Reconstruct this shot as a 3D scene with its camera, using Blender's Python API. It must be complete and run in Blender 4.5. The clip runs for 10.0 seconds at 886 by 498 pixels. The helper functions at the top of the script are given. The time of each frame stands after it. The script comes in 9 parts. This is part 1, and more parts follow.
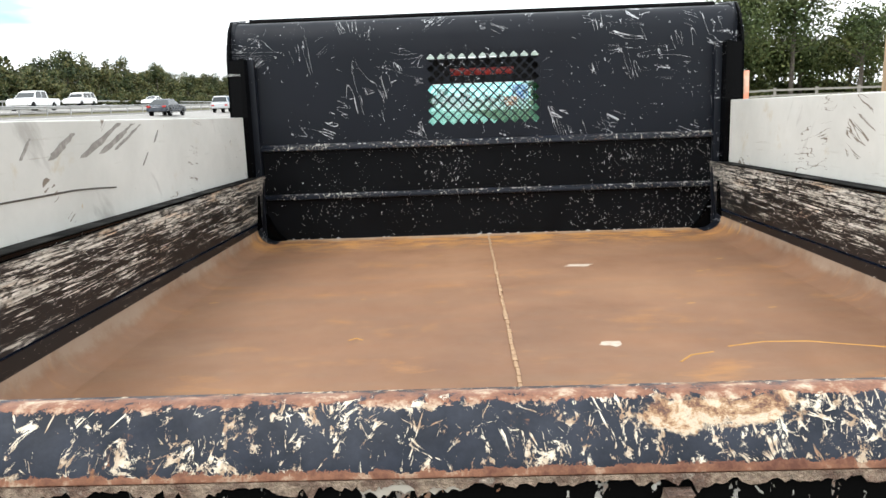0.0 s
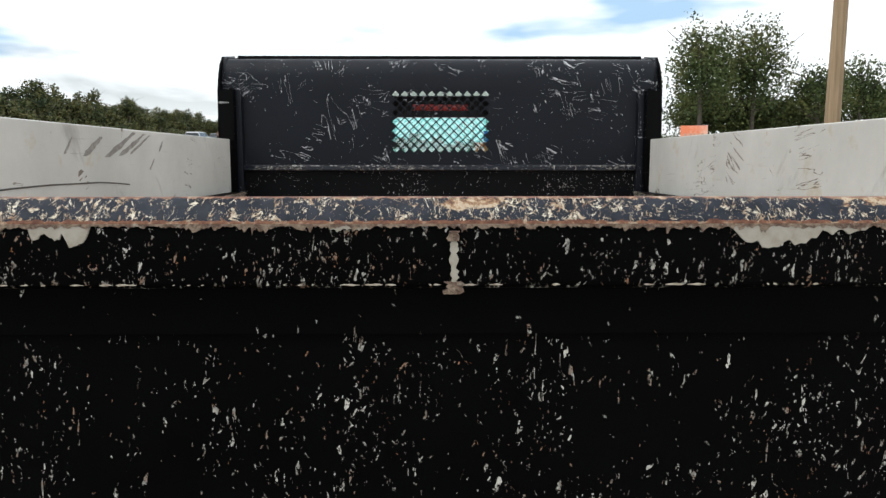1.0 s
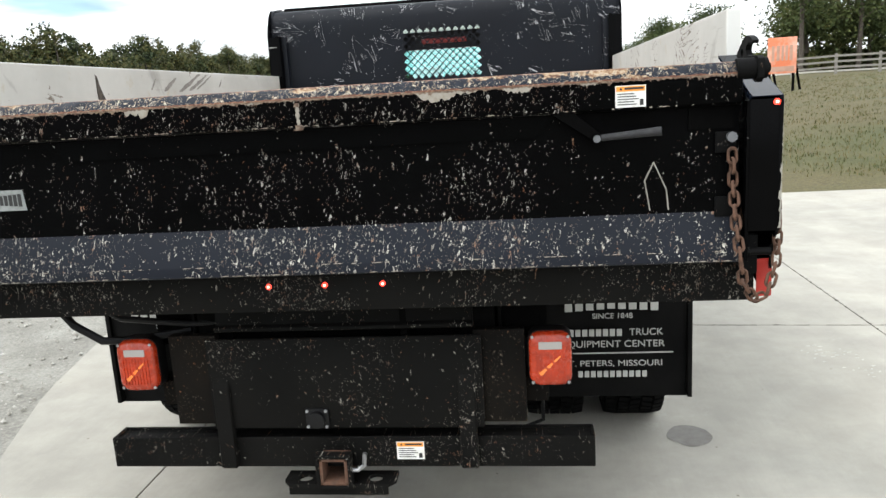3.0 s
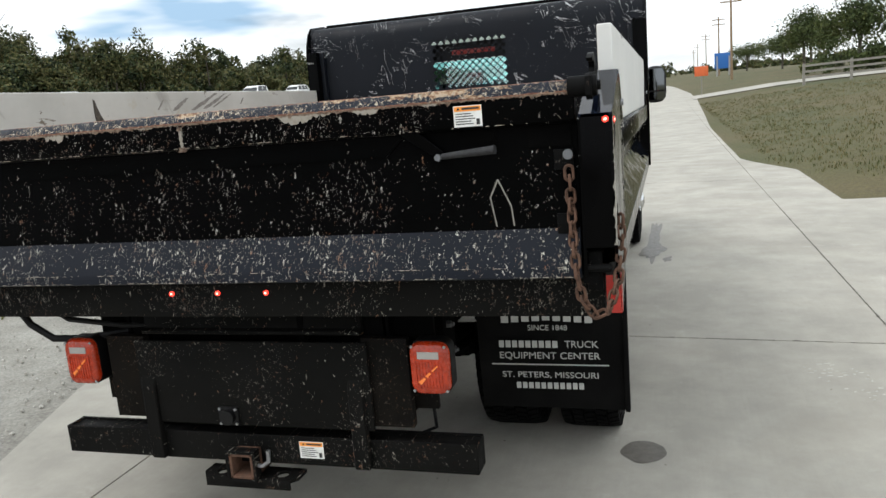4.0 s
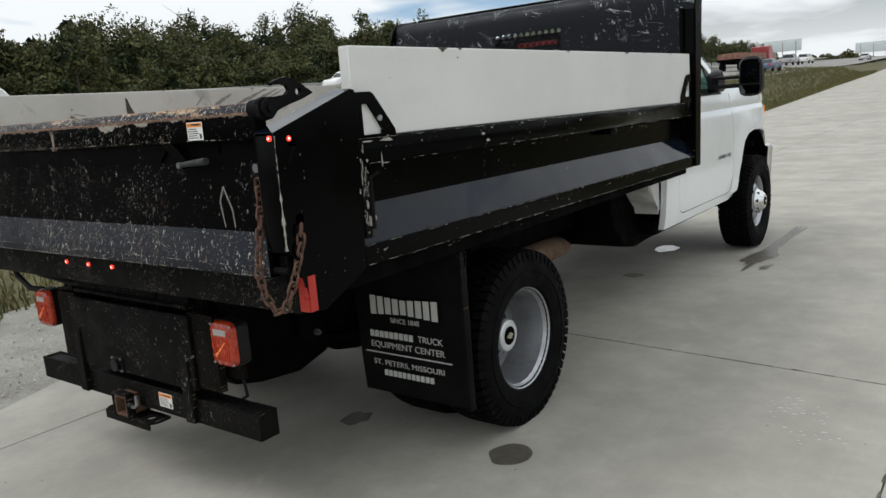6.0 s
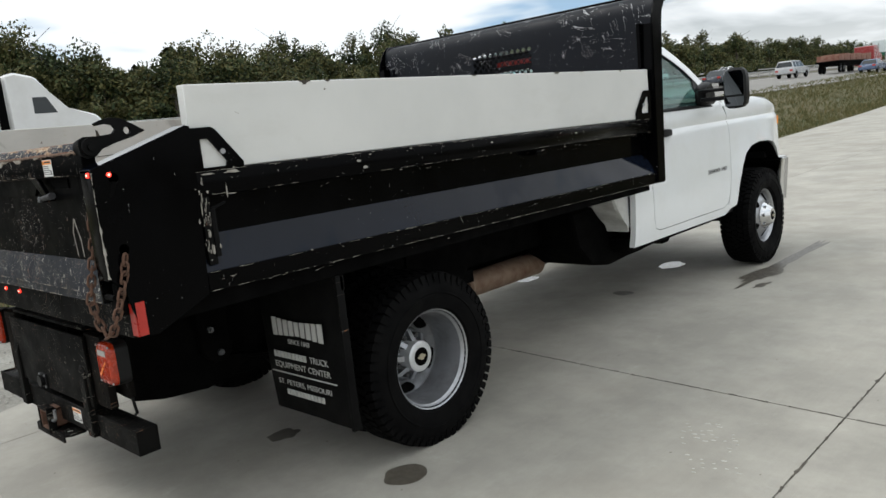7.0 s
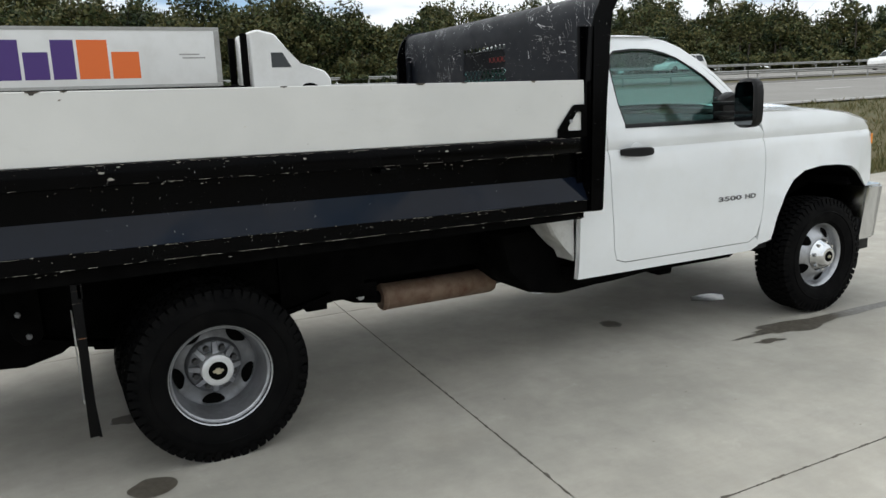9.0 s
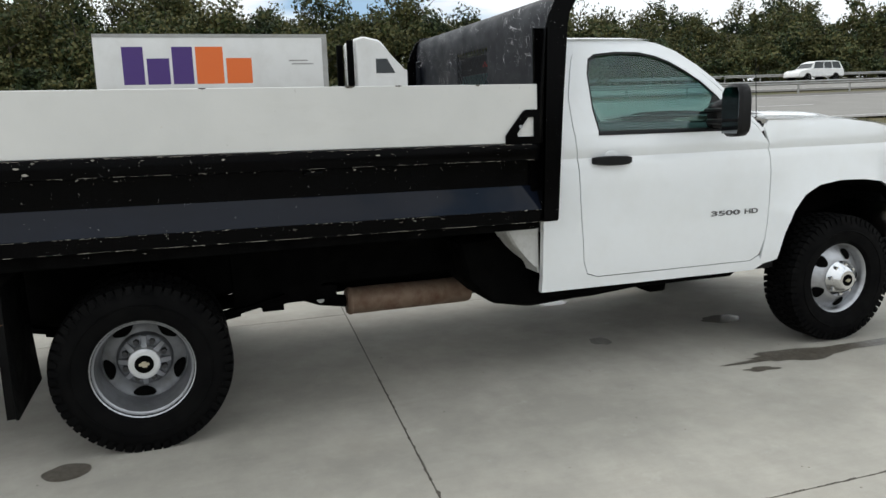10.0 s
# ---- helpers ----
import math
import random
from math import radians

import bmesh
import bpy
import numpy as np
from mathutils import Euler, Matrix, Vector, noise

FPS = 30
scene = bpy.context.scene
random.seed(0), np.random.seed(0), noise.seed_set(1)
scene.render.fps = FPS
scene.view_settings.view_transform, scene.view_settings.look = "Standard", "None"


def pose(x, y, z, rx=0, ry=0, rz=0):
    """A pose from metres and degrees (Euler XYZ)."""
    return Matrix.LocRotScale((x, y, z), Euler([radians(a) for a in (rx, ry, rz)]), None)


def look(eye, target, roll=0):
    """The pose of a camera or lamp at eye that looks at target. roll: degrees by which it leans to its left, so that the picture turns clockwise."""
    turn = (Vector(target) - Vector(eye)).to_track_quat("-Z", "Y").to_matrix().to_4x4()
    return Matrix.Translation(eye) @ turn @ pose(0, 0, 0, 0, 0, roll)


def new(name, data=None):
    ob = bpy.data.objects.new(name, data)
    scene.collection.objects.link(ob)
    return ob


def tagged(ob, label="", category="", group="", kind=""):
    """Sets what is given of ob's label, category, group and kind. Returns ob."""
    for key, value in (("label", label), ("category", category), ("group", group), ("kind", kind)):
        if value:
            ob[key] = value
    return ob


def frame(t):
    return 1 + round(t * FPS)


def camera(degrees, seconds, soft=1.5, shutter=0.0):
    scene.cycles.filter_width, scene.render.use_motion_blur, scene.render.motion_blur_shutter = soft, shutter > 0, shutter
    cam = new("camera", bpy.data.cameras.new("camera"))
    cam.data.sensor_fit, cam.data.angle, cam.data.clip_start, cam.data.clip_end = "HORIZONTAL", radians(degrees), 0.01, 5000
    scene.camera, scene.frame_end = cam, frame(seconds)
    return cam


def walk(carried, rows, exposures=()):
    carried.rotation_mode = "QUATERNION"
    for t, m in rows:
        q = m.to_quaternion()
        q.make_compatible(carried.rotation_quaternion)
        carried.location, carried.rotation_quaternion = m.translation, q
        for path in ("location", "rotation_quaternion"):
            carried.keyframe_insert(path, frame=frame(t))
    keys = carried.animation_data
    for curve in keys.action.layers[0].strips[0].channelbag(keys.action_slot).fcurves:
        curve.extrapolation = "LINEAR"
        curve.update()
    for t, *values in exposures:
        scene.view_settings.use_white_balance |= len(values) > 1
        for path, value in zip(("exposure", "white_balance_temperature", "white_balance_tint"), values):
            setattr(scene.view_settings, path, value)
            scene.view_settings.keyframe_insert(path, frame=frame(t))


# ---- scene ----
cam = camera(60.2, 10.0)
PATH = [
    (0, (-0.108, -1.723, 1.63), (-0.168, 0.244, 1.274), -2.1),
    (0.5, (-0.046, -2.002, 1.594), (-0.148, -0.023, 1.325), -0.6),
    (1, (-0.041, -2.271, 1.546), (-0.016, -0.286, 1.302), -0.0),
    (1.5, (0.044, -2.622, 1.468), (0.1, -0.635, 1.248), 0.4),
    (2, (0.128, -2.94, 1.422), (-0.076, -0.996, 0.997), -1.3),
    (2.5, (0.277, -3.196, 1.447), (0.014, -1.274, 0.963), -2.6),
    (3, (0.591, -3.398, 1.47), (0.353, -1.454, 1.064), -3.4),
    (3.2, (0.742, -3.445, 1.455), (0.503, -1.503, 1.041), -3.4),
    (4.3, (1.584, -3.278, 1.471), (0.853, -1.449, 1.122), -5.2),
    (4.5, (1.761, -3.231, 1.472), (0.959, -1.43, 1.136), -5.2),
    (5, (2.17, -3.085, 1.478), (1.267, -1.329, 1.16), -4.7),
    (5.5, (2.543, -3.015, 1.479), (1.424, -1.397, 1.117), -3.5),
    (6, (2.828, -2.83, 1.46), (1.638, -1.268, 1.082), -4.4),
    (6.2, (2.933, -2.73, 1.466), (1.754, -1.16, 1.085), -3.4),
    (7.3, (3.693, -2.131, 1.438), (2.232, -0.817, 1.065), -5.4),
    (7.5, (3.794, -1.957, 1.46), (2.305, -0.703, 1.004), -4.9),
    (8, (4.084, -1.556, 1.456), (2.549, -0.313, 1.143), -4.2),
    (8.5, (4.282, -1.131, 1.484), (2.572, -0.172, 1.089), -3.7),
    (9, (4.445, -0.592, 1.538), (2.698, 0.308, 1.166), -2.4),
    (9.5, (4.631, -0.14, 1.529), (2.838, 0.649, 1.125), -1.1),
    (10, (4.719, 0.264, 1.494), (2.849, 0.882, 1.149), -1.8),
]
walk(cam, [(t, look(eye, target, roll)) for t, eye, target, roll in PATH],
     exposures=[(0, 0.90), (0.5, 0.59), (1, 0.17), (1.5, 0.02), (2, 0.60), (2.5, 1.25), (3, 0.62), (3.2, 0.5), (4.3, -0.10), (5, -0.35), (5.5, -0.37), (6, -0.30), (7.3, -0.15), (8.5, -0.18), (9.5, -0.14), (10, -0.14)])

# ---- world, sun, exposure ----
SUN_ELEVATION, SUN_AZIMUTH = 52.0, 228.0   # degrees; azimuth clockwise from +y
world = bpy.data.worlds.new("overcast_sky")
scene.world = world
world.use_nodes = True
wn, wl = world.node_tree.nodes, world.node_tree.links
wn.clear()
w_out = wn.new("ShaderNodeOutputWorld")
w_bg = wn.new("ShaderNodeBackground")
w_sky = wn.new("ShaderNodeTexSky")
w_sky.sky_type, w_sky.sun_disc = "NISHITA", False
w_sky.sun_elevation, w_sky.sun_rotation = radians(SUN_ELEVATION), radians(SUN_AZIMUTH)
w_sky.air_density, w_sky.dust_density, w_sky.ozone_density = 1.0, 1.5, 2.0
w_co = wn.new("ShaderNodeTexCoord")
w_map = wn.new("ShaderNodeMapping")
w_map.inputs["Scale"].default_value = (1.0, 1.0, 4.2)
w_map.inputs["Location"].default_value = (3.1, 1.7, 0.35)
w_noise = wn.new("ShaderNodeTexNoise")
w_noise.inputs["Scale"].default_value = 2.1
w_noise.inputs["Detail"].default_value = 6.0
w_noise.inputs["Roughness"].default_value = 0.5
w_noise.inputs["Distortion"].default_value = 0.25
w_ramp = wn.new("ShaderNodeValToRGB")
w_ramp.color_ramp.elements[0].position, w_ramp.color_ramp.elements[1].position = 0.26, 0.38
w_shade = wn.new("ShaderNodeTexNoise")
w_shade.inputs["Scale"].default_value = 3.4
w_shade.inputs["Detail"].default_value = 4.0
w_cloud = wn.new("ShaderNodeValToRGB")
w_cloud.color_ramp.elements[0].position, w_cloud.color_ramp.elements[0].color = 0.315, (6.6, 9.8, 13.2, 1)
w_cloud.color_ramp.elements[1].position, w_cloud.color_ramp.elements[1].color = 0.435, (17.3, 18.1, 18.6, 1)
w_mix = wn.new("ShaderNodeMixRGB")
wl.new(w_co.outputs["Generated"], w_map.inputs["Vector"])
wl.new(w_map.outputs["Vector"], w_noise.inputs["Vector"])
wl.new(w_map.outputs["Vector"], w_shade.inputs["Vector"])
wl.new(w_noise.outputs["Fac"], w_ramp.inputs["Fac"])
w_sep = wn.new("ShaderNodeSeparateXYZ")
w_low = wn.new("ShaderNodeMapRange")
for _i, _v in enumerate((0.0, 0.14, 1.0, 0.0)):
    w_low.inputs[1 + _i].default_value = _v
w_max = wn.new("ShaderNodeMath")
w_max.operation = "MAXIMUM"
w_tone = wn.new("ShaderNodeMath")
w_tone.operation = "ADD"
w_part = wn.new("ShaderNodeMath")
w_part.operation = "MULTIPLY"
w_part.inputs[1].default_value = 0.12
wl.new(w_co.outputs["Generated"], w_sep.inputs[0])
wl.new(w_sep.outputs["Z"], w_low.inputs["Value"])
wl.new(w_ramp.outputs["Color"], w_max.inputs[0])
wl.new(w_low.outputs["Result"], w_max.inputs[1])
wl.new(w_max.outputs[0], w_mix.inputs["Fac"])
wl.new(w_low.outputs["Result"], w_part.inputs[0])
wl.new(w_shade.outputs["Fac"], w_tone.inputs[0])
wl.new(w_part.outputs[0], w_tone.inputs[1])
wl.new(w_tone.outputs[0], w_cloud.inputs["Fac"])
wl.new(w_sky.outputs["Color"], w_mix.inputs["Color1"])
wl.new(w_cloud.outputs["Color"], w_mix.inputs["Color2"])
w_up = wn.new("ShaderNodeMath")            # a cloud sheet is brighter overhead than at the skyline
w_up.operation, w_up.use_clamp = "MULTIPLY_ADD", False
w_up.inputs[1].default_value, w_up.inputs[2].default_value = 0.42, 1.04
w_over = wn.new("ShaderNodeMixRGB")
w_over.blend_type = "MULTIPLY"
w_over.inputs["Fac"].default_value = 1.0
wl.new(w_sep.outputs["Z"], w_up.inputs[0])
wl.new(w_mix.outputs["Color"], w_over.inputs["Color1"])
wl.new(w_up.outputs[0], w_over.inputs["Color2"])
wl.new(w_over.outputs["Color"], w_bg.inputs["Color"])
wl.new(w_bg.outputs["Background"], w_out.inputs["Surface"])
w_bg.inputs["Strength"].default_value = 0.060

sun_data = bpy.data.lights.new("sun", "SUN")
sun_data.energy, sun_data.angle, sun_data.color = 1.35, radians(24), (0.99, 0.98, 0.96)
sun = new("sun", sun_data)
_a, _e = radians(SUN_AZIMUTH), radians(SUN_ELEVATION)
sun.matrix_world = look(Vector((math.sin(_a) * math.cos(_e), math.cos(_a) * math.cos(_e), math.sin(_e))) * 60, (0, 0, 0))


# ---- materials ----
def shader(name, color, rough=0.5, metal=0.0, spec=0.5):
    m = bpy.data.materials.new(name)
    m.use_nodes = True
    b = m.node_tree.nodes["Principled BSDF"]
    b.inputs["Base Color"].default_value = (*color, 1)
    b.inputs["Roughness"].default_value = rough
    b.inputs["Metallic"].default_value = metal
    b.inputs["Specular IOR Level"].default_value = spec
    return m


class Graph:
    """Short hand for building a node material on object coordinates."""

    def __init__(self, m, coords="Object"):
        self.n, self.l = m.node_tree.nodes, m.node_tree.links
        self.b = self.n["Principled BSDF"]
        self.co = self.n.new("ShaderNodeTexCoord").outputs[coords]

    def scaled(self, scale, turn=(0, 0, 0), src=None):
        k = self.n.new("ShaderNodeMapping")
        if any(turn):                    # turned first, then stretched
            k.vector_type = "TEXTURE"
            scale = tuple(1.0 / v for v in scale)
        k.inputs["Scale"].default_value = scale
        k.inputs["Rotation"].default_value = [radians(a) for a in turn]
        self.l.new(src or self.co, k.inputs["Vector"])
        return k.outputs["Vector"]

    def noise(self, scale, detail=4.0, rough=0.55, distort=0.0, vec=None):
        k = self.n.new("ShaderNodeTexNoise")
        k.inputs["Scale"].default_value, k.inputs["Detail"].default_value = scale, detail
        k.inputs["Roughness"].default_value, k.inputs["Distortion"].default_value = rough, distort
        self.l.new(vec or self.co, k.inputs["Vector"])
        return k.outputs["Fac"]

    def warp(self, vec, scale, amount):
        """Pushes coordinates about by a noise, so that shapes turn ragged."""
        k = self.n.new("ShaderNodeTexNoise")
        k.inputs["Scale"].default_value, k.inputs["Detail"].default_value = scale, 3.0
        self.l.new(vec, k.inputs["Vector"])
        a, b = self.n.new("ShaderNodeVectorMath"), self.n.new("ShaderNodeVectorMath")
        a.operation, b.operation = "MULTIPLY_ADD", "ADD"
        self.l.new(k.outputs["Color"], a.inputs[0])
        a.inputs[1].default_value = (amount,) * 3
        a.inputs[2].default_value = (-amount / 2,) * 3
        self.l.new(vec, b.inputs[0])
        self.l.new(a.outputs[0], b.inputs[1])
        return b.outputs[0]

    def cells(self, scale, vec=None, feature="F1", random=1.0):
        k = self.n.new("ShaderNodeTexVoronoi")
        k.feature = feature
        k.inputs["Scale"].default_value = scale
        k.inputs["Randomness"].default_value = random
        self.l.new(vec or self.co, k.inputs["Vector"])
        return k.outputs["Distance"]

    def flecks(self, vec, share, lo, hi):
        """Ragged spots in a random share of the cells; share may vary from place to place."""
        k = self.n.new("ShaderNodeTexVoronoi")
        k.inputs["Scale"].default_value = 1.0
        self.l.new(vec, k.inputs["Vector"])
        s = self.n.new("ShaderNodeSeparateColor")
        self.l.new(k.outputs["Color"], s.inputs[0])
        size = self.math("MULTIPLY_ADD", self.math("POWER", s.outputs[1], 2.2), hi - lo)
        size.node.inputs[2].default_value = lo
        return self.math("MULTIPLY", self.math("LESS_THAN", s.outputs[0], share), self.math("LESS_THAN", k.outputs["Distance"], size))

    def ramp(self, fac, *stops):
        k = self.n.new("ShaderNodeValToRGB")
        e = k.color_ramp.elements
        while len(e) < len(stops):
            e.new(0.5)
        for s, (p, c) in zip(e, stops):
            s.position, s.color = p, ((c, c, c, 1) if isinstance(c, (int, float)) else (*c, 1))
        self.l.new(fac, k.inputs["Fac"])
        return k.outputs["Color"]

    def mix(self, fac, a, b, mode="MIX"):
        k = self.n.new("ShaderNodeMixRGB")
        k.blend_type = mode
        for socket, v in zip(("Fac", "Color1", "Color2"), (fac, a, b)):
            if isinstance(v, (int, float)):
                k.inputs[socket].default_value = v if socket == "Fac" else (v, v, v, 1)
            elif isinstance(v, tuple):
                k.inputs[socket].default_value = (*v, 1)
            else:
                self.l.new(v, k.inputs[socket])
        return k.outputs["Color"]

    def axis(self, which, vec=None):
        k = self.n.new("ShaderNodeSeparateXYZ")
        self.l.new(vec or self.co, k.inputs[0])
        return k.outputs[which]

    def math(self, op, a, b=0.0):
        k = self.n.new("ShaderNodeMath")
        k.operation = op
        for i, v in enumerate((a, b)):
            if isinstance(v, (int, float)):
                k.inputs[i].default_value = v
            else:
                self.l.new(v, k.inputs[i])
        return k.outputs[0]

    def random(self):
        return self.n.new("ShaderNodeObjectInfo").outputs["Random"]

    def island(self):
        return self.n.new("ShaderNodeNewGeometry").outputs["Random Per Island"]

    def color(self, c):
        self.l.new(c, self.b.inputs["Base Color"])

    def rough(self, c):
        self.l.new(c, self.b.inputs["Roughness"])

    def bump(self, height, strength=0.3, distance=0.01):
        k = self.n.new("ShaderNodeBump")
        k.inputs["Strength"].default_value, k.inputs["Distance"].default_value = strength, distance
        self.l.new(height, k.inputs["Height"])
        self.l.new(k.outputs["Normal"], self.b.inputs["Normal"])


def chipped_paint(name, base, chips, density, rust=0.25, rough=0.35, grain=(122, 3, 46), scratch=0.0, spec=0.06, gather=(0.46, 0.64), grime=None, band=(), bump=True, face=1, stroke=1.0):
    """Black enamel knocked off in small ragged flecks, a few of them rusty; scratch adds long thin marks.
    face: 1 for sheets that look along y, 0 along x.  band: (z, share) stops of how the chips gather up the sheet."""
    m = shader(name, base, rough, spec=spec)
    g = Graph(m)
    if face == 0:
        grain = (grain[1], grain[0], grain[2])
    fleck = None
    where = g.ramp(g.noise(4.6, 4.0, 0.65), (gather[0], 0.06), (gather[1], 1.0))
    if band:
        where = g.math("MULTIPLY", where, g.ramp(g.math("SUBTRACT", g.axis("Z"), 0.8), *[(z - 0.8, k) for z, k in band]))
    for k, (size, turn, dens, lo, hi) in enumerate(((1.0, 8, 0.36, 0.08, 0.36), (1.6, -32, 0.30, 0.10, 0.40), (1.3, 38, 0.24, 0.08, 0.36), (2.6, 0, 0.26, 0.15, 0.5), (1.15, 3, 0.16, 0.10, 0.30))):
        st = tuple(v * size for v in grain)
        if k == 4:                      # long upright strokes
            st = (st[0] * 1.15, st[1] * 1.15, st[2] * 0.36)
        v = g.warp(g.scaled(st, (turn if face == 0 else 1, turn if face == 1 else 1, 0)), 1.7, 1.5)
        share = g.math("MULTIPLY", where, density * dens)
        f = g.flecks(v, share, lo, hi)
        fleck = f if fleck is None else g.math("MAXIMUM", fleck, f)
    crumb = g.math("GREATER_THAN", g.noise(330, 3.0, 0.6), 0.455)   # flecks broken into crumbs
    fleck = g.math("MULTIPLY", fleck, crumb)
    if scratch:
        for turn, k in (((0, 24, 10), 1.0), ((0, -37, 5), 0.8), ((0, 74, 0), 0.9), ((0, 6, -8), 0.5)):
            n = g.noise(1.0, 2.5, 0.5, 1.4, g.scaled(tuple(v / stroke for v in (4, 4, 27)), turn))
            line = g.math("LESS_THAN", g.math("ABSOLUTE", g.math("SUBTRACT", n, 0.5)), 0.0042 * scratch * k)
            gate = g.math("GREATER_THAN", g.noise(6.5 / stroke, 2.0, vec=g.scaled((1, 1, 1), (turn[1], 40, turn[1] * 2))), 0.585 if stroke == 1.0 else 0.605)
            fleck = g.math("MAXIMUM", fleck, g.math("MULTIPLY", line, gate))
    tone = g.ramp(g.noise(31, 5.0, 0.7), (0.40, chips), (0.52, tuple(c * 0.35 for c in chips)), (0.68, (0.24, 0.11, 0.055)))
    if not rust:
        tone = g.ramp(g.noise(31, 5.0, 0.7), (0.36, chips), (0.62, tuple(c * 0.40 for c in chips)))
    dust = g.mix(g.ramp(g.noise(3.5, 5.0, 0.6), (0.40, 0.0), (0.8, 0.5)), base, grime or tuple(c * 1.8 + 0.0004 for c in base))
    g.color(g.mix(fleck, dust, tone))
    if bump:
        g.rough(g.mix(fleck, g.ramp(g.noise(7, 5.0), (0.3, rough * 0.8), (0.7, min(rough * 1.5, 0.9))), 0.75))
        g.bump(g.math("MULTIPLY", fleck, -1.0), 0.35, 0.002)
    return m


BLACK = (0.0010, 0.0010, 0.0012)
GREY_CHIP = (0.36, 0.36, 0.35)
M = {}
GATE_BAND = ((0.98, 0.75), (1.13, 1.0), (1.25, 0.95), (1.325, 0.55), (1.335, 0.07), (1.390, 0.07), (1.395, 2.4), (1.42, 1.8), (1.47, 1.2))
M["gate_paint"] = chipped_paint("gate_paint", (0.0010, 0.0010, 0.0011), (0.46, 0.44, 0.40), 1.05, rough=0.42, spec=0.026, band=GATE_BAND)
# gate black lifted and blued: skylight on sloping rails put into the base colour
M["rail_sheen_paint"] = chipped_paint("rail_sheen_paint", (0.0046, 0.0062, 0.0108), (0.60, 0.57, 0.50), 2.4, rough=0.36, spec=0.20, grain=(96, 3, 42), gather=(0.38, 0.62))
M["head_paint"] = chipped_paint("head_paint", (0.0034, 0.0047, 0.0080), (0.62, 0.63, 0.64), 0.20, rust=0.0, rough=0.40, scratch=1.35, spec=0.20, stroke=1.75)
M["head_low"] = chipped_paint("head_low", (0.0016, 0.0019, 0.0026), (0.60, 0.60, 0.59), 0.60, rust=0.0, rough=0.42, spec=0.10, grain=(105, 3, 46), gather=(0.42, 0.60))
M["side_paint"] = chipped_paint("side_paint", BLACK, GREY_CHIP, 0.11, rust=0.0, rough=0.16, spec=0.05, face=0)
# black enamel whose base is blued to stand for reflected sky
M["sky_tint_paint"] = chipped_paint("sky_tint_paint", (0.0038, 0.0058, 0.0112), GREY_CHIP, 0.03, rust=0.0, rough=0.05, spec=0.17, face=0, bump=False)
_g = Graph(M["sky_tint_paint"])                  # sheet metal that is not quite flat
_g.bump(_g.noise(2.4, 1.5, 0.4), 0.55, 0.02)
M["hitch_paint"] = chipped_paint("hitch_paint", (0.0040, 0.0039, 0.0037), (0.28, 0.26, 0.225), 1.7, rough=0.6, spec=0.07, grime=(0.0125, 0.0115, 0.0100))
M["frame_paint"] = chipped_paint("frame_paint", (0.0022, 0.0022, 0.0022), (0.11, 0.10, 0.09), 0.45, rough=0.6, spec=0.10)


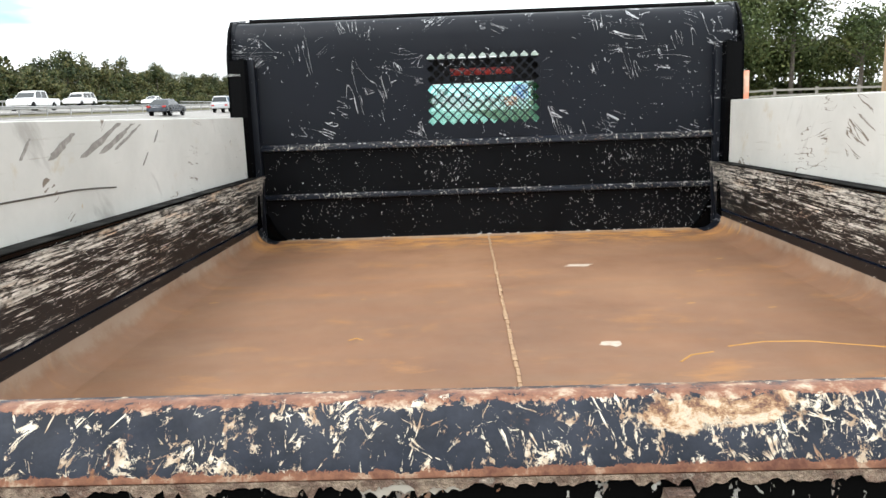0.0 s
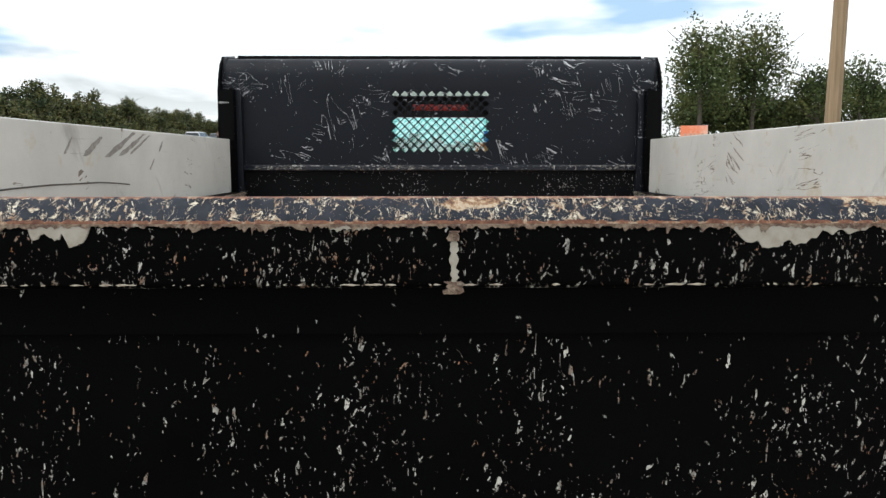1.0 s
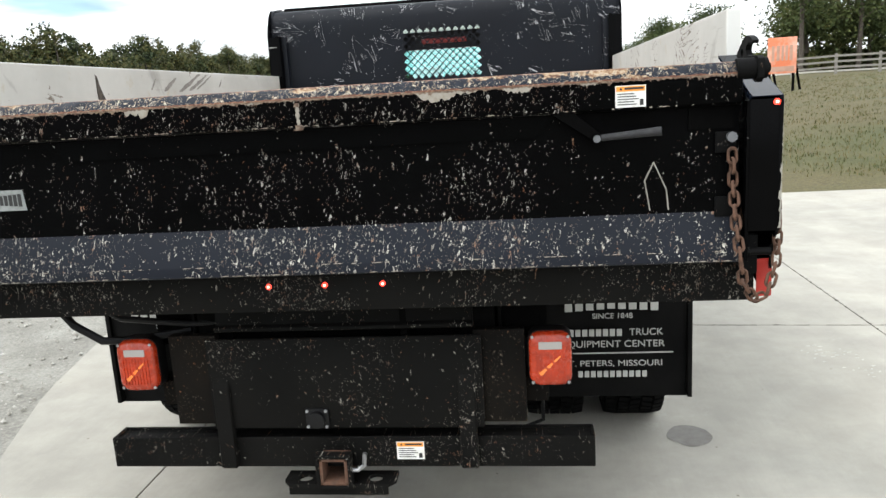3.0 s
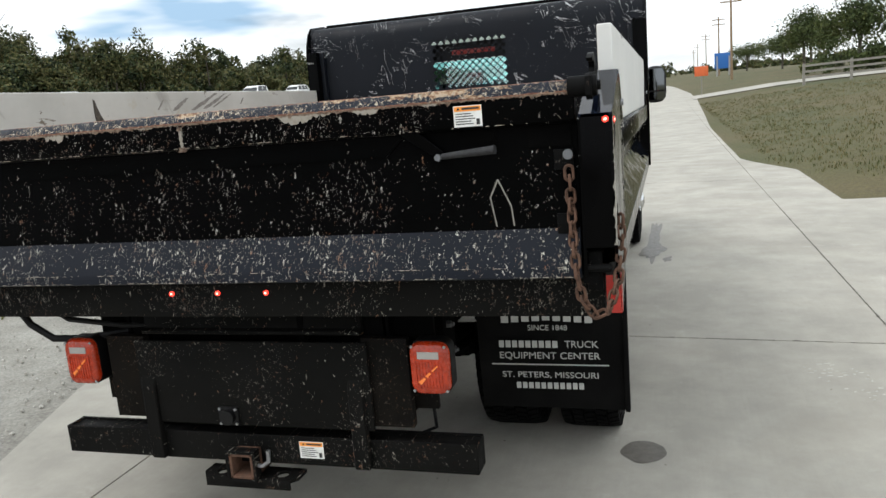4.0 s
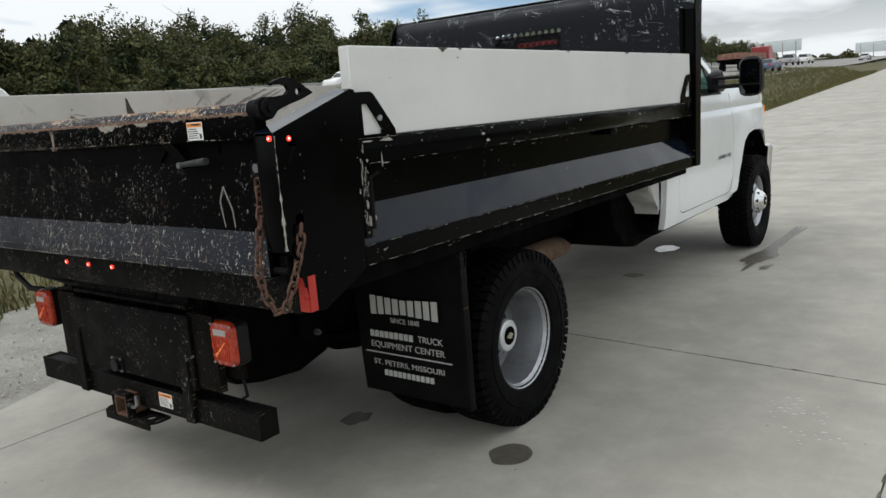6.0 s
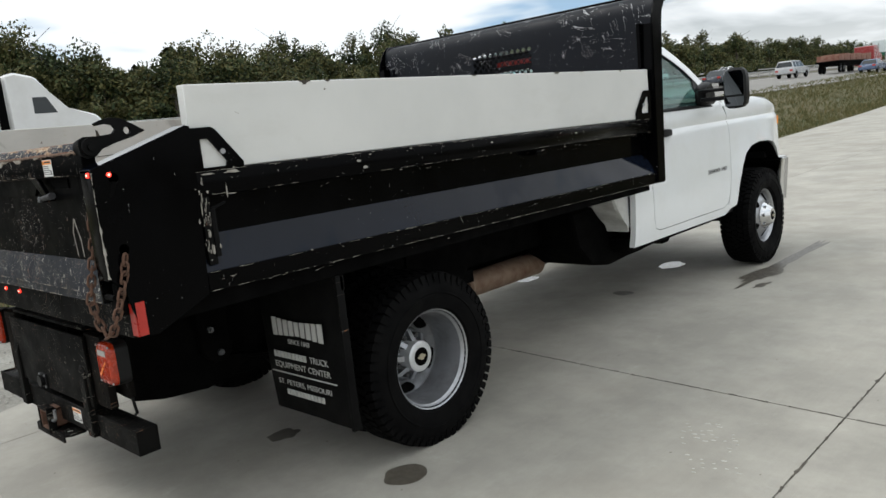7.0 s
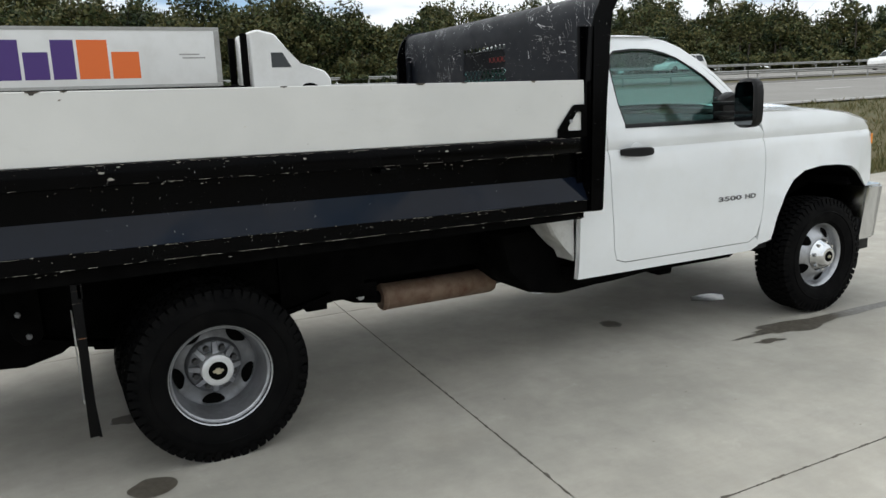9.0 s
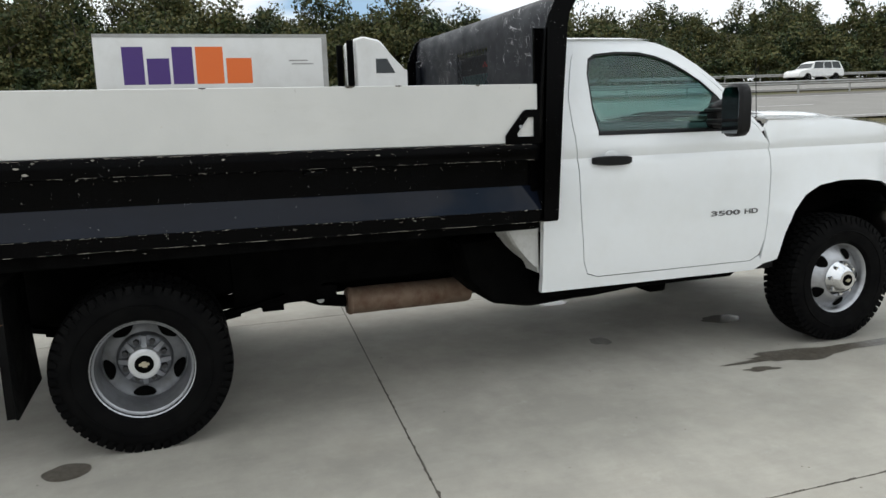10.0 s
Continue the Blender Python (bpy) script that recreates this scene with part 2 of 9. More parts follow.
def worn_lip():
    """Top lip of the tailgate: blue-black paint scraped through to cream primer, with rusty brown edges."""
    m = shader("worn_lip", (0.02, 0.022, 0.03), 0.45, spec=0.2)
    g = Graph(m)
    paint = g.ramp(g.noise(40, 6.0, 0.7), (0.35, (0.006, 0.008, 0.013)), (0.7, (0.021, 0.025, 0.036)))
    cream = g.ramp(g.noise(75, 5.0, 0.65), (0.36, (0.58, 0.53, 0.43)), (0.48, (0.44, 0.37, 0.28)), (0.58, (0.26, 0.18, 0.115)), (0.70, (0.20, 0.10, 0.055)))
    where = g.ramp(g.noise(4.2, 4.0, 0.6), (0.36, 0.18), (0.62, 1.0))
    lim = g.math("MULTIPLY_ADD", where, 0.085)
    lim.node.inputs[2].default_value = 0.375
    bare = g.math("LESS_THAN", g.noise(1.0, 8.0, 0.80, 0.5, g.scaled((80, 30, 85))), lim)
    bare = g.math("MAXIMUM", bare, g.math("MULTIPLY", g.math("LESS_THAN", g.noise(1.0, 6.0, 0.74, 0.6, g.scaled((190, 60, 120))), 0.43), g.math("GREATER_THAN", g.noise(11.0, 3.0), 0.50)))
    for turn, size, share in ((22, 1.0, 0.22), (-28, 1.1, 0.22), (-9, 1.7, 0.30), (50, 0.8, 0.18), (-56, 0.8, 0.18), (36, 1.5, 0.18), (-70, 1.0, 0.13), (76, 1.2, 0.13)):
        v = g.warp(g.scaled((400 * size, 6, 58 * size), (0, turn, 0)), 2.2, 1.9)
        bare = g.math("MAXIMUM", bare, g.flecks(v, g.math("MULTIPLY", where, share), 0.05, 0.38))
    out = g.mix(bare, paint, cream)
    mottle = g.ramp(g.noise(38, 7.0, 0.80, 0.3, g.scaled((1.0, 1.0, 1.6))), (0.36, (0.022, 0.023, 0.030)), (0.44, (0.13, 0.062, 0.036)), (0.50, (0.32, 0.20, 0.11)), (0.56, (0.46, 0.38, 0.28)), (0.63, (0.27, 0.19, 0.125)), (0.68, (0.022, 0.024, 0.032)))
    ragged = g.math("ADD", g.noise(7.5, 3.0, 0.5, 0.0, g.scaled((1.0, 1.0, 4.0))), g.math("MULTIPLY", g.math("SUBTRACT", g.noise(45, 6.0, 0.75), 0.5), 0.42))
    out = g.mix(g.ramp(ragged, (0.575, 0.0), (0.605, 0.9)), out, mottle)
    z = g.math("ADD", g.axis("Z"), g.math("MULTIPLY", g.math("SUBTRACT", g.noise(70, 7.0, 0.78), 0.5), 0.016))
    low = g.math("LESS_THAN", z, 1.4720)
    high = g.math("GREATER_THAN", z, 1.4965)
    brown = g.ramp(g.noise(70, 5.0, 0.7), (0.36, (0.085, 0.034, 0.022)), (0.54, (0.19, 0.088, 0.052)), (0.70, (0.44, 0.36, 0.26)))
    out = g.mix(g.math("MAXIMUM", low, high), out, brown)
    spots = g.ramp(g.noise(34, 6.0, 0.75), (0.64, 0.0), (0.71, 0.7))
    out = g.mix(spots, out, (0.25, 0.11, 0.045))
    g.color(out)
    g.rough(g.ramp(g.noise(30, 4.0), (0.3, 0.45), (0.7, 0.75)))
    g.bump(g.noise(90, 5.0), 0.25, 0.0015)
    return m


M["worn_lip"] = worn_lip()


def rust_floor():
    m = shader("rust_floor", (0.25, 0.13, 0.075), 0.62, spec=0.28)
    g = Graph(m)
    base = g.ramp(g.noise(1.4, 7.0, 0.6), (0.30, (0.140, 0.070, 0.038)), (0.55, (0.200, 0.102, 0.054)), (0.80, (0.262, 0.140, 0.074)))
    streak = g.ramp(g.noise(1.0, 6.0, 0.62, 0.0, g.scaled((0.9, 9.0, 0.05))), (0.42, 0.0), (0.72, 0.55))
    out = g.mix(streak, base, (0.162, 0.098, 0.060))
    y = g.axis("Y")
    x = g.math("ABSOLUTE", g.axis("X"))
    orange = g.ramp(g.noise(3.3, 7.0, 0.72, 0.3, g.scaled((1.0, 2.2, 0.05))), (0.56, 0.0), (0.72, 1.0))
    out = g.mix(g.math("MULTIPLY", orange, 0.55), out, (0.36, 0.165, 0.045))
    worn = g.ramp(g.noise(2.1, 4.0, 0.5, 0.0, g.scaled((0.5, 1.0, 0.05))), (0.58, 0.0), (0.76, 0.4))
    out = g.mix(worn, out, (0.30, 0.188, 0.118))
    ragged = g.math("MULTIPLY", g.math("SUBTRACT", g.noise(5.0, 6.0, 0.7), 0.5), 0.12)
    front = g.math("ADD", g.math("MULTIPLY", y, 0.4), ragged)
    glow_band = g.math("MULTIPLY", g.ramp(front, (0.66, 0.0), (0.76, 1.0)), g.ramp(g.noise(7, 6.0, 0.7, 0.0, g.scaled((1.0, 2.0, 1.0))), (0.44, 0.0), (0.58, 0.85)))
    out = g.mix(glow_band, out, (0.42, 0.20, 0.055))
    edge = g.math("MAXIMUM", g.ramp(front, (0.795, 0.0), (0.82, 0.85)), g.ramp(g.math("ADD", g.math("MULTIPLY", x, 0.5), g.math("MULTIPLY", ragged, 0.25)), (0.5525, 0.0), (0.560, 0.8)))
    out = g.mix(g.math("MULTIPLY", edge, 0.8), out, (0.31, 0.245, 0.185))
    marks = g.math("LESS_THAN", g.cells(1.0, g.scaled((3.2, 7.0, 1), (0, 0, 17))), 0.055)
    out = g.mix(g.math("MULTIPLY", marks, 0.6), out, (0.42, 0.23, 0.07))
    g.color(out)
    g.rough(g.ramp(g.noise(6, 5.0), (0.3, 0.48), (0.7, 0.75)))
    g.bump(g.noise(120, 5.0, 0.7), 0.25, 0.002)
    return m


M["rust_floor"] = rust_floor()


def scraped_side():
    """Inner side sheet: long horizontal scrapes through black paint to steel, cream and rust."""
    m = shader("scraped_side", (0.02, 0.02, 0.022), 0.5)
    g = Graph(m)
    n = g.noise(1.0, 6.0, 0.74, 0.5, g.scaled((3, 3.4, 85)))
    fine = g.noise(1.0, 5.0, 0.78, 0.3, g.scaled((3, 9.0, 230)))
    k = g.mix(0.5, n, fine)
    z = g.math("SUBTRACT", g.axis("Z"), 0.8)
    patch = g.noise(2.1, 5.0, 0.65, 0.0, g.scaled((1, 1.0, 5.0)))
    lim = g.math("ADD", g.ramp(z, (0.310, -0.02), (0.36, 0.055), (0.53, 0.120)), g.math("MULTIPLY", g.math("SUBTRACT", patch, 0.5), 0.22))
    bare = g.ramp(g.math("SUBTRACT", g.math("ADD", lim, 0.806), k), (0.405, 0.0), (0.42, 1.0))
    bare = g.math("MULTIPLY", bare, g.ramp(g.noise(1.0, 4.0, 0.7, 0.0, g.scaled((60, 28, 75))), (0.40, 0.15), (0.50, 1.0)))
    black = g.ramp(g.noise(9, 5.0), (0.3, (0.0020, 0.0021, 0.0026)), (0.7, (0.0060, 0.0060, 0.0064)))
    steel = g.ramp(g.noise(1.0, 5.0, 0.7, 0.0, g.scaled((3, 5, 170))), (0.36, (0.20, 0.18, 0.15)), (0.48, (0.46, 0.43, 0.37)), (0.58, (0.66, 0.63, 0.56)))
    warm = g.ramp(g.noise(1.0, 5.0, 0.7, 0.0, g.scaled((1, 2.2, 14))), (0.54, 0.0), (0.68, 0.7))
    steel = g.mix(warm, steel, g.mix(1.0, steel, (1.05, 0.66, 0.36), "MULTIPLY"))
    for turn, share in ((14, 0.30), (-18, 0.30), (40, 0.20), (-50, 0.16)):
        v = g.warp(g.scaled((3, 26, 120), (turn, 0, 0)), 2.0, 1.5)
        bare = g.math("MAXIMUM", bare, g.math("MULTIPLY", g.flecks(v, g.math("MULTIPLY", g.ramp(patch, (0.40, 0.2), (0.60, 1.4)), share), 0.05, 0.34), 0.85))
    g.color(g.mix(bare, black, steel))
    g.bump(k, 0.2, 0.002)
    return m


M["scraped_side"] = scraped_side()


def board_paint():
    m = shader("board_paint", (0.62, 0.62, 0.59), 0.62)
    g = Graph(m)
    base = g.ramp(g.noise(1.3, 5.0), (0.3, (0.56, 0.56, 0.54)), (0.7, (0.66, 0.655, 0.63)))
    dirt = g.ramp(g.noise(1.0, 6.0, 0.7, 0.0, g.scaled((4, 2.0, 6.0))), (0.56, 0.0), (0.80, 0.22))
    out = g.mix(dirt, base, (0.42, 0.40, 0.35))
    nick = g.math("LESS_THAN", g.cells(1.0, g.scaled((9, 9, 16), (20, 10, 4))), g.math("MULTIPLY", g.ramp(g.noise(3.1, 4.0), (0.55, 0.0), (0.75, 1.0)), 0.16))
    out = g.mix(nick, out, (0.17, 0.15, 0.12))
    for turn, share, tone in ((15, 0.035, (0.26, 0.23, 0.19)), (70, 0.03, (0.22, 0.20, 0.16)), (-40, 0.03, (0.42, 0.34, 0.20))):
        v = g.warp(g.scaled((3, 80, 34), (turn, 0, 0)), 1.8, 1.6)
        out = g.mix(g.math("MULTIPLY", g.flecks(v, share, 0.06, 0.34), 0.7), out, tone)
    g.color(out)
    g.bump(g.noise(90, 3.0), 0.12, 0.002)
    return m


def scuffed_board():
    """Inner face: cream paint with black and brown load scuffs."""
    m = shader("scuffed_board", (0.55, 0.54, 0.50), 0.65)
    g = Graph(m)
    base = g.ramp(g.noise(2.0, 6.0, 0.65), (0.3, (0.44, 0.435, 0.40)), (0.7, (0.58, 0.57, 0.53)))
    out = base
    for turn, lim, lo in ((24, 0.012, 0.66), (-8, 0.008, 0.62), (40, 0.012, 0.67)):
        n = g.noise(1.0, 3.0, 0.5, 0.5, g.scaled((2, 3.0, 26), (turn, 0, 0)))
        band = g.math("LESS_THAN", g.math("ABSOLUTE", g.math("SUBTRACT", n, 0.5)), lim)
        gate = g.math("GREATER_THAN", g.noise(2.6, 2.0, vec=g.scaled((1, 1, 1), (turn * 3, turn, 0))), lo)
        out = g.mix(g.math("MULTIPLY", band, gate), out, (0.16, 0.13, 0.10))
    smear = g.ramp(g.noise(1.0, 5.0, 0.6, 0.0, g.scaled((1, 7.0, 2.6), (38, 0, 0))), (0.60, 0.0), (0.70, 0.6))
    out = g.mix(smear, out, (0.24, 0.225, 0.20))
    ochre = g.ramp(g.noise(5.0, 5.0, 0.7), (0.60, 0.0), (0.72, 0.55))
    out = g.mix(ochre, out, (0.40, 0.31, 0.16))
    rub = g.ramp(g.noise(1.0, 5.0, 0.72, 0.2, g.scaled((1, 2.4, 60))), (0.60, 0.0), (0.68, 0.55))
    rub = g.math("MULTIPLY", rub, g.ramp(g.noise(3.0, 4.0, 0.6), (0.46, 0.0), (0.60, 1.0)))
    out = g.mix(rub, out, (0.27, 0.245, 0.20))
    for turn, share, tone in ((35, 0.10, (0.20, 0.17, 0.13)), (80, 0.08, (0.16, 0.14, 0.11)), (-12, 0.09, (0.38, 0.26, 0.12))):
        v = g.warp(g.scaled((3, 70, 24), (turn, 0, 0)), 1.8, 1.6)
        out = g.mix(g.math("MULTIPLY", g.flecks(v, g.math("MULTIPLY", g.ramp(g.noise(2.2, 3.0), (0.42, 0.2), (0.6, 1.4)), share), 0.06, 0.36), 0.8), out, tone)
    g.color(out)
    return m


M["board_paint"], M["scuffed_board"] = board_paint(), scuffed_board()


def concrete_mat():
    m = shader("concrete", (0.42, 0.39, 0.34), 0.85)
    g = Graph(m)
    base = g.ramp(g.noise(0.35, 7.0, 0.6), (0.28, (0.322, 0.304, 0.262)), (0.52, (0.380, 0.360, 0.313)), (0.78, (0.430, 0.411, 0.360)))
    broom = g.ramp(g.noise(1.0, 3.0, 0.6, 0.0, g.scaled((60, 2.2, 1))), (0.3, 0.975), (0.7, 1.018))
    out = g.mix(1.0, base, broom, "MULTIPLY")
    cloud = g.ramp(g.noise(1.7, 6.0, 0.68), (0.38, 0.82), (0.66, 1.09))
    out = g.mix(1.0, out, cloud, "MULTIPLY")
    brown = g.ramp(g.noise(0.8, 6.0, 0.7, 0.6), (0.50, 0.0), (0.72, 0.42))
    out = g.mix(brown, out, (0.29, 0.262, 0.215))
    dull = g.ramp(g.noise(5.5, 5.0, 0.72, 0.4), (0.58, 0.0), (0.72, 0.22))
    out = g.mix(dull, out, (0.25, 0.235, 0.20))
    pale = g.ramp(g.noise(2.6, 7.0, 0.78), (0.60, 0.0), (0.74, 0.5))
    out = g.mix(pale, out, (0.52, 0.50, 0.45))
    speck = g.math("LESS_THAN", g.cells(1.0, g.scaled((7, 7, 7))), 0.035)
    out = g.mix(speck, out, (0.17, 0.15, 0.12))
    grain = g.ramp(g.noise(300, 2.0), (0.3, 0.93), (0.7, 1.06))
    g.color(g.mix(1.0, out, grain, "MULTIPLY"))
    g.bump(g.noise(200, 4.0, 0.7), 0.25, 0.003)
    return m


M["concrete"] = concrete_mat()


def soil_mat(name, stops, scale, speck, grain=140):
    m = shader(name, stops[0], 0.95)
    g = Graph(m)
    n = len(stops)
    base = g.ramp(g.noise(scale, 8.0, 0.65), *[(0.28 + 0.44 * i / (n - 1), c) for i, c in enumerate(stops)])
    k = g.ramp(g.noise(grain, 3.0, 0.7), (0.3, 1 - speck), (0.7, 1 + speck))
    g.color(g.mix(1.0, base, k, "MULTIPLY"))
    g.bump(g.noise(grain * 0.6, 4.0, 0.7), 0.6, 0.02)
    return m


M["gravel"] = soil_mat("gravel", ((0.165, 0.155, 0.135), (0.25, 0.24, 0.21), (0.33, 0.32, 0.285)), 1.6, 0.32, 60)
M["turf"] = soil_mat("turf", ((0.038, 0.047, 0.012), (0.060, 0.060, 0.016), (0.088, 0.070, 0.026), (0.046, 0.052, 0.013)), 0.16, 0.42, 22)
M["asphalt"] = soil_mat("asphalt", ((0.20, 0.19, 0.175), (0.25, 0.24, 0.22)), 0.3, 0.12, 40)
M["shoulder"] = soil_mat("shoulder", ((0.10, 0.095, 0.085), (0.14, 0.13, 0.115)), 0.3, 0.15, 40)


def blade_mat(name, low, high, dry):
    m = shader(name, low, 0.8)
    g = Graph(m)
    r = g.island()
    c = g.ramp(r, (0.0, low), (0.55, high), (0.85, dry))
    g.color(c)
    return m


M["grass"] = blade_mat("grass_blades", (0.050, 0.064, 0.014), (0.088, 0.088, 0.023), (0.165, 0.128, 0.052))


def leaf_mat(name, stops):
    m = shader(name, stops[0], 0.7, spec=0.25)
    g = Graph(m)
    wide = g.ramp(g.noise(0.22, 3.0, 0.6), (0.32, 0.0), (0.68, 1.0))
    r = g.math("ADD", g.math("MULTIPLY", g.island(), 0.40), g.math("MULTIPLY", wide, 0.60))
    n = len(stops)
    g.color(g.ramp(r, *[(0.15 + 0.70 * i / (n - 1), c) for i, c in enumerate(stops)]))
    return m


M["wood_leaves"] = leaf_mat("wood_leaves", ((0.013, 0.023, 0.009), (0.024, 0.038, 0.013), (0.046, 0.062, 0.019), (0.108, 0.098, 0.032), (0.062, 0.064, 0.023), (0.028, 0.042, 0.015)))
M["tree_leaves"] = leaf_mat("tree_leaves", ((0.028, 0.044, 0.013), (0.050, 0.069, 0.020), (0.082, 0.098, 0.030), (0.135, 0.128, 0.044)))
M["bark"] = soil_mat("bark", ((0.055, 0.045, 0.036), (0.10, 0.085, 0.07)), 6.0, 0.4, 60)


def pole_wood():
    m = shader("pole_wood", (0.28, 0.19, 0.11), 0.85)
    g = Graph(m)
    g.color(g.ramp(g.noise(1.0, 6.0, 0.65, 0.0, g.scaled((22, 22, 0.8))), (0.3, (0.17, 0.115, 0.07)), (0.6, (0.30, 0.21, 0.125)), (0.8, (0.38, 0.28, 0.18))))
    g.bump(g.noise(1.0, 4.0, 0.6, 0.0, g.scaled((60, 60, 1.5))), 0.4, 0.01)
    return m


M["pole_wood"] = pole_wood()


def rubber_mat():
    m = shader("tyre_rubber", (0.018, 0.018, 0.019), 0.72, spec=0.2)
    g = Graph(m)
    dust = g.ramp(g.noise(9, 5.0, 0.65), (0.42, 0.0), (0.75, 0.5))
    g.color(g.mix(dust, (0.0016, 0.0016, 0.0018), (0.0065, 0.0062, 0.0058)))
    g.rough(g.ramp(g.noise(14, 3.0), (0.3, 0.6), (0.7, 0.85)))
    return m


M["rubber"] = rubber_mat()
M["rubber"].node_tree.nodes["Principled BSDF"].inputs["Specular IOR Level"].default_value = 0.07


def dirty(name, color, dirt, rough, metal, amount, scale=5.0):
    m = shader(name, color, rough, metal)
    g = Graph(m)
    k = g.ramp(g.noise(scale, 6.0, 0.65), (0.45, 0.0), (0.75, amount))
    g.color(g.mix(k, color, dirt))
    g.rough(g.ramp(g.noise(scale * 2.2, 4.0), (0.3, rough * 0.85), (0.7, min(1.0, rough * 1.35 + 0.03))))
    return m


M["white_paint"] = dirty("white_paint", (0.80, 0.82, 0.83), (0.62, 0.61, 0.57), 0.16, 0.0, 0.28, 2.0)
M["white_paint"].node_tree.nodes["Principled BSDF"].inputs["Coat Weight"].default_value = 0.6
M["white_paint"].node_tree.nodes["Principled BSDF"].inputs["Coat Roughness"].default_value = 0.04
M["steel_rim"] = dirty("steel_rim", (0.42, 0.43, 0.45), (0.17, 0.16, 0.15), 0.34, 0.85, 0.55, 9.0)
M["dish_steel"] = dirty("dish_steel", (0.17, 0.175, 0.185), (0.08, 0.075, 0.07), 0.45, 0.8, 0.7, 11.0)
M["chrome"] = dirty("chrome", (0.68, 0.69, 0.70), (0.40, 0.39, 0.37), 0.12, 1.0, 0.25, 9.0)
M["rim_dark"] = dirty("rim_dark", (0.035, 0.035, 0.036), (0.08, 0.075, 0.07), 0.6, 0.0, 0.5)
M["exhaust"] = dirty("exhaust_steel", (0.25, 0.175, 0.125), (0.13, 0.055, 0.028), 0.6, 0.3, 1.0, 9.0)
M["rusty"] = dirty("rusty_steel", (0.115, 0.058, 0.036), (0.045, 0.030, 0.022), 0.8, 0.2, 0.9, 30.0)
M["black_plastic"] = dirty("black_plastic", (0.0035, 0.0035, 0.004), (0.009, 0.009, 0.009), 0.42, 0.0, 0.5)
M["black_plastic"].node_tree.nodes["Principled BSDF"].inputs["Specular IOR Level"].default_value = 0.25
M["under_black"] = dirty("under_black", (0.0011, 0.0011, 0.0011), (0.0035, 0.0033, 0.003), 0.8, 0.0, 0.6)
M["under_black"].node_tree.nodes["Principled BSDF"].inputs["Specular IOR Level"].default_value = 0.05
M["flap_rubber"] = dirty("flap_rubber", (0.0016, 0.0016, 0.0017), (0.0055, 0.0052, 0.0048), 0.6, 0.0, 0.5, 3.0)
M["flap_rubber"].node_tree.nodes["Principled BSDF"].inputs["Specular IOR Level"].default_value = 0.12
M["seat_cloth"] = dirty("seat_cloth", (0.045, 0.045, 0.048), (0.07, 0.07, 0.07), 0.9, 0.0, 0.5)
M["white_ink"] = shader("white_ink", (0.46, 0.46, 0.44), 0.6)
M["black_ink"] = shader("black_ink", (0.02, 0.02, 0.02), 0.6)
M["orange_ink"] = shader("orange_ink", (0.85, 0.30, 0.04), 0.55)
M["label_white"] = dirty("label_white", (0.75, 0.75, 0.73), (0.45, 0.42, 0.36), 0.5, 0.0, 0.5, 40.0)
M["red_lens"] = dirty("red_lens", (0.42, 0.034, 0.008), (0.13, 0.012, 0.005), 0.22, 0.0, 0.75, 26.0)
M["red_lens"].node_tree.nodes["Principled BSDF"].inputs["Coat Weight"].default_value = 0.15
M["clear_lens"] = shader("clear_lens", (0.36, 0.34, 0.32), 0.15)
M["reflector"] = dirty("red_reflector", (0.40, 0.022, 0.014), (0.20, 0.018, 0.012), 0.3, 0.0, 0.5, 30.0)
M["gold"] = shader("gold_badge", (0.52, 0.47, 0.36), 0.3, 0.7)
M["hub_silver"] = dirty("hub_silver", (0.66, 0.67, 0.68), (0.40, 0.40, 0.39), 0.42, 0.55, 0.4, 14.0)
M["weld"] = dirty("weld_bead", (0.30, 0.185, 0.105), (0.46, 0.32, 0.19), 0.6, 0.3, 0.8, 60.0)


def glow(name, color, strength):
    m = shader(name, color, 0.3)
    b = m.node_tree.nodes["Principled BSDF"]
    b.inputs["Emission Color"].default_value, b.inputs["Emission Strength"].default_value = (*color, 1), strength
    return m


M["led_red"] = glow("led_red", (1.0, 0.05, 0.03), 1.6)
M["led_core"] = glow("led_core", (1.0, 0.45, 0.36), 3.0)


def glass_mat(name, tint, low, high):
    """Tinted see-through pane whose gloss grows towards grazing views."""
    m = bpy.data.materials.new(name)
    m.use_nodes = True
    n, l = m.node_tree.nodes, m.node_tree.links
    n.clear()
    o, mx = n.new("ShaderNodeOutputMaterial"), n.new("ShaderNodeMixShader")
    t, gl, fr = n.new("ShaderNodeBsdfTransparent"), n.new("ShaderNodeBsdfGlossy"), n.new("ShaderNodeLayerWeight")
    pw, ad = n.new("ShaderNodeMath"), n.new("ShaderNodeMath")
    pw.operation, ad.operation = "POWER", "MULTIPLY_ADD"
    pw.inputs[1].default_value = 5.0
    ad.inputs[1].default_value, ad.inputs[2].default_value = high, low
    t.inputs["Color"].default_value = (*tint, 1)
    gl.inputs["Roughness"].default_value = 0.02
    l.new(fr.outputs["Facing"], pw.inputs[0]), l.new(pw.outputs[0], ad.inputs[0])
    l.new(ad.outputs[0], mx.inputs[0]), l.new(t.outputs[0], mx.inputs[1]), l.new(gl.outputs[0], mx.inputs[2])
    l.new(mx.outputs[0], o.inputs["Surface"])
    return m


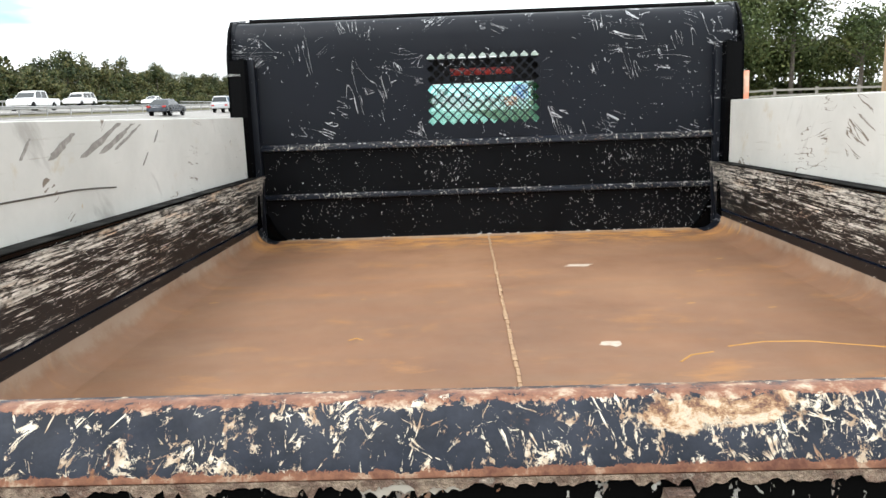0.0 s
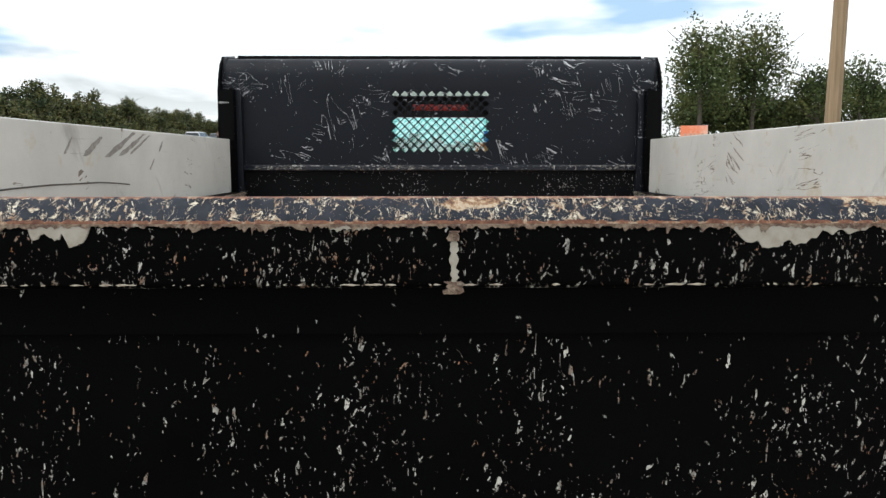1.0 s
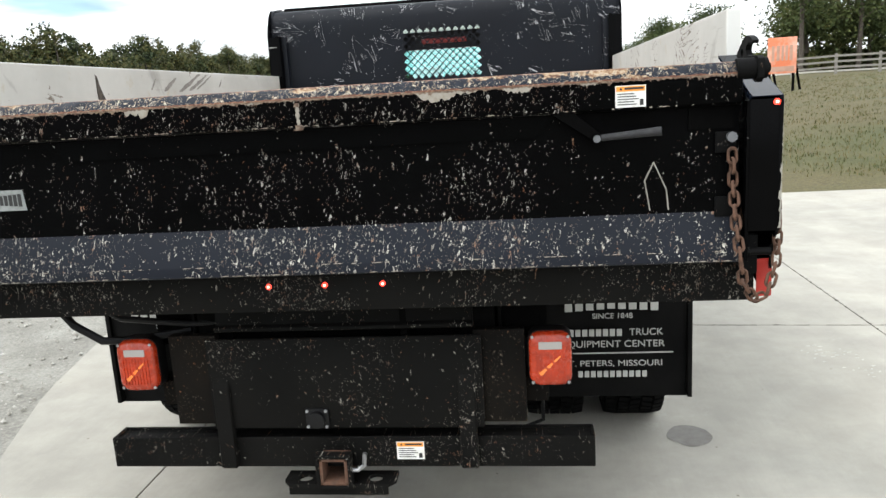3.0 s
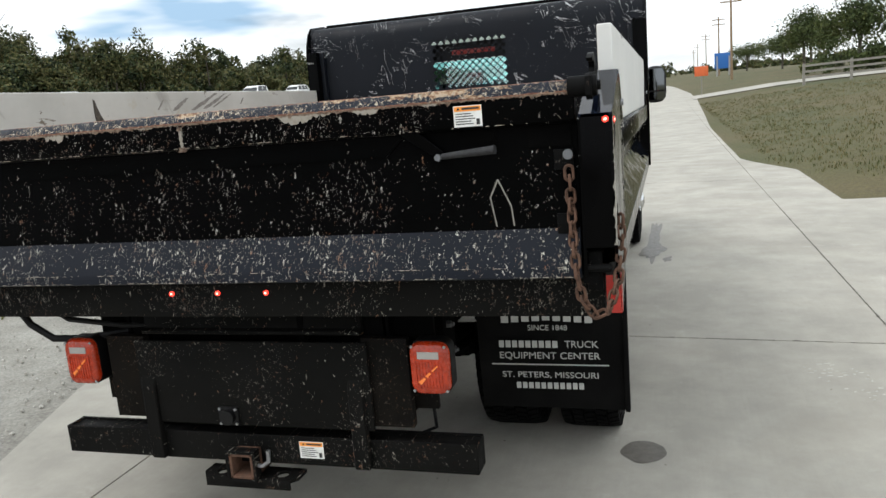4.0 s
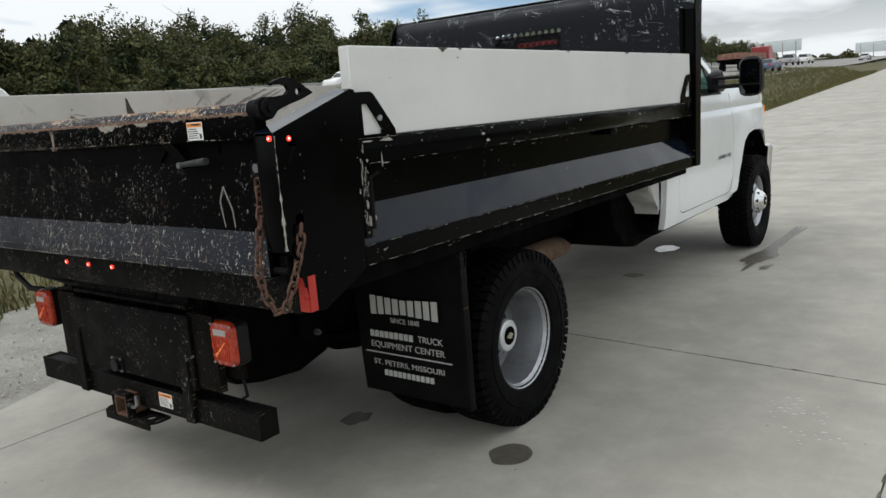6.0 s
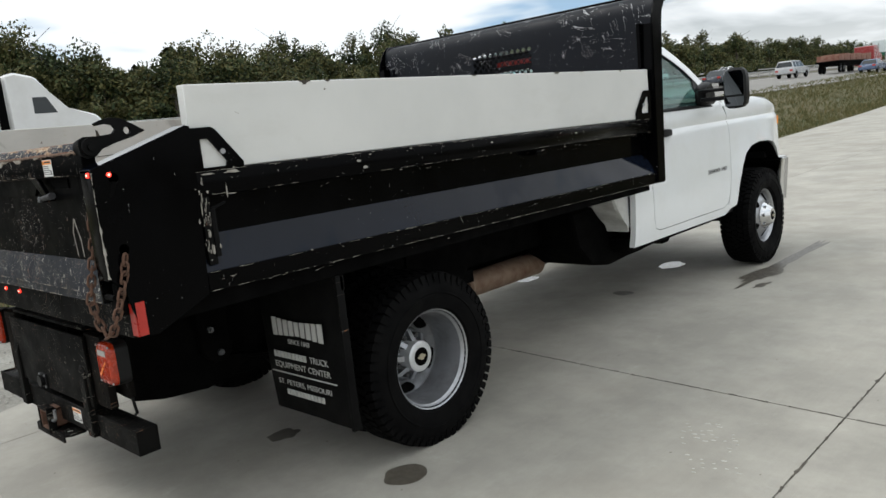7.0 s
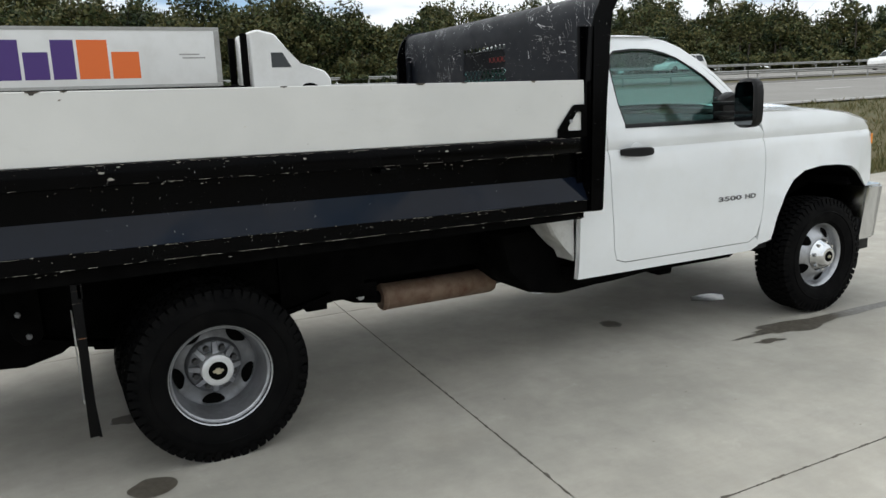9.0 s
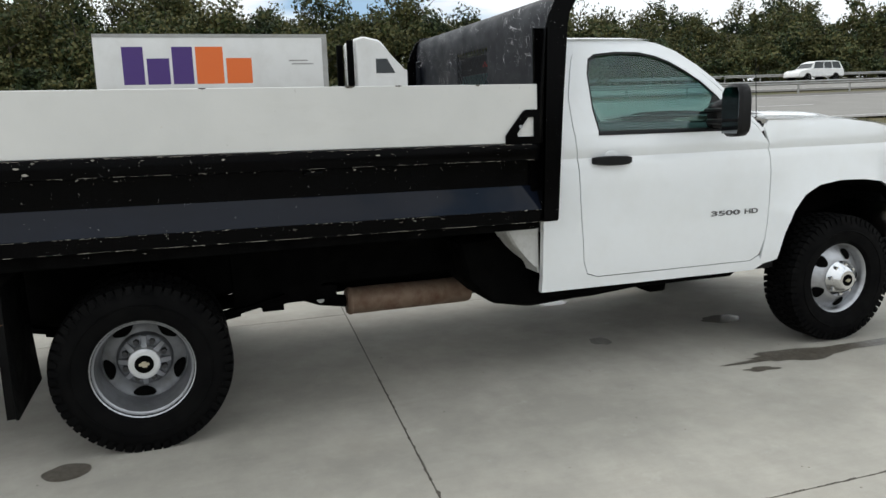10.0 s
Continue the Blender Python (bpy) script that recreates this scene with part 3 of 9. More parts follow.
M["glass"] = glass_mat("tinted_glass", (0.80, 0.965, 0.935), 0.035, 0.6)
# dimmed metal stands in for the dark surroundings the mirror would reflect
M["mirror"] = shader("mirror_glass", (0.16, 0.17, 0.18), 0.03, 1.0)
M["rear_glass"] = glass_mat("rear_glass", (0.66, 0.94, 0.93), 0.24, 0.6)
M["door_glass"] = glass_mat("door_glass", (0.52, 0.70, 0.68), 0.05, 0.7)
M["orange_scrape"] = dirty("orange_scrape", (0.42, 0.22, 0.05), (0.30, 0.15, 0.05), 0.8, 0.0, 0.8, 40.0)
M["scuff"] = dirty("black_scuff", (0.20, 0.185, 0.165), (0.36, 0.34, 0.31), 0.7, 0.0, 0.9, 45.0)
M["badge_grey"] = shader("badge_grey", (0.13, 0.13, 0.135), 0.35, 0.4)
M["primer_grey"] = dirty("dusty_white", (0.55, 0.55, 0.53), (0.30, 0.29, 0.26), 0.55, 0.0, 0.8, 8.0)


# ---- building helpers ----
def finish(name, bm, mat, smooth=40.0):
    me = bpy.data.meshes.new(name)
    bmesh.ops.recalc_face_normals(bm, faces=bm.faces)
    if smooth:
        lim = radians(smooth)
        for f in bm.faces:
            f.smooth = True
        for e in bm.edges:
            e.smooth = len(e.link_faces) == 2 and e.calc_face_angle(3.0) < lim
    bm.to_mesh(me)
    bm.free()
    for k in (mat if isinstance(mat, (list, tuple)) else [mat]):
        me.materials.append(k)
    return me


def thing(name, label, category, group="", at=(0, 0, 0), kind=""):
    ob = new(name)
    ob.location = at
    return tagged(ob, label, category, group, kind)


def part(name, bm, material, parent, label="", smooth=40.0):
    ob = new(name, finish(name, bm, material, smooth))
    ob.parent = parent
    return tagged(ob, label)


def solid(name, bm, material, label, category, group="", kind="", smooth=40.0):
    return tagged(new(name, finish(name, bm, material, smooth)), label, category, group, kind)


def box(bm, x0, x1, y0, y1, z0, z1, bevel=0.0, mat=0):
    vs = [bm.verts.new((x, y, z)) for x in (x0, x1) for y in (y0, y1) for z in (z0, z1)]
    fs = [bm.faces.new([vs[i] for i in q]) for q in ((0, 1, 3, 2), (4, 6, 7, 5), (0, 4, 5, 1), (2, 3, 7, 6), (0, 2, 6, 4), (1, 5, 7, 3))]
    for f in fs:
        f.material_index = mat
    if bevel:
        es = {e for f in fs for e in f.edges}
        bmesh.ops.bevel(bm, geom=list(es), offset=bevel, segments=2, affect="EDGES", profile=0.6)
    return bm


def prism(bm, pts, axis, a, b, bevel=0.0, mat=0):
    """A profile (list of 2D points) drawn out along an axis from a to b."""
    def place(p, h):
        return {"x": (h, p[0], p[1]), "y": (p[0], h, p[1]), "z": (p[0], p[1], h)}[axis]
    lo = [bm.verts.new(place(p, a)) for p in pts]
    hi = [bm.verts.new(place(p, b)) for p in pts]
    fs = [bm.faces.new(lo), bm.faces.new(hi[::-1])]
    n = len(pts)
    for i in range(n):
        fs.append(bm.faces.new((lo[i], hi[i], hi[(i + 1) % n], lo[(i + 1) % n])))
    for f in fs:
        f.material_index = mat
    if bevel:
        bmesh.ops.bevel(bm, geom=list({e for f in fs for e in f.edges}), offset=bevel, segments=1, affect="EDGES")
    return bm


def holed(bm, outer, holes, axis, a, b, mat=0):
    """A flat plate with holes, drawn out from a to b along an axis."""
    def place(p, h):
        return {"x": (h, p[0], p[1]), "y": (p[0], h, p[1]), "z": (p[0], p[1], h)}[axis]
    tmp = bmesh.new()
    for loop in (outer, *holes):
        vs = [tmp.verts.new((p[0], p[1], 0)) for p in loop]
        for i in range(len(vs)):
            tmp.edges.new((vs[i], vs[(i + 1) % len(vs)]))
    bmesh.ops.triangle_fill(tmp, use_beauty=True, use_dissolve=False, edges=tmp.edges[:])
    tris = [[v.co.copy() for v in f.verts] for f in tmp.faces]
    tmp.free()
    made = {}

    def vert(p, h):
        key = (round(p[0], 5), round(p[1], 5), h)
        if key not in made:
            made[key] = bm.verts.new(place(p, h))
        return made[key]
    for t in tris:
        for h in (a, b):
            f = bm.faces.new([vert(p, h) for p in t])
            f.material_index = mat
    for loop in (outer, *holes):
        for i in range(len(loop)):
            p, q = loop[i], loop[(i + 1) % len(loop)]
            f = bm.faces.new((vert(p, a), vert(p, b), vert(q, b), vert(q, a)))
            f.material_index = mat
    return bm


def circle(cx, cy, r, n=16, squash=1.0, turn=0.0):
    return [(cx + r * math.cos(turn + 2 * math.pi * i / n), cy + r * squash * math.sin(turn + 2 * math.pi * i / n)) for i in range(n)]


def lathe(bm, profile, centre, axis="x", segs=32, mat=0, closed=False, caps=True):
    """Turns (radius, height) pairs about an axis through centre."""
    rows = []
    for r, h in profile:
        row = []
        for i in range(segs):
            a = 2 * math.pi * i / segs
            c, s = r * math.cos(a), r * math.sin(a)
            p = {"x": (h, c, s), "y": (c, h, s), "z": (c, s, h)}[axis]
            row.append(bm.verts.new((centre[0] + p[0], centre[1] + p[1], centre[2] + p[2])))
        rows.append(row)
    pairs = list(zip(rows, rows[1:])) + ([(rows[-1], rows[0])] if closed else [])
    for p, q in pairs:
        for i in range(segs):
            f = bm.faces.new((p[i], p[(i + 1) % segs], q[(i + 1) % segs], q[i]))
            f.material_index = mat
    if not closed and caps:
        for row, flip in ((rows[0], True), (rows[-1], False)):
            if len({tuple(round(k, 6) for k in v.co) for v in row}) > 2:
                f = bm.faces.new(row[::-1] if flip else row)
                f.material_index = mat
    return bm


def rod(bm, p, q, r, segs=8, r2=None, mat=0):
    p, q = Vector(p), Vector(q)
    d = (q - p).normalized()
    u = d.orthogonal().normalized()
    v = d.cross(u)
    ends = []
    for c, rad in ((p, r), (q, r if r2 is None else r2)):
        ends.append([bm.verts.new(c + (u * math.cos(2 * math.pi * i / segs) + v * math.sin(2 * math.pi * i / segs)) * rad) for i in range(segs)])
    for i in range(segs):
        bm.faces.new((ends[0][i], ends[0][(i + 1) % segs], ends[1][(i + 1) % segs], ends[1][i])).material_index = mat
    bm.faces.new(ends[0][::-1]).material_index = mat
    bm.faces.new(ends[1]).material_index = mat
    return bm


def pipe(bm, pts, r, segs=8):
    """A bent tube through points."""
    pts = [Vector(p) for p in pts]
    rows = []
    for i, p in enumerate(pts):
        d = (pts[min(i + 1, len(pts) - 1)] - pts[max(i - 1, 0)]).normalized()
        u = d.cross(Vector((0.13, 0.21, 0.97))).normalized()
        v = d.cross(u)
        rows.append([bm.verts.new(p + (u * math.cos(2 * math.pi * k / segs) + v * math.sin(2 * math.pi * k / segs)) * r) for k in range(segs)])
    for a, b in zip(rows, rows[1:]):
        for k in range(segs):
            bm.faces.new((a[k], a[(k + 1) % segs], b[(k + 1) % segs], b[k]))
    bm.faces.new(rows[0][::-1]), bm.faces.new(rows[-1])
    return bm


def sheet(bm, outer, holes, xf, thick, cuts_y, cuts_z, mat=0):
    """A bowed body panel: a flat outline in (y, z) cut into strips, bent to x = xf(y, z) and given thickness inwards."""
    tmp = bmesh.new()
    for loop in (outer, *holes):
        vs = [tmp.verts.new((0, p[0], p[1])) for p in loop]
        for i in range(len(vs)):
            tmp.edges.new((vs[i], vs[(i + 1) % len(vs)]))
    bmesh.ops.triangle_fill(tmp, use_beauty=True, use_dissolve=False, edges=tmp.edges[:])
    for y in cuts_y:
        bmesh.ops.bisect_plane(tmp, geom=tmp.verts[:] + tmp.edges[:] + tmp.faces[:], plane_co=(0, y, 0), plane_no=(0, 1, 0))
    for z in cuts_z:
        bmesh.ops.bisect_plane(tmp, geom=tmp.verts[:] + tmp.edges[:] + tmp.faces[:], plane_co=(0, 0, z), plane_no=(0, 0, 1))
    tmp.verts.index_update()
    side = 1 if xf(outer[0][0], outer[0][1]) > 0 else -1
    o = [bm.verts.new((xf(v.co.y, v.co.z), v.co.y, v.co.z)) for v in tmp.verts]
    n = [bm.verts.new((xf(v.co.y, v.co.z) - side * thick, v.co.y, v.co.z)) for v in tmp.verts]
    for f in tmp.faces:
        k = [v.index for v in f.verts]
        bm.faces.new([o[i] for i in k]).material_index = mat
        bm.faces.new([n[i] for i in k[::-1]]).material_index = mat
    for e in tmp.edges:
        if len(e.link_faces) == 1:
            i, j = (v.index for v in e.verts)
            bm.faces.new((o[i], o[j], n[j], n[i])).material_index = mat
    tmp.free()
    return bm


def surface(bm, fn, us, vs, thick=0.0, mat=0):
    """A grid of points fn(u, v); with thickness downwards if asked."""
    grid = [[bm.verts.new(fn(u, v)) for v in vs] for u in us]
    for i in range(len(us) - 1):
        for j in range(len(vs) - 1):
            bm.faces.new((grid[i][j], grid[i + 1][j], grid[i + 1][j + 1], grid[i][j + 1])).material_index = mat
    return bm


def steps(a, b, n):
    return [a + (b - a) * i / n for i in range(n + 1)]


def letters(text, size, width, material, parent, at, turn, name="lettering", label="", bold=0.0):
    """Built-in font, scaled to the given width, as a flat mesh."""
    cu = bpy.data.curves.new(name, "FONT")
    cu.body, cu.size, cu.align_x, cu.align_y, cu.extrude = text, size, "CENTER", "CENTER", 0.0006
    cu.offset = bold
    tmp = bpy.data.objects.new("tmp", cu)
    me = bpy.data.meshes.new_from_object(tmp)
    bpy.data.objects.remove(tmp)
    xs = [v.co.x for v in me.vertices]
    k = width / (max(xs) - min(xs))
    for v in me.vertices:
        v.co.x *= k
    me.materials.clear()
    me.materials.append(material)
    ob = new(name, me)
    ob.parent = parent
    ob.matrix_local = pose(*at, *turn)
    return tagged(ob, label)


# ---- ground ----
def edge_left(y):
    """Left border of the concrete, for a given y."""
    pts = [(-40, 1.5), (-6, 0.4), (-3, -0.7), (-1.0, -1.6), (0.2, -2.05), (1.3, -2.3), (4, -2.9), (8, -3.6), (14, -4.3), (20, -4.7), (32, -5.6), (60, -8.0), (100, -11.0), (160, -16), (400, -40)]
    return float(np.interp(y, [p[0] for p in pts], [p[1] for p in pts]))


def far_rise(y):
    """The land climbs gently ahead of the truck."""
    d = max(0.0, y - 15.0)
    return 0.013 * d * d / (d + 25.0)


def rise_left(x, y):
    """Height of the verge and the highway bank, falling away beyond its far side."""
    return far_rise(y) + float(np.interp(-x, [3.0, 5.5, 9.0, 15.0, 28.0, 45.0, 62.0, 90.0, 400.0], [0.0, 0.05, 0.32, 0.8, 1.7, 2.75, 3.6, 4.5, 5.0])) * float(np.interp(y, [-200, -60, 120, 400, 900], [1, 1, 1, 0.6, 0.3]))


def rise_right(x, y):
    d = max(0.0, min(x - 3.2, y - 6.6))
    return far_rise(y) + float(np.interp(d, [0, 1, 6, 16, 26, 45, 200], [0.0, 0.10, 0.55, 0.85, 0.80, 0.80, 1.5]))


def kerb_right(y):
    """Right border of the drive where the lawn begins, for a given y."""
    return float(np.interp(y, [6.4, 6.7, 6.95, 7.3, 8.2, 9.7, 11.0, 12.2, 13.2, 14.5, 18.5, 29.7, 50, 52, 80], [12.0, 6.2, 4.9, 4.1, 3.62, 3.2, 2.78, 2.50, 2.40, 2.40, 2.50, 2.78, 3.2, 3.4, 5.0]))


def ground_height(x, y):
    if x < edge_left(y) - 0.02:
        k = min(1.0, max(0.0, edge_left(y) - x - 1.7) / 2.5)
        return far_rise(y) + (rise_left(x, y) - far_rise(y)) * k - 0.02
    if x > 3.0 and y > 6.6:
        return rise_right(x, y) - 0.02
    return far_rise(y) - 0.02


def build_ground():
    xs = sorted(set([-1500, -700, -350, -200, -120, -90, -75] + list(np.arange(-66, 66.1, 1.5)) + [75, 90, 120, 200, 350, 700, 1500]))
    ys = sorted(set([-1500, -600, -250, -120, -80] + list(np.arange(-60, 120.1, 2.0)) + [130, 145, 160, 190, 220, 260, 320, 400, 600, 1000, 1500]))
    verts = [(x, y, ground_height(x, y) + (0.05 * noise.noise((x * 0.3, y * 0.3, 0)) if (x < -6 or (x > 6 and y > 9)) and -16 < x < 60 else 0.0)) for x in xs for y in ys]
    w = len(ys)
    faces = [(i * w + j, (i + 1) * w + j, (i + 1) * w + j + 1, i * w + j + 1) for i in range(len(xs) - 1) for j in range(w - 1)]
    me = bpy.data.meshes.new("ground")
    me.from_pydata(verts, [], faces)
    me.materials.append(M["turf"])
    for p in me.polygons:
        p.use_smooth = True
    return tagged(new("ground", me), "mown grass verge and field with dry brown patches", "grass", kind="structure")


def ribbon(name, left, right, ys, mat, lift, label, category, crosses=2):
    """A strip of road or soil between two borders, resting on the terrain."""
    bm = bmesh.new()
    rows = []
    for y in ys:
        a, b = left(y), right(y)
        rows.append([bm.verts.new((a + (b - a) * k / crosses, y, lift(a + (b - a) * k / crosses, y))) for k in range(crosses + 1)])
    for p, q in zip(rows, rows[1:]):
        for k in range(crosses):
            bm.faces.new((p[k], p[k + 1], q[k + 1], q[k]))
    return solid(name, bm, mat, label, category, kind="structure")


JOINT_X = (-4.45, -0.97, 2.51, 6.0, 9.5)
JOINT_SKEW = -0.075


def build_concrete():
    """Concrete slabs, each cut short at the joints and clipped to the shape of the drive."""
    pavement = thing("pavement", "pale grey broom-finished concrete slabs with sawn joints", "pavement", kind="structure")
    jy = [-30.0, -22.6, -15.2, -6.3, 1.20, 8.7, 16.2, 23.7, 31.2, 38.7, 46.2, 53.7, 61.2]
    g = 0.004

    def clip(poly, inside, cross):
        out = []
        for i, p in enumerate(poly):
            q = poly[(i + 1) % len(poly)]
            if inside(p):
                out.append(p)
            if inside(p) != inside(q):
                out.append(cross(p, q))
        return out

    def find(p, q, inside):
        a, b = p, q
        for _ in range(30):
            m = ((a[0] + b[0]) / 2, (a[1] + b[1]) / 2)
            if inside(m) == inside(p):
                a = m
            else:
                b = m
        return a
    xs = [-12.0, -8.0] + list(JOINT_X) + [13.0, 16.5, 20, 27, 34]

    def on_drive(p):
        x, y = p
        if x < edge_left(y):
            return False
        if y > 6.6 and x > 2.6:
            # curved kerb line where the drive opens to the yard
            return x < kerb_right(y)
        return True
    for i in range(len(xs) - 1):
        for j in range(len(jy) - 1):
            x0, x1 = xs[i] + g, xs[i + 1] - g
            pts = []
            n = 8
            lo = lambda x: jy[j] + JOINT_SKEW * (x - 0.8) + g
            hi = lambda x: jy[j + 1] + JOINT_SKEW * (x - 0.8) - g
            for k in range(n):
                x = x0 + (x1 - x0) * k / n
                pts.append((x, lo(x)))
            for k in range(n):
                y = lo(x1) + (hi(x1) - lo(x1)) * k / n
                pts.append((x1, y))
            for k in range(n):
                x = x1 + (x0 - x1) * k / n
                pts.append((x, hi(x)))
            for k in range(n):
                y = hi(x0) + (lo(x0) - hi(x0)) * k / n
                pts.append((x0, y))
            bm = bmesh.new()
            cells = [pts]
            if not all(on_drive(p) for p in pts):
                # a slab that the border cuts: small cells follow the curve
                nx, ny = 10, max(6, int((jy[j + 1] - jy[j]) / 0.35))

                def at(u, v):
                    x = x0 + (x1 - x0) * u / nx
                    return (x, lo(x) + (hi(x) - lo(x)) * v / ny)
                cells = [[at(u, v), at(u + 1, v), at(u + 1, v + 1), at(u, v + 1)] for u in range(nx) for v in range(ny)]
            for cell in cells:
                poly = clip(cell, on_drive, lambda p, q: find(p, q, on_drive))
                if len(poly) > 2:
                    bm.faces.new([bm.verts.new((x, y, far_rise(y))) for x, y in poly])
            bmesh.ops.remove_doubles(bm, verts=bm.verts, dist=0.0008)
            if not bm.faces:
                bm.free()
                continue
            under = {}
            for e in [e for e in bm.edges if len(e.link_faces) == 1]:
                for v in e.verts:
                    if v not in under:
                        under[v] = bm.verts.new((v.co.x, v.co.y, v.co.z - 0.06))
                p, q = e.verts
                bm.faces.new((p, q, under[q], under[p]))
            part("slab", bm, M["concrete"], pavement, smooth=0)
    # far end of the drive, one strip
    bm = bmesh.new()
    rows = []
    for y in [60.9, 66, 72, 80, 90, 100, 110, 130, 150, 200, 280, 400]:
        a, b = edge_left(y), edge_left(y) + float(np.interp(y, [60, 110, 400], [11.5, 14, 20]))
        rows.append((bm.verts.new((a, y, far_rise(y) + 0.004)), bm.verts.new((b, y, far_rise(y) + 0.004))))
    for p, q in zip(rows, rows[1:]):
        bm.faces.new((p[0], p[1], q[1], q[0]))
    part("slab", bm, M["concrete"], pavement, smooth=0)
    # joint filler, a little below the slabs
    bm = bmesh.new()

    def strip(p, q, n):
        """A narrow band from p to q that follows the slope of the slabs."""
        (ax, ay), (bx, by) = p, q
        k = math.hypot(bx - ax, by - ay) / 0.010
        ox, oy = (by - ay) / k, -(bx - ax) / k
        rows = []
        for i in range(n + 1):
            x, y = ax + (bx - ax) * i / n, ay + (by - ay) * i / n
            rows.append([bm.verts.new((x + d * ox, y + d * oy, far_rise(y) - 0.0062)) for d in (-1, 1)])
        for u, v in zip(rows, rows[1:]):
            bm.faces.new((u[0], u[1], v[1], v[0]))
    for x in JOINT_X:
        y0, y1 = -29.0, 60.0
        if x < -1:
            y0 = 14.0
        if x > 2:
            y1 = 6.0 if x > 3 else 12.5
        if -1 < x < 0:
            y0 = -1.9
        strip((x, y0), (x, y1), 40)
    for y in jy[1:-1]:
        a = edge_left(y + 0.2) + 0.15
        b = 20.0 if y < 6 else 2.4
        strip((a, y + JOINT_SKEW * (a - 0.8)), (b, y + JOINT_SKEW * (b - 0.8)), 2)
    part("joint_filler", bm, M["joint"], pavement, "dark tar in the joints", smooth=0)
    # crumbled slab edges along the nearer joints
    bm = bmesh.new()
    rc = random.Random(77)

    def crumble(p, q):
        length = math.hypot(q[0] - p[0], q[1] - p[1])
        ux, uy = (q[0] - p[0]) / length, (q[1] - p[1]) / length
        d, last = 0.0, None
        while d < length:
            if rc.random() < 0.13:
                last = None
                d += rc.uniform(0.01, 0.07)
            mid, half = rc.uniform(-0.0035, 0.0035), rc.uniform(0.002, 0.0066) * (1.7 if rc.random() < 0.08 else 1.0)
            x, y = p[0] + ux * d, p[1] + uy * d
            row = [bm.verts.new((x - uy * k, y + ux * k, far_rise(y) + 0.0012)) for k in (mid - half, mid + half)]
            if last:
                bm.faces.new((last[0], last[1], row[1], row[0]))
            last = row
            d += rc.uniform(0.012, 0.034)
    for x in JOINT_X:
        if 0 < x < 9:
            crumble((x, -5.0), (x, 6.0))
    for y in jy[1:-1]:
        if -6 < y < 9:
            crumble((0.3, y + JOINT_SKEW * (0.3 - 0.8)), (8.0, y + JOINT_SKEW * (8.0 - 0.8)))
    tagged(part("joint_crumble", bm, M["joint_dark"], pavement, "broken dark edge along the joints", smooth=0), kind="stuff")
    return pavement


M["joint_dark"] = soil_mat("joint_dark", ((0.045, 0.038, 0.030), (0.085, 0.074, 0.060), (0.15, 0.135, 0.11)), 9.0, 0.4, 60)
M["joint"] = soil_mat("joint_tar", ((0.05, 0.045, 0.038), (0.10, 0.09, 0.075), (0.26, 0.24, 0.21)), 5.0, 0.4, 40)
M["stain"] = dirty("wet_stain", (0.085, 0.074, 0.058), (0.13, 0.115, 0.092), 0.38, 0.0, 0.8, 14.0)
M["pale_stain"] = dirty("pale_stain", (0.54, 0.52, 0.47), (0.43, 0.41, 0.37), 0.75, 0.0, 0.8, 20.0)


def stain(name, cx, cy, rx, ry, turn, mat, label, seed, rough=0.12, lift=0.0015):
    bm = bmesh.new()
    n = 36
    ring = []
    for i in range(n):
        a = 2 * math.pi * i / n
        k = 1 + rough * noise.noise((math.cos(a) * 1.7 + seed * 7.1, math.sin(a) * 1.7, seed))
        x, y = rx * k * math.cos(a), ry * k * math.sin(a)
        c, s = math.cos(radians(turn)), math.sin(radians(turn))
        ring.append(bm.verts.new((cx + c * x - s * y, cy + s * x + c * y, lift)))
    bm.faces.new(ring)
    return solid(name, bm, mat, label, "stain", group="stains on the concrete", smooth=0)


build_ground()
build_concrete()
M["wet"] = dirty("wet_patch", (0.16, 0.15, 0.13), (0.22, 0.205, 0.18), 0.06, 0.0, 0.6, 9.0)
stain("oil_stain", 1.205, -0.345, 0.088, 0.098, 10, M["stain"], "round damp brown oil stain on the concrete", 1)
stain("oil_stain", 0.45, 2.745, 0.085, 0.065, 0, M["stain"], "small dark oil drip on the concrete", 2, 0.4)
stain("oil_stain", 1.175, 4.25, 0.060, 0.85, -1, M["stain"], "long wet streak trailing over the concrete", 3, 0.7)
stain("oil_stain", 1.17, 3.62, 0.10, 0.34, -4, M["stain"], "wider wet blot within the streak", 4, 0.8, 0.003)
stain("oil_stain", 1.30, 3.30, 0.035, 0.11, -10, M["stain"], "small drip beside the streak", 9, 0.6)
stain("wet_patch", 0.33, 3.79, 0.10, 0.15, 0, M["wet"], "shallow wet patch mirroring the sky", 5, 0.3)
stain("wet_patch", 0.35, -0.367, 0.062, 0.085, 0, M["wet"], "small wet patch under the bumper", 6, 0.4)
stain("wet_patch", -0.62, 2.91, 0.10, 0.12, 0, M["wet"], "shallow wet patch under the cab", 8, 0.3)


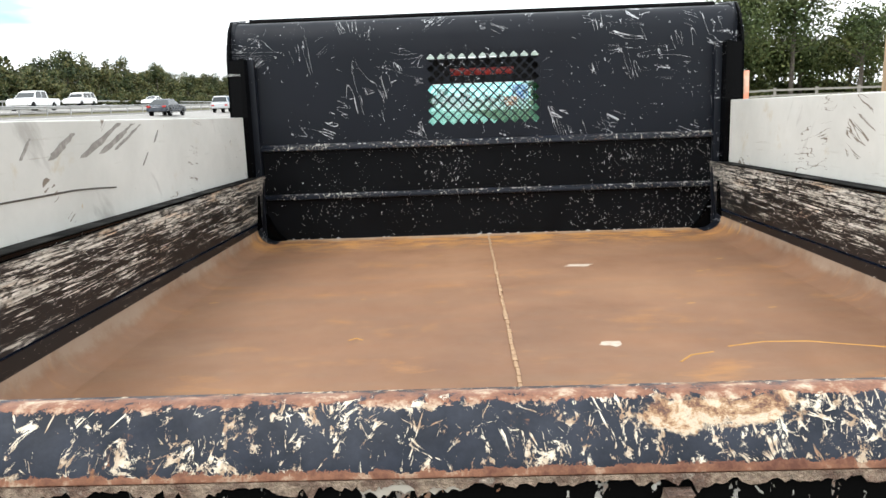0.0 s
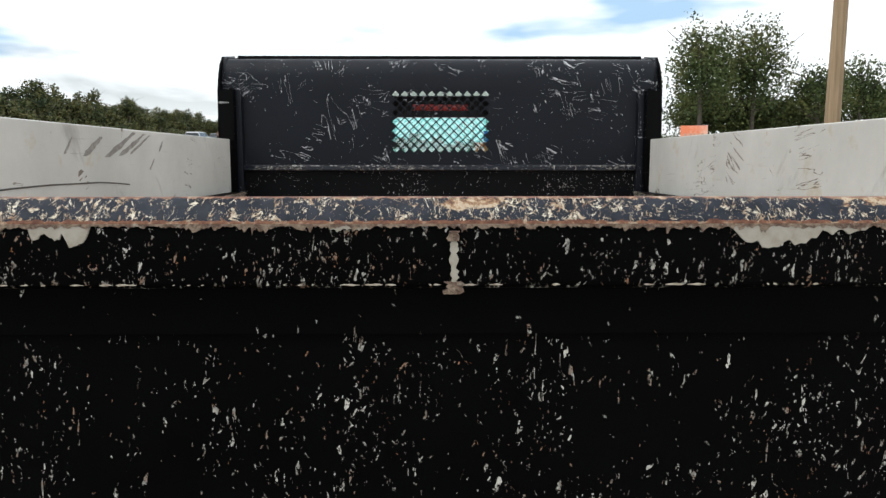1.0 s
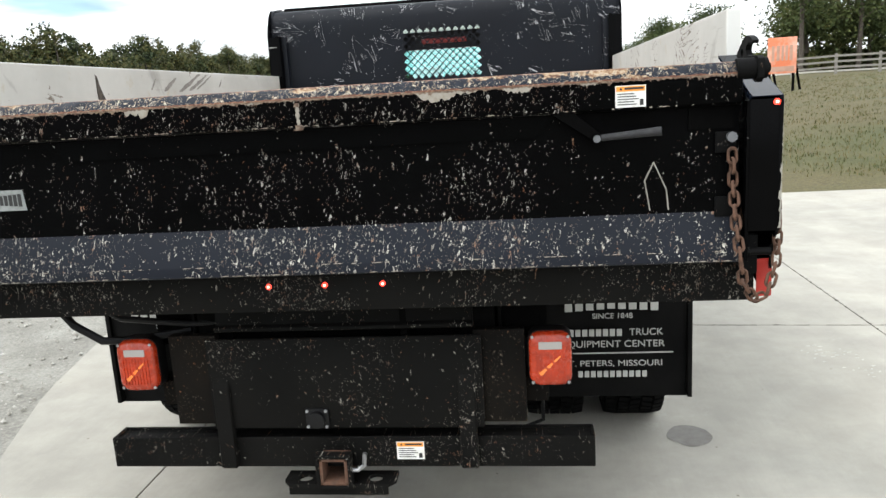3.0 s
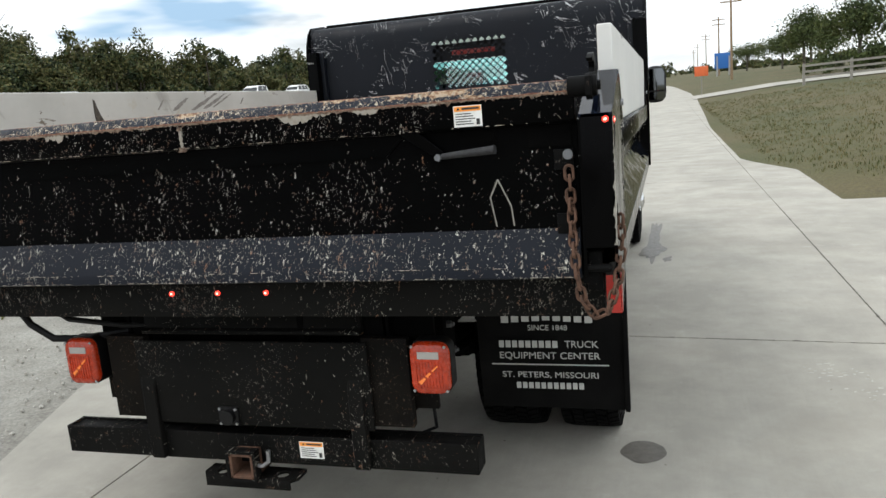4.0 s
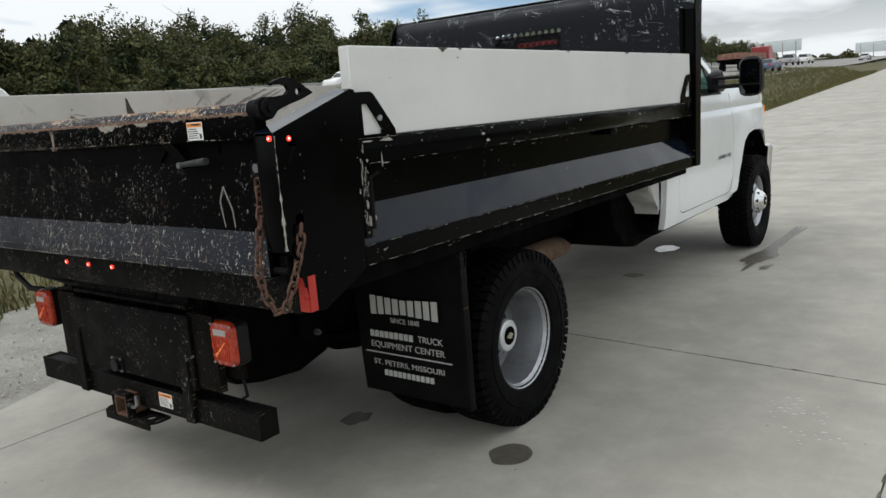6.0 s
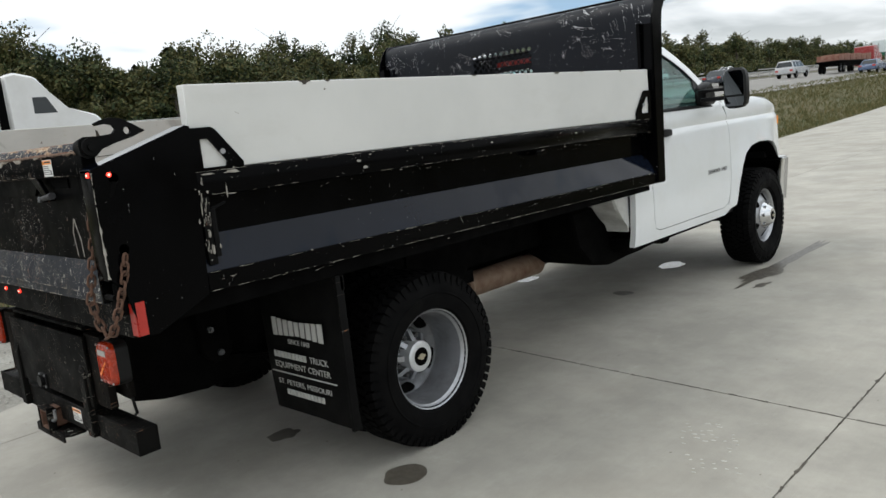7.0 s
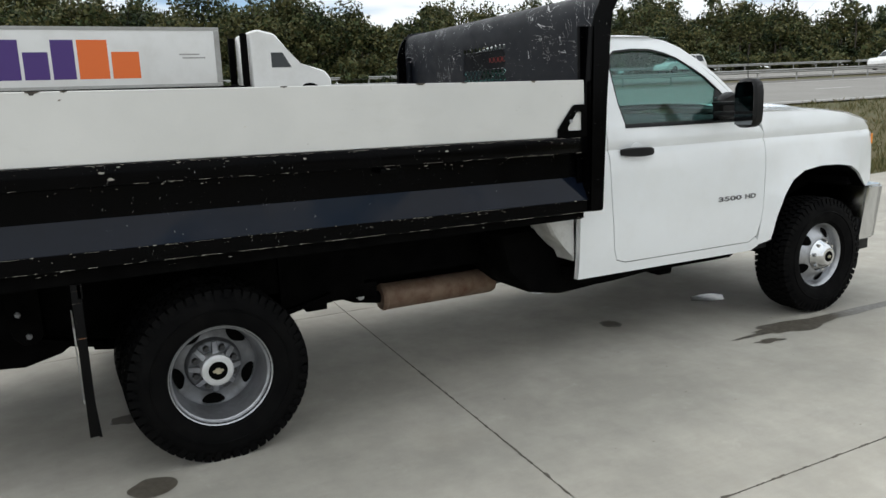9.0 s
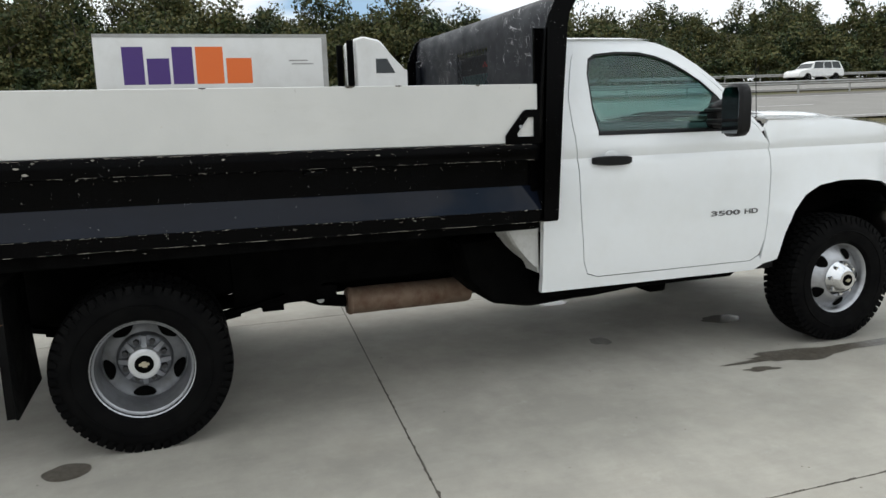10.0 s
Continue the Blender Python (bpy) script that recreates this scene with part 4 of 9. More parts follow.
def tyre_prints():
    """Faint pale tread prints pressed in dust on the concrete."""
    bm = bmesh.new()
    r = random.Random(4)
    for i in range(15):
        for k in range(6):
            if r.random() < 0.45 or (k in (0, 5) and r.random() < 0.4):
                continue
            t = i / 14
            cx, cy = 2.30 - 0.27 * t + (k - 2.5) * 0.036 + r.gauss(0, 0.005), 0.30 + 0.42 * t + (k - 2.5) * 0.020 + r.gauss(0, 0.004)
            w, h = r.uniform(0.003, 0.013), r.uniform(0.002, 0.007)
            prism(bm, [(cx - w, cy - h), (cx + w, cy - h * 0.4), (cx + w * 0.9, cy + h), (cx - w * 0.8, cy + h * 0.5)], "z", 0.0004, 0.0012)
    tagged(solid("tyre_print", bm, M["pale_stain"], "faint pale tyre tread prints on the concrete", "stain", smooth=0), kind="stuff")


tyre_prints()


def build_gravel():
    ys = steps(-14, 12, 60)
    ribbon("gravel_verge", lambda y: edge_left(y) - float(np.interp(y, [-14, -4, -1, 0.5, 1.5, 3, 6, 10, 12], [14, 7.5, 2.0, 1.9, 1.9, 1.3, 0.7, 0.3, 0.12])), lambda y: edge_left(y) + 0.25, ys, M["gravel"],
           lambda x, y: max(rise_left(x, y), 0.0) - 0.010 + 0.008 * noise.noise((x * 2, y * 2, 0)), "loose pale gravel and dust beside the concrete", "gravel", 12)
    rng = np.random.default_rng(5)
    verts, faces = [], []
    base = np.array([(1, 0, 0), (-1, 0, 0), (0, 1, 0), (0, -1, 0), (0, 0, 0.8), (0, 0, -0.6)])
    tri = [(0, 2, 4), (2, 1, 4), (1, 3, 4), (3, 0, 4), (2, 0, 5), (1, 2, 5), (3, 1, 5), (0, 3, 5)]
    for _ in range(1800):
        y = rng.uniform(-4, 4.5)
        x = edge_left(y) - 0.03 - abs(rng.normal(0, 1.1))
        s = 0.005 + 0.012 * rng.random() ** 3
        k = len(verts)
        a = rng.uniform(0, 6.28)
        c, sn = math.cos(a), math.sin(a)
        for p in base:
            q = p * s * rng.uniform(0.7, 1.3, 3)
            verts.append((x + c * q[0] - sn * q[1], y + sn * q[0] + c * q[1], max(rise_left(x, y), 0) + 0.002 + q[2]))
        faces += [tuple(k + i for i in t) for t in tri]
    me = bpy.data.meshes.new("loose_stones")
    me.from_pydata(verts, [], faces)
    m = shader("stone_chips", (0.3, 0.28, 0.24), 0.9)
    g = Graph(m)
    g.color(g.ramp(g.island(), (0.0, (0.24, 0.225, 0.195)), (0.5, (0.36, 0.34, 0.30)), (1.0, (0.50, 0.48, 0.44))))
    me.materials.append(m)
    tagged(new("loose_stones", me), "small grey stones strewn along the concrete edge", "gravel", kind="stuff")


build_gravel()


def build_grass():
    rng = np.random.default_rng(11)
    verts, faces = [], []

    def tuft(x, y, z, h, n):
        for _ in range(n):
            a, lean = rng.uniform(0, 6.28), rng.uniform(0.1, 0.6) * h
            dx, dy = rng.normal(0, 0.05, 2)
            w = 0.004 + 0.006 * rng.random()
            px, py = -math.sin(a) * w, math.cos(a) * w
            hh = h * rng.uniform(0.5, 1.15)
            k = len(verts)
            bx, by = x + dx, y + dy
            verts.extend([(bx - px, by - py, z - 0.02), (bx + px, by + py, z - 0.02),
                          (bx + math.cos(a) * lean * 0.4 + px * 0.7, by + math.sin(a) * lean * 0.4 + py * 0.7, z + hh * 0.65),
                          (bx + math.cos(a) * lean, by + math.sin(a) * lean, z + hh)])
            faces.extend([(k, k + 1, k + 2), (k, k + 2, k + 3)])
    # bank between the drive and the highway
    for _ in range(13000):
        y = -3 + 113 * rng.random() ** 1.5
        off = rng.random() ** 1.5 * 11
        x = edge_left(y) - 0.1 - off - float(np.interp(y, [-4, -1, 1.5, 6, 10, 12], [5, 1.7, 1.6, 0.6, 0.22, 0.0]))
        tuft(x, y, ground_height(x, y) + 0.015, rng.uniform(0.06, 0.17) * (1 + 0.012 * y), 5)
    # field beside the drive
    for _ in range(9000):
        x, y = 3.1 + rng.random() ** 1.4 * 22, 6.9 + rng.random() ** 1.4 * 36
        if x < kerb_right(y) + 0.06 + (0.35 * rng.random() if y < 13.5 else 0.0):
            continue
        tuft(x, y, ground_height(x, y) + 0.02, rng.uniform(0.018, 0.055) * (1 + 0.012 * y), 4)
    me = bpy.data.meshes.new("grass_tufts")
    me.from_pydata(verts, [], faces)
    me.materials.append(M["grass"])
    tagged(new("grass_tufts", me), "mixed green and straw-dry grass tufts on the verge", "grass", kind="stuff")


build_grass()


# ---- dump truck ----
truck = thing("dump_truck", "white regular-cab work truck with a worn black dump body on concrete", "truck")


def P(name, material, label="", parent=None, smooth=40.0):
    """Opens a bmesh and returns it with a closing function."""
    bm = bmesh.new()
    return bm, lambda: part(name, bm, material, parent or truck, label, smooth)


# tailgate: shaped steel profile drawn out across the body
GATE_W = 1.115
M["bare_tan"] = dirty("bare_tan", (0.40, 0.335, 0.27), (0.26, 0.17, 0.11), 0.7, 0.0, 1.0, 55.0)
M["frame_rust"] = chipped_paint("frame_rust", (0.0055, 0.0050, 0.0045), (0.14, 0.115, 0.09), 1.4, rough=0.8, spec=0.05, grime=(0.022, 0.0165, 0.0125))
M["edge_wear"] = dirty("edge_wear", (0.36, 0.32, 0.26), (0.11, 0.065, 0.045), 0.7, 0.0, 1.0, 90.0)
M["bare_white"] = dirty("bare_white", (0.50, 0.49, 0.47), (0.16, 0.15, 0.14), 0.6, 0.0, 1.0, 40.0)
M["plate_grey"] = dirty("plate_grey", (0.24, 0.255, 0.25), (0.12, 0.125, 0.12), 0.5, 0.0, 0.8, 50.0)
M["fringe"] = soil_mat("rust_fringe", ((0.055, 0.028, 0.020), (0.22, 0.165, 0.12), (0.090, 0.050, 0.035), (0.36, 0.32, 0.26)), 48, 0.35, 190)
M["chip_grey"] = dirty("chip_grey", (0.30, 0.28, 0.245), (0.10, 0.09, 0.08), 0.7, 0.0, 0.9, 60.0)
M["primer"] = dirty("bare_primer", (0.30, 0.275, 0.235), (0.20, 0.165, 0.12), 0.7, 0.0, 0.9, 50.0)
bm, done = P("tailgate", M["gate_paint"], "black steel tailgate with chipped paint")
prism(bm, [(-1.372, 1.395), (-1.352, 1.395), (-1.352, 1.00), (-1.378, 1.00), (-1.378, 1.130), (-1.372, 1.330)], "x", -GATE_W, GATE_W)
tailgate = done()
bm, done = P("top_rail", M["gate_paint"], "flaking black rail face along the tailgate top", tailgate)
prism(bm, [(-1.360, 1.466), (-1.402, 1.466), (-1.406, 1.400), (-1.395, 1.392), (-1.360, 1.395)], "x", -GATE_W, GATE_W, 0.003)
done()
bm, done = P("top_lip", M["worn_lip"], "scraped sloping lip with bare cream primer and rust", tailgate)
prism(bm, [(-1.362, 1.4945), (-1.378, 1.4985), (-1.386, 1.4970), (-1.4035, 1.474), (-1.405, 1.4665), (-1.362, 1.4665)], "x", -GATE_W, GATE_W, 0.002)
done()
bm, done = P("lower_rail", M["rail_sheen_paint"], "sloping lower rail, scratched black paint tinted for sky sheen", tailgate)
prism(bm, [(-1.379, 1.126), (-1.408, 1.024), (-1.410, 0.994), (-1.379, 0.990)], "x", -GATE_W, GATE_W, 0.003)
done()
# recess band under the top rail, with slanted ends
bm, done = P("recess_plate", M["gate_paint"], "", tailgate)
prism(bm, [(-0.78, 1.392), (-0.70, 1.335), (0.60, 1.335), (0.66, 1.392)], "y", -1.380, -1.3725)
done()
M["grip_grey"] = dirty("grip_grey", (0.016, 0.016, 0.018), (0.04, 0.04, 0.04), 0.7, 0.0, 0.5, 20.0)
# latch lever with grip
bm, done = P("latch_lever", M["side_paint"], "black hand lever with a grey rubber grip", tailgate)
prism(bm, [(0.635, 1.398), (0.700, 1.398), (0.772, 1.336), (0.752, 1.318)], "y", -1.400, -1.386, 0.002)
rod(bm, (0.757, -1.415, 1.328), (0.757, -1.36, 1.328), 0.012, 10)
done()
bm, done = P("lever_grip", M["grip_grey"], "grey rubber lever grip", tailgate)
rod(bm, (0.768, -1.416, 1.329), (0.914, -1.434, 1.340), 0.008, 12, 0.0115)
done()
bm, done = P("bolt", M["dish_steel"], "", tailgate)
rod(bm, (0.757, -1.424, 1.327), (0.757, -1.414, 1.327), 0.010, 6)
done()
# nothing is cut here: black patches paint the shade of the recesses
bm, done = P("dark_slot", M["under_black"], "", tailgate)
box(bm, 0.775, 0.905, -1.3765, -1.3722, 1.358, 1.392)
done()
bm, done = P("dark_slot", M["under_black"], "", tailgate)
box(bm, 0.99, 1.10, -1.3765, -1.3722, 1.335, 1.392)
done()
bm, done = P("long_scratch", M["chip_grey"], "bent pale scratch through the paint", tailgate)
for a, b in (((0.880, 1.210), (0.903, 1.257)), ((0.903, 1.257), (0.935, 1.185)), ((0.935, 1.185), (0.940, 1.132)), ((0.880, 1.210), (0.893, 1.132))):
    rod(bm, (a[0], -1.3775, a[1]), (b[0], -1.3775, b[1]), 0.0022, 4)
done()
# weld bead with rust run at the middle of the top rail
bm, done = P("weld_bead", M["primer"], "pale weld stripe with rusty foot", tailgate)
rw = random.Random(17)
left = [(-0.0215 + rw.uniform(-0.002, 0.002), 1.400 + 0.0035 * k) for k in range(18)]
right = [(-0.0135 + rw.uniform(-0.0025, 0.002), 1.400 + 0.0035 * k) for k in range(17, -1, -1)]
prism(bm, left + right, "y", -1.4085, -1.402)
done()
for z0, n, w in ((1.388, 6, 0.011), (1.449, 5, 0.007)):
    bm, done = P("rust_run", M["fringe"], "", tailgate)
    left = [(-0.018 - w * rw.uniform(0.5, 1.2), z0 + 0.0028 * k) for k in range(n)]
    right = [(-0.018 + w * rw.uniform(0.5, 1.2), z0 + 0.0028 * k) for k in range(n - 1, -1, -1)]
    prism(bm, left + right, "y", -1.4105, -1.400)
    done()


def worn_edge(y, z, thick, cover, seed, label, owner=None, gap=0.018):
    """Broken pale line where an edge is rubbed bare."""
    r = random.Random(seed)
    bm = bmesh.new()
    x = -1.10
    while x < 1.09:
        w = 0.002 + 0.026 * r.random() ** 2
        if r.random() < cover:
            n = max(3, int(w / 0.004))
            top = [(x + w * k / n, z + thick * r.uniform(0.1, 1.0) * (4 * k * (n - k) / n / n) ** 0.5) for k in range(n + 1)]
            low = [(x + w * k / n, z - thick * r.uniform(0.1, 0.7) * (4 * k * (n - k) / n / n) ** 0.5 - 0.0002) for k in range(n, -1, -1)]
            prism(bm, top + low, "y", y - 0.0008, y + 0.001)
        x += w + r.uniform(0.0, gap)
    tagged(part("worn_edge", bm, M["edge_wear"] if owner is None else M["bare_white"], owner or tailgate, label, 0), kind="stuff")


# bare patches where the paint has peeled below the lip
rng = random.Random(3)
for x0, x1, deep in ((0.30, 0.46, 0.027), (-0.50, -0.43, 0.024), (0.52, 0.60, 0.014), (-0.95, -0.90, 0.022), (0.72, 0.76, 0.012), (-0.16, -0.11, 0.012)):
    bm, done = P("peeled_patch", M["primer"], "grey primer showing where paint has peeled", tailgate)
    n = 26
    pts = [(x0 + (x1 - x0) * i / n, 1.4660) for i in range(n + 1)]
    d = 0.5
    for i in range(n, -1, -1):
        t = i / n
        d = min(1.0, max(0.15, d + rng.uniform(-0.35, 0.35)))
        pts.append((x0 + (x1 - x0) * t, 1.4655 - deep * (4 * t * (1 - t)) ** 0.4 * d - 0.001))
    prism(bm, pts, "y", -1.4052, -1.4020)
    done()
# ragged rust fringe under the lip
bm, done = P("rust_fringe", M["fringe"], "ragged rusty paint edge", tailgate)
x, deep, low = -1.112, 0.003, []
while x < 1.112:
    deep = min(0.011, max(0.0002, deep * 0.62 + rng.uniform(-0.0016, 0.0024) + (rng.uniform(0.003, 0.008) if rng.random() < 0.05 else 0.0)))
    low.append((x, 1.4662 - deep))
    x += rng.uniform(0.0008, 0.0034)
rows = [[bm.verts.new((a, -1.4022 + dy, z)) for dy, z in ((-0.0036, 1.4685), (-0.0036, b), (0.0, b))] for a, b in low]
for p, q in zip(rows, rows[1:]):
    for k in (0, 1):
        bm.faces.new((p[k], q[k], q[k + 1], p[k + 1]))
done()


worn_edge(-1.4066, 1.3985, 0.0017, 0.55, 61, "rubbed pale edge of the top rail")
worn_edge(-1.4106, 0.9980, 0.0016, 0.6, 62, "rubbed pale edge of the lower rail")
worn_edge(-1.4090, 1.0235, 0.0015, 0.6, 63, "rubbed pale crease of the lower rail")


def flat_label(parent, name, x0, x1, z0, z1, y, label):
    """A warning sticker: white field, orange head, rows of fine print as bars."""
    bm = bmesh.new()
    box(bm, x0, x1, y - 0.0012, y, z0, z1)
    lab = part(name, bm, M["label_white"], parent, label, smooth=0)
    bm = bmesh.new()
    box(bm, x0 + 0.002, x1 - 0.002, y - 0.0020, y - 0.0013, z1 - (z1 - z0) * 0.27, z1 - 0.002)
    part("orange_band", bm, M["orange_ink"], lab, smooth=0)
    bm = bmesh.new()
    w, h = x1 - x0, z1 - z0
    box(bm, x0 + w * 0.30, x1 - w * 0.08, y - 0.0026, y - 0.0021, z1 - h * 0.19, z1 - h * 0.09)
    prism(bm, [(x0 + w * 0.12, z1 - h * 0.2), (x0 + w * 0.24, z1 - h * 0.2), (x0 + w * 0.18, z1 - h * 0.07)], "y", y - 0.0026, y - 0.0021)
    for i in range(5):
        zz = z1 - h * (0.36 + 0.12 * i)
        box(bm, x0 + w * 0.07, x0 + w * (0.62 + 0.07 * (i % 3)), y - 0.0020, y - 0.0013, zz - h * 0.045, zz)
    box(bm, x1 - w * 0.2, x1 - w * 0.08, y - 0.0020, y - 0.0013, z0 + h * 0.08, z0 + h * 0.36)
    part("fine_print", bm, M["black_ink"], lab, smooth=0)
    return lab


flat_label(tailgate, "warning_label", 0.805, 0.880, 1.401, 1.455, -1.4064, "white warning label with an orange head")
# maker's plate: plain light shape with dark block bars
bm, done = P("maker_plate", M["plate_grey"], "pale maker's plate on the tailgate", tailgate, 0)
prism(bm, [(-0.995, 1.262), (-0.855, 1.262), (-0.848, 1.203), (-0.99, 1.203)], "y", -1.3765, -1.3735)
plate = done()
bm = bmesh.new()
for i in range(9):
    x = -0.985 + i * 0.0143
    h = 0.018 + 0.006 * abs(i - 4) / 4
    box(bm, x, x + 0.0105, -1.3778, -1.3766, 1.233 - h * 0.75, 1.233 + h * 0.75)
part("block_print", bm, M["black_ink"], plate, smooth=0)


# rear apron with marker lights
bm, done = P("rear_apron", M["hitch_paint"], "black rear cross member under the tailgate")
box(bm, -1.165, 1.165, -1.357, -1.30, 0.876, 0.988, 0.004)
apron = done()


def marker(parent, x, y, z, axis, name="marker_light", proud=0.006):
    bm = bmesh.new()
    s = {"y": (0, -1, 0), "x": (1, 0, 0)}[axis]
    p = Vector((x, y, z))
    rod(bm, p, p + Vector(s) * proud, 0.0078, 14)
    ring = part(name, bm, M["led_red"], parent, "small glowing red marker light")
    bm = bmesh.new()
    rod(bm, p + Vector(s) * (proud - 0.0005), p + Vector(s) * (proud + 0.0015), 0.0036, 10)
    part("lamp_core", bm, M["led_core"], ring)


for x in (-0.164, 0.0, 0.166):
    marker(apron, x, -1.357, 0.952, "y")

# body floor
bm, done = P("bed_floor", M["rust_floor"], "rust-brown worn steel bed floor")
box(bm, -1.035, 1.035, -1.352, 2.066, 0.975, 1.015)
bed = done()
bm, done = P("weld_seam", M["weld"], "raised weld seam along the bed", bed)
y = -1.34
while y < 1.95:
    d = rng.uniform(0.035, 0.06)
    box(bm, 0.000 + rng.uniform(-0.002, 0.002), 0.010 + rng.uniform(-0.002, 0.002), y, y + d, 1.015, 1.0205, 0.0015)
    y += d + rng.uniform(0.002, 0.006)
done()
for cx, cy, rx, ry in ((0.33, 1.22, 0.055, 0.022), (0.265, 0.21, 0.035, 0.03)):
    bm, done = P("bare_spot", M["bare_tan"], "pale scraped spot on the rust", bed)
    bm2 = [(cx + rx * math.cos(a) * rng.uniform(0.7, 1.2), cy + ry * math.sin(a) * rng.uniform(0.6, 1.2)) for a in (i * math.pi / 7 for i in range(14))]
    prism(bm, bm2, "z", 1.0152, 1.0162)
    done()
for pts in (((0.55, 0.16), (0.65, 0.19), (0.76, 0.185), (0.98, 0.10)), ((-0.80, -0.18), (-0.62, -0.11), (-0.45, -0.09), (-0.36, -0.12)), ((0.40, 0.05), (0.44, 0.10), (0.50, 0.12)), ((-0.44, 0.30), (-0.42, 0.32), (-0.40, 0.30))):
    bm, done = P("chalk_line", M["orange_scrape"], "ochre scrape line across the bed", bed)
    pipe(bm, [(a, b, 1.0140) for a, b in pts], 0.0032, 6)
    done()

# side walls: inner sheet, chamfer to the floor, top tube, outer sheet and sloping rub panel
SIDE_Y0 = -1.10


def lean(ob):
    """The body sits a touch higher at its tail: its long edges climb towards the back."""
    for v in ob.data.vertices:
        v.co.z += 0.0095 * (1.5 - v.co.y)
    return ob


def body_side(s):
    def px(pts):
        return [(s * a, b) for a, b in pts]
    bm, done = P("side_wall", M["scraped_side"], "scraped inner side of the dump body")
    prism(bm, px([(1.1185, 1.088), (1.0955, 1.344), (1.0985, 1.344), (1.1225, 1.086)]), "y", -1.352, 2.066)
    wall = done()
    bm, done = P("floor_fillet", M["rust_floor"], "rusty curved foot of the side", wall)
    prism(bm, px([(1.035, 1.015), (1.072, 1.022), (1.098, 1.038), (1.113, 1.060), (1.1185, 1.088), (1.1225, 1.086), (1.117, 1.056), (1.100, 1.030), (1.074, 1.012), (1.035, 1.000)]), "y", -1.352, 1.935)
    done()
    bm, done = P("corner_filler", M["head_paint"], "black filler at the front corner of the bed", wall)
    prism(bm, px([(1.035, 1.0155), (1.072, 1.022), (1.098, 1.038), (1.113, 1.060), (1.1185, 1.088), (1.1225, 1.086), (1.117, 1.056), (1.100, 1.030), (1.074, 1.012), (1.035, 1.000)]), "y", 1.936, 2.066)
    done()
    bm, done = P("top_rail", M["side_paint"], "black square-tube top rail with small chips", wall)
    prism(bm, px([(1.095, 1.345), (1.200, 1.345), (1.206, 1.339), (1.206, 1.264), (1.200, 1.258), (1.112, 1.258), (1.100, 1.335)]), "y", SIDE_Y0, 1.958, 0.003)
    lean(done())
    bm, done = P("rail_cap", M["frame_paint"], "dull black inner shoulder of the rail", wall)
    prism(bm, px([(1.0935, 1.3445), (1.149, 1.3455), (1.149, 1.3480), (1.0935, 1.3475)]), "y", SIDE_Y0, 1.958)
    lean(done())
    bm, done = P("outer_skin", M["side_paint"], "black outer skin", wall)
    prism(bm, px([(1.124, 1.262), (1.130, 1.262), (1.130, 1.110), (1.124, 1.110)]), "y", SIDE_Y0, 1.958)
    lean(done())
    bm, done = P("rub_panel", M["sky_tint_paint"], "glossy sloping black side panel, blued in its colour for the mirrored sky", wall, 0)
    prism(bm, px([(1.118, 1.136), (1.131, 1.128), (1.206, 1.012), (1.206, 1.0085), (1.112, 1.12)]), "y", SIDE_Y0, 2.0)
    lean(done())
    bm, done = P("skirt_lip", M["side_paint"], "black lower lip with chipped edge", wall)
    prism(bm, px([(1.207, 1.0105), (1.207, 0.946), (1.150, 0.940), (1.150, 0.946), (1.199, 0.952), (1.199, 1.008)]), "y", SIDE_Y0, 2.0, 0.0015)
    lean(done())
    bm, done = P("paint_chip", M["chip_grey"], "bare chips along the edges", wall)
    r = random.Random(5 if s > 0 else 6)
    for _ in range(330):
        y = r.uniform(SIDE_Y0, 1.95)
        z = r.choice((1.345, 1.345, 1.262, 1.010, 0.948)) - r.random() ** 4 * 0.03
        w, h = 0.002 + 0.022 * r.random() ** 3, 0.0008 + 0.0042 * r.random() ** 3
        bx = s * (1.2076 if z < 1.1 else 1.2066)
        prism(bm, [(y, z), (y + w * 0.6, z + h * 0.5), (y + w, z), (y + w * 0.5, z - h)], "x", bx - 0.0006, bx)
    # long rubbed stretches on the rail and lip edges
    for z, deep, share in ((1.3415, 0.0020, 0.50), (1.2640, 0.0013, 0.30), (1.0085, 0.0011, 0.28), (0.9475, 0.0022, 0.50)):
        y = SIDE_Y0 + 0.01
        while y < 1.93:
            w = r.uniform(0.008, 0.07)
            if r.random() < share:
                n = 5
                bx = s * (1.2076 if z < 1.1 else 1.2066)
                top = [(y + w * k / n, z) for k in range(n + 1)]
                low = [(y + w * k / n, z - 0.0004 - deep * r.random() ** 2) for k in range(n, -1, -1)]
                prism(bm, top + low, "x", bx - 0.0006, bx)
            y += w
    # paint knocked off in larger flakes at the foot of the rear bracket and along the rail
    for y, z, w, h in ((-0.955, 1.338, 0.075, 0.013), (-1.045, 1.335, 0.060, 0.007), (-0.985, 1.300, 0.007, 0.060), (-0.970, 1.262, 0.045, 0.006), (-0.395, 1.318, 0.030, 0.012), (-0.365, 1.292, 0.034, 0.014), (0.42, 1.325, 0.020, 0.010), (1.12, 1.318, 0.026, 0.008)):
        pts = []
        for k in range(11):
            t = 6.2832 * k / 11
            m = r.uniform(0.55, 1.0)
            pts.append((y + w * 0.5 * m * math.cos(t), z - h * 0.5 + h * 0.5 * m * math.sin(t)))
        prism(bm, pts, "x", s * 1.2062, s * 1.2068)
    tagged(lean(done()), kind="stuff")
    # front gusset closing the recess
    bm, done = P("gusset", M["side_paint"], "", wall)
    prism(bm, px([(1.10, 1.258), (1.150, 1.258), (1.150, 1.06), (1.10, 1.10)]), "y", 1.93, 1.955)
    done()
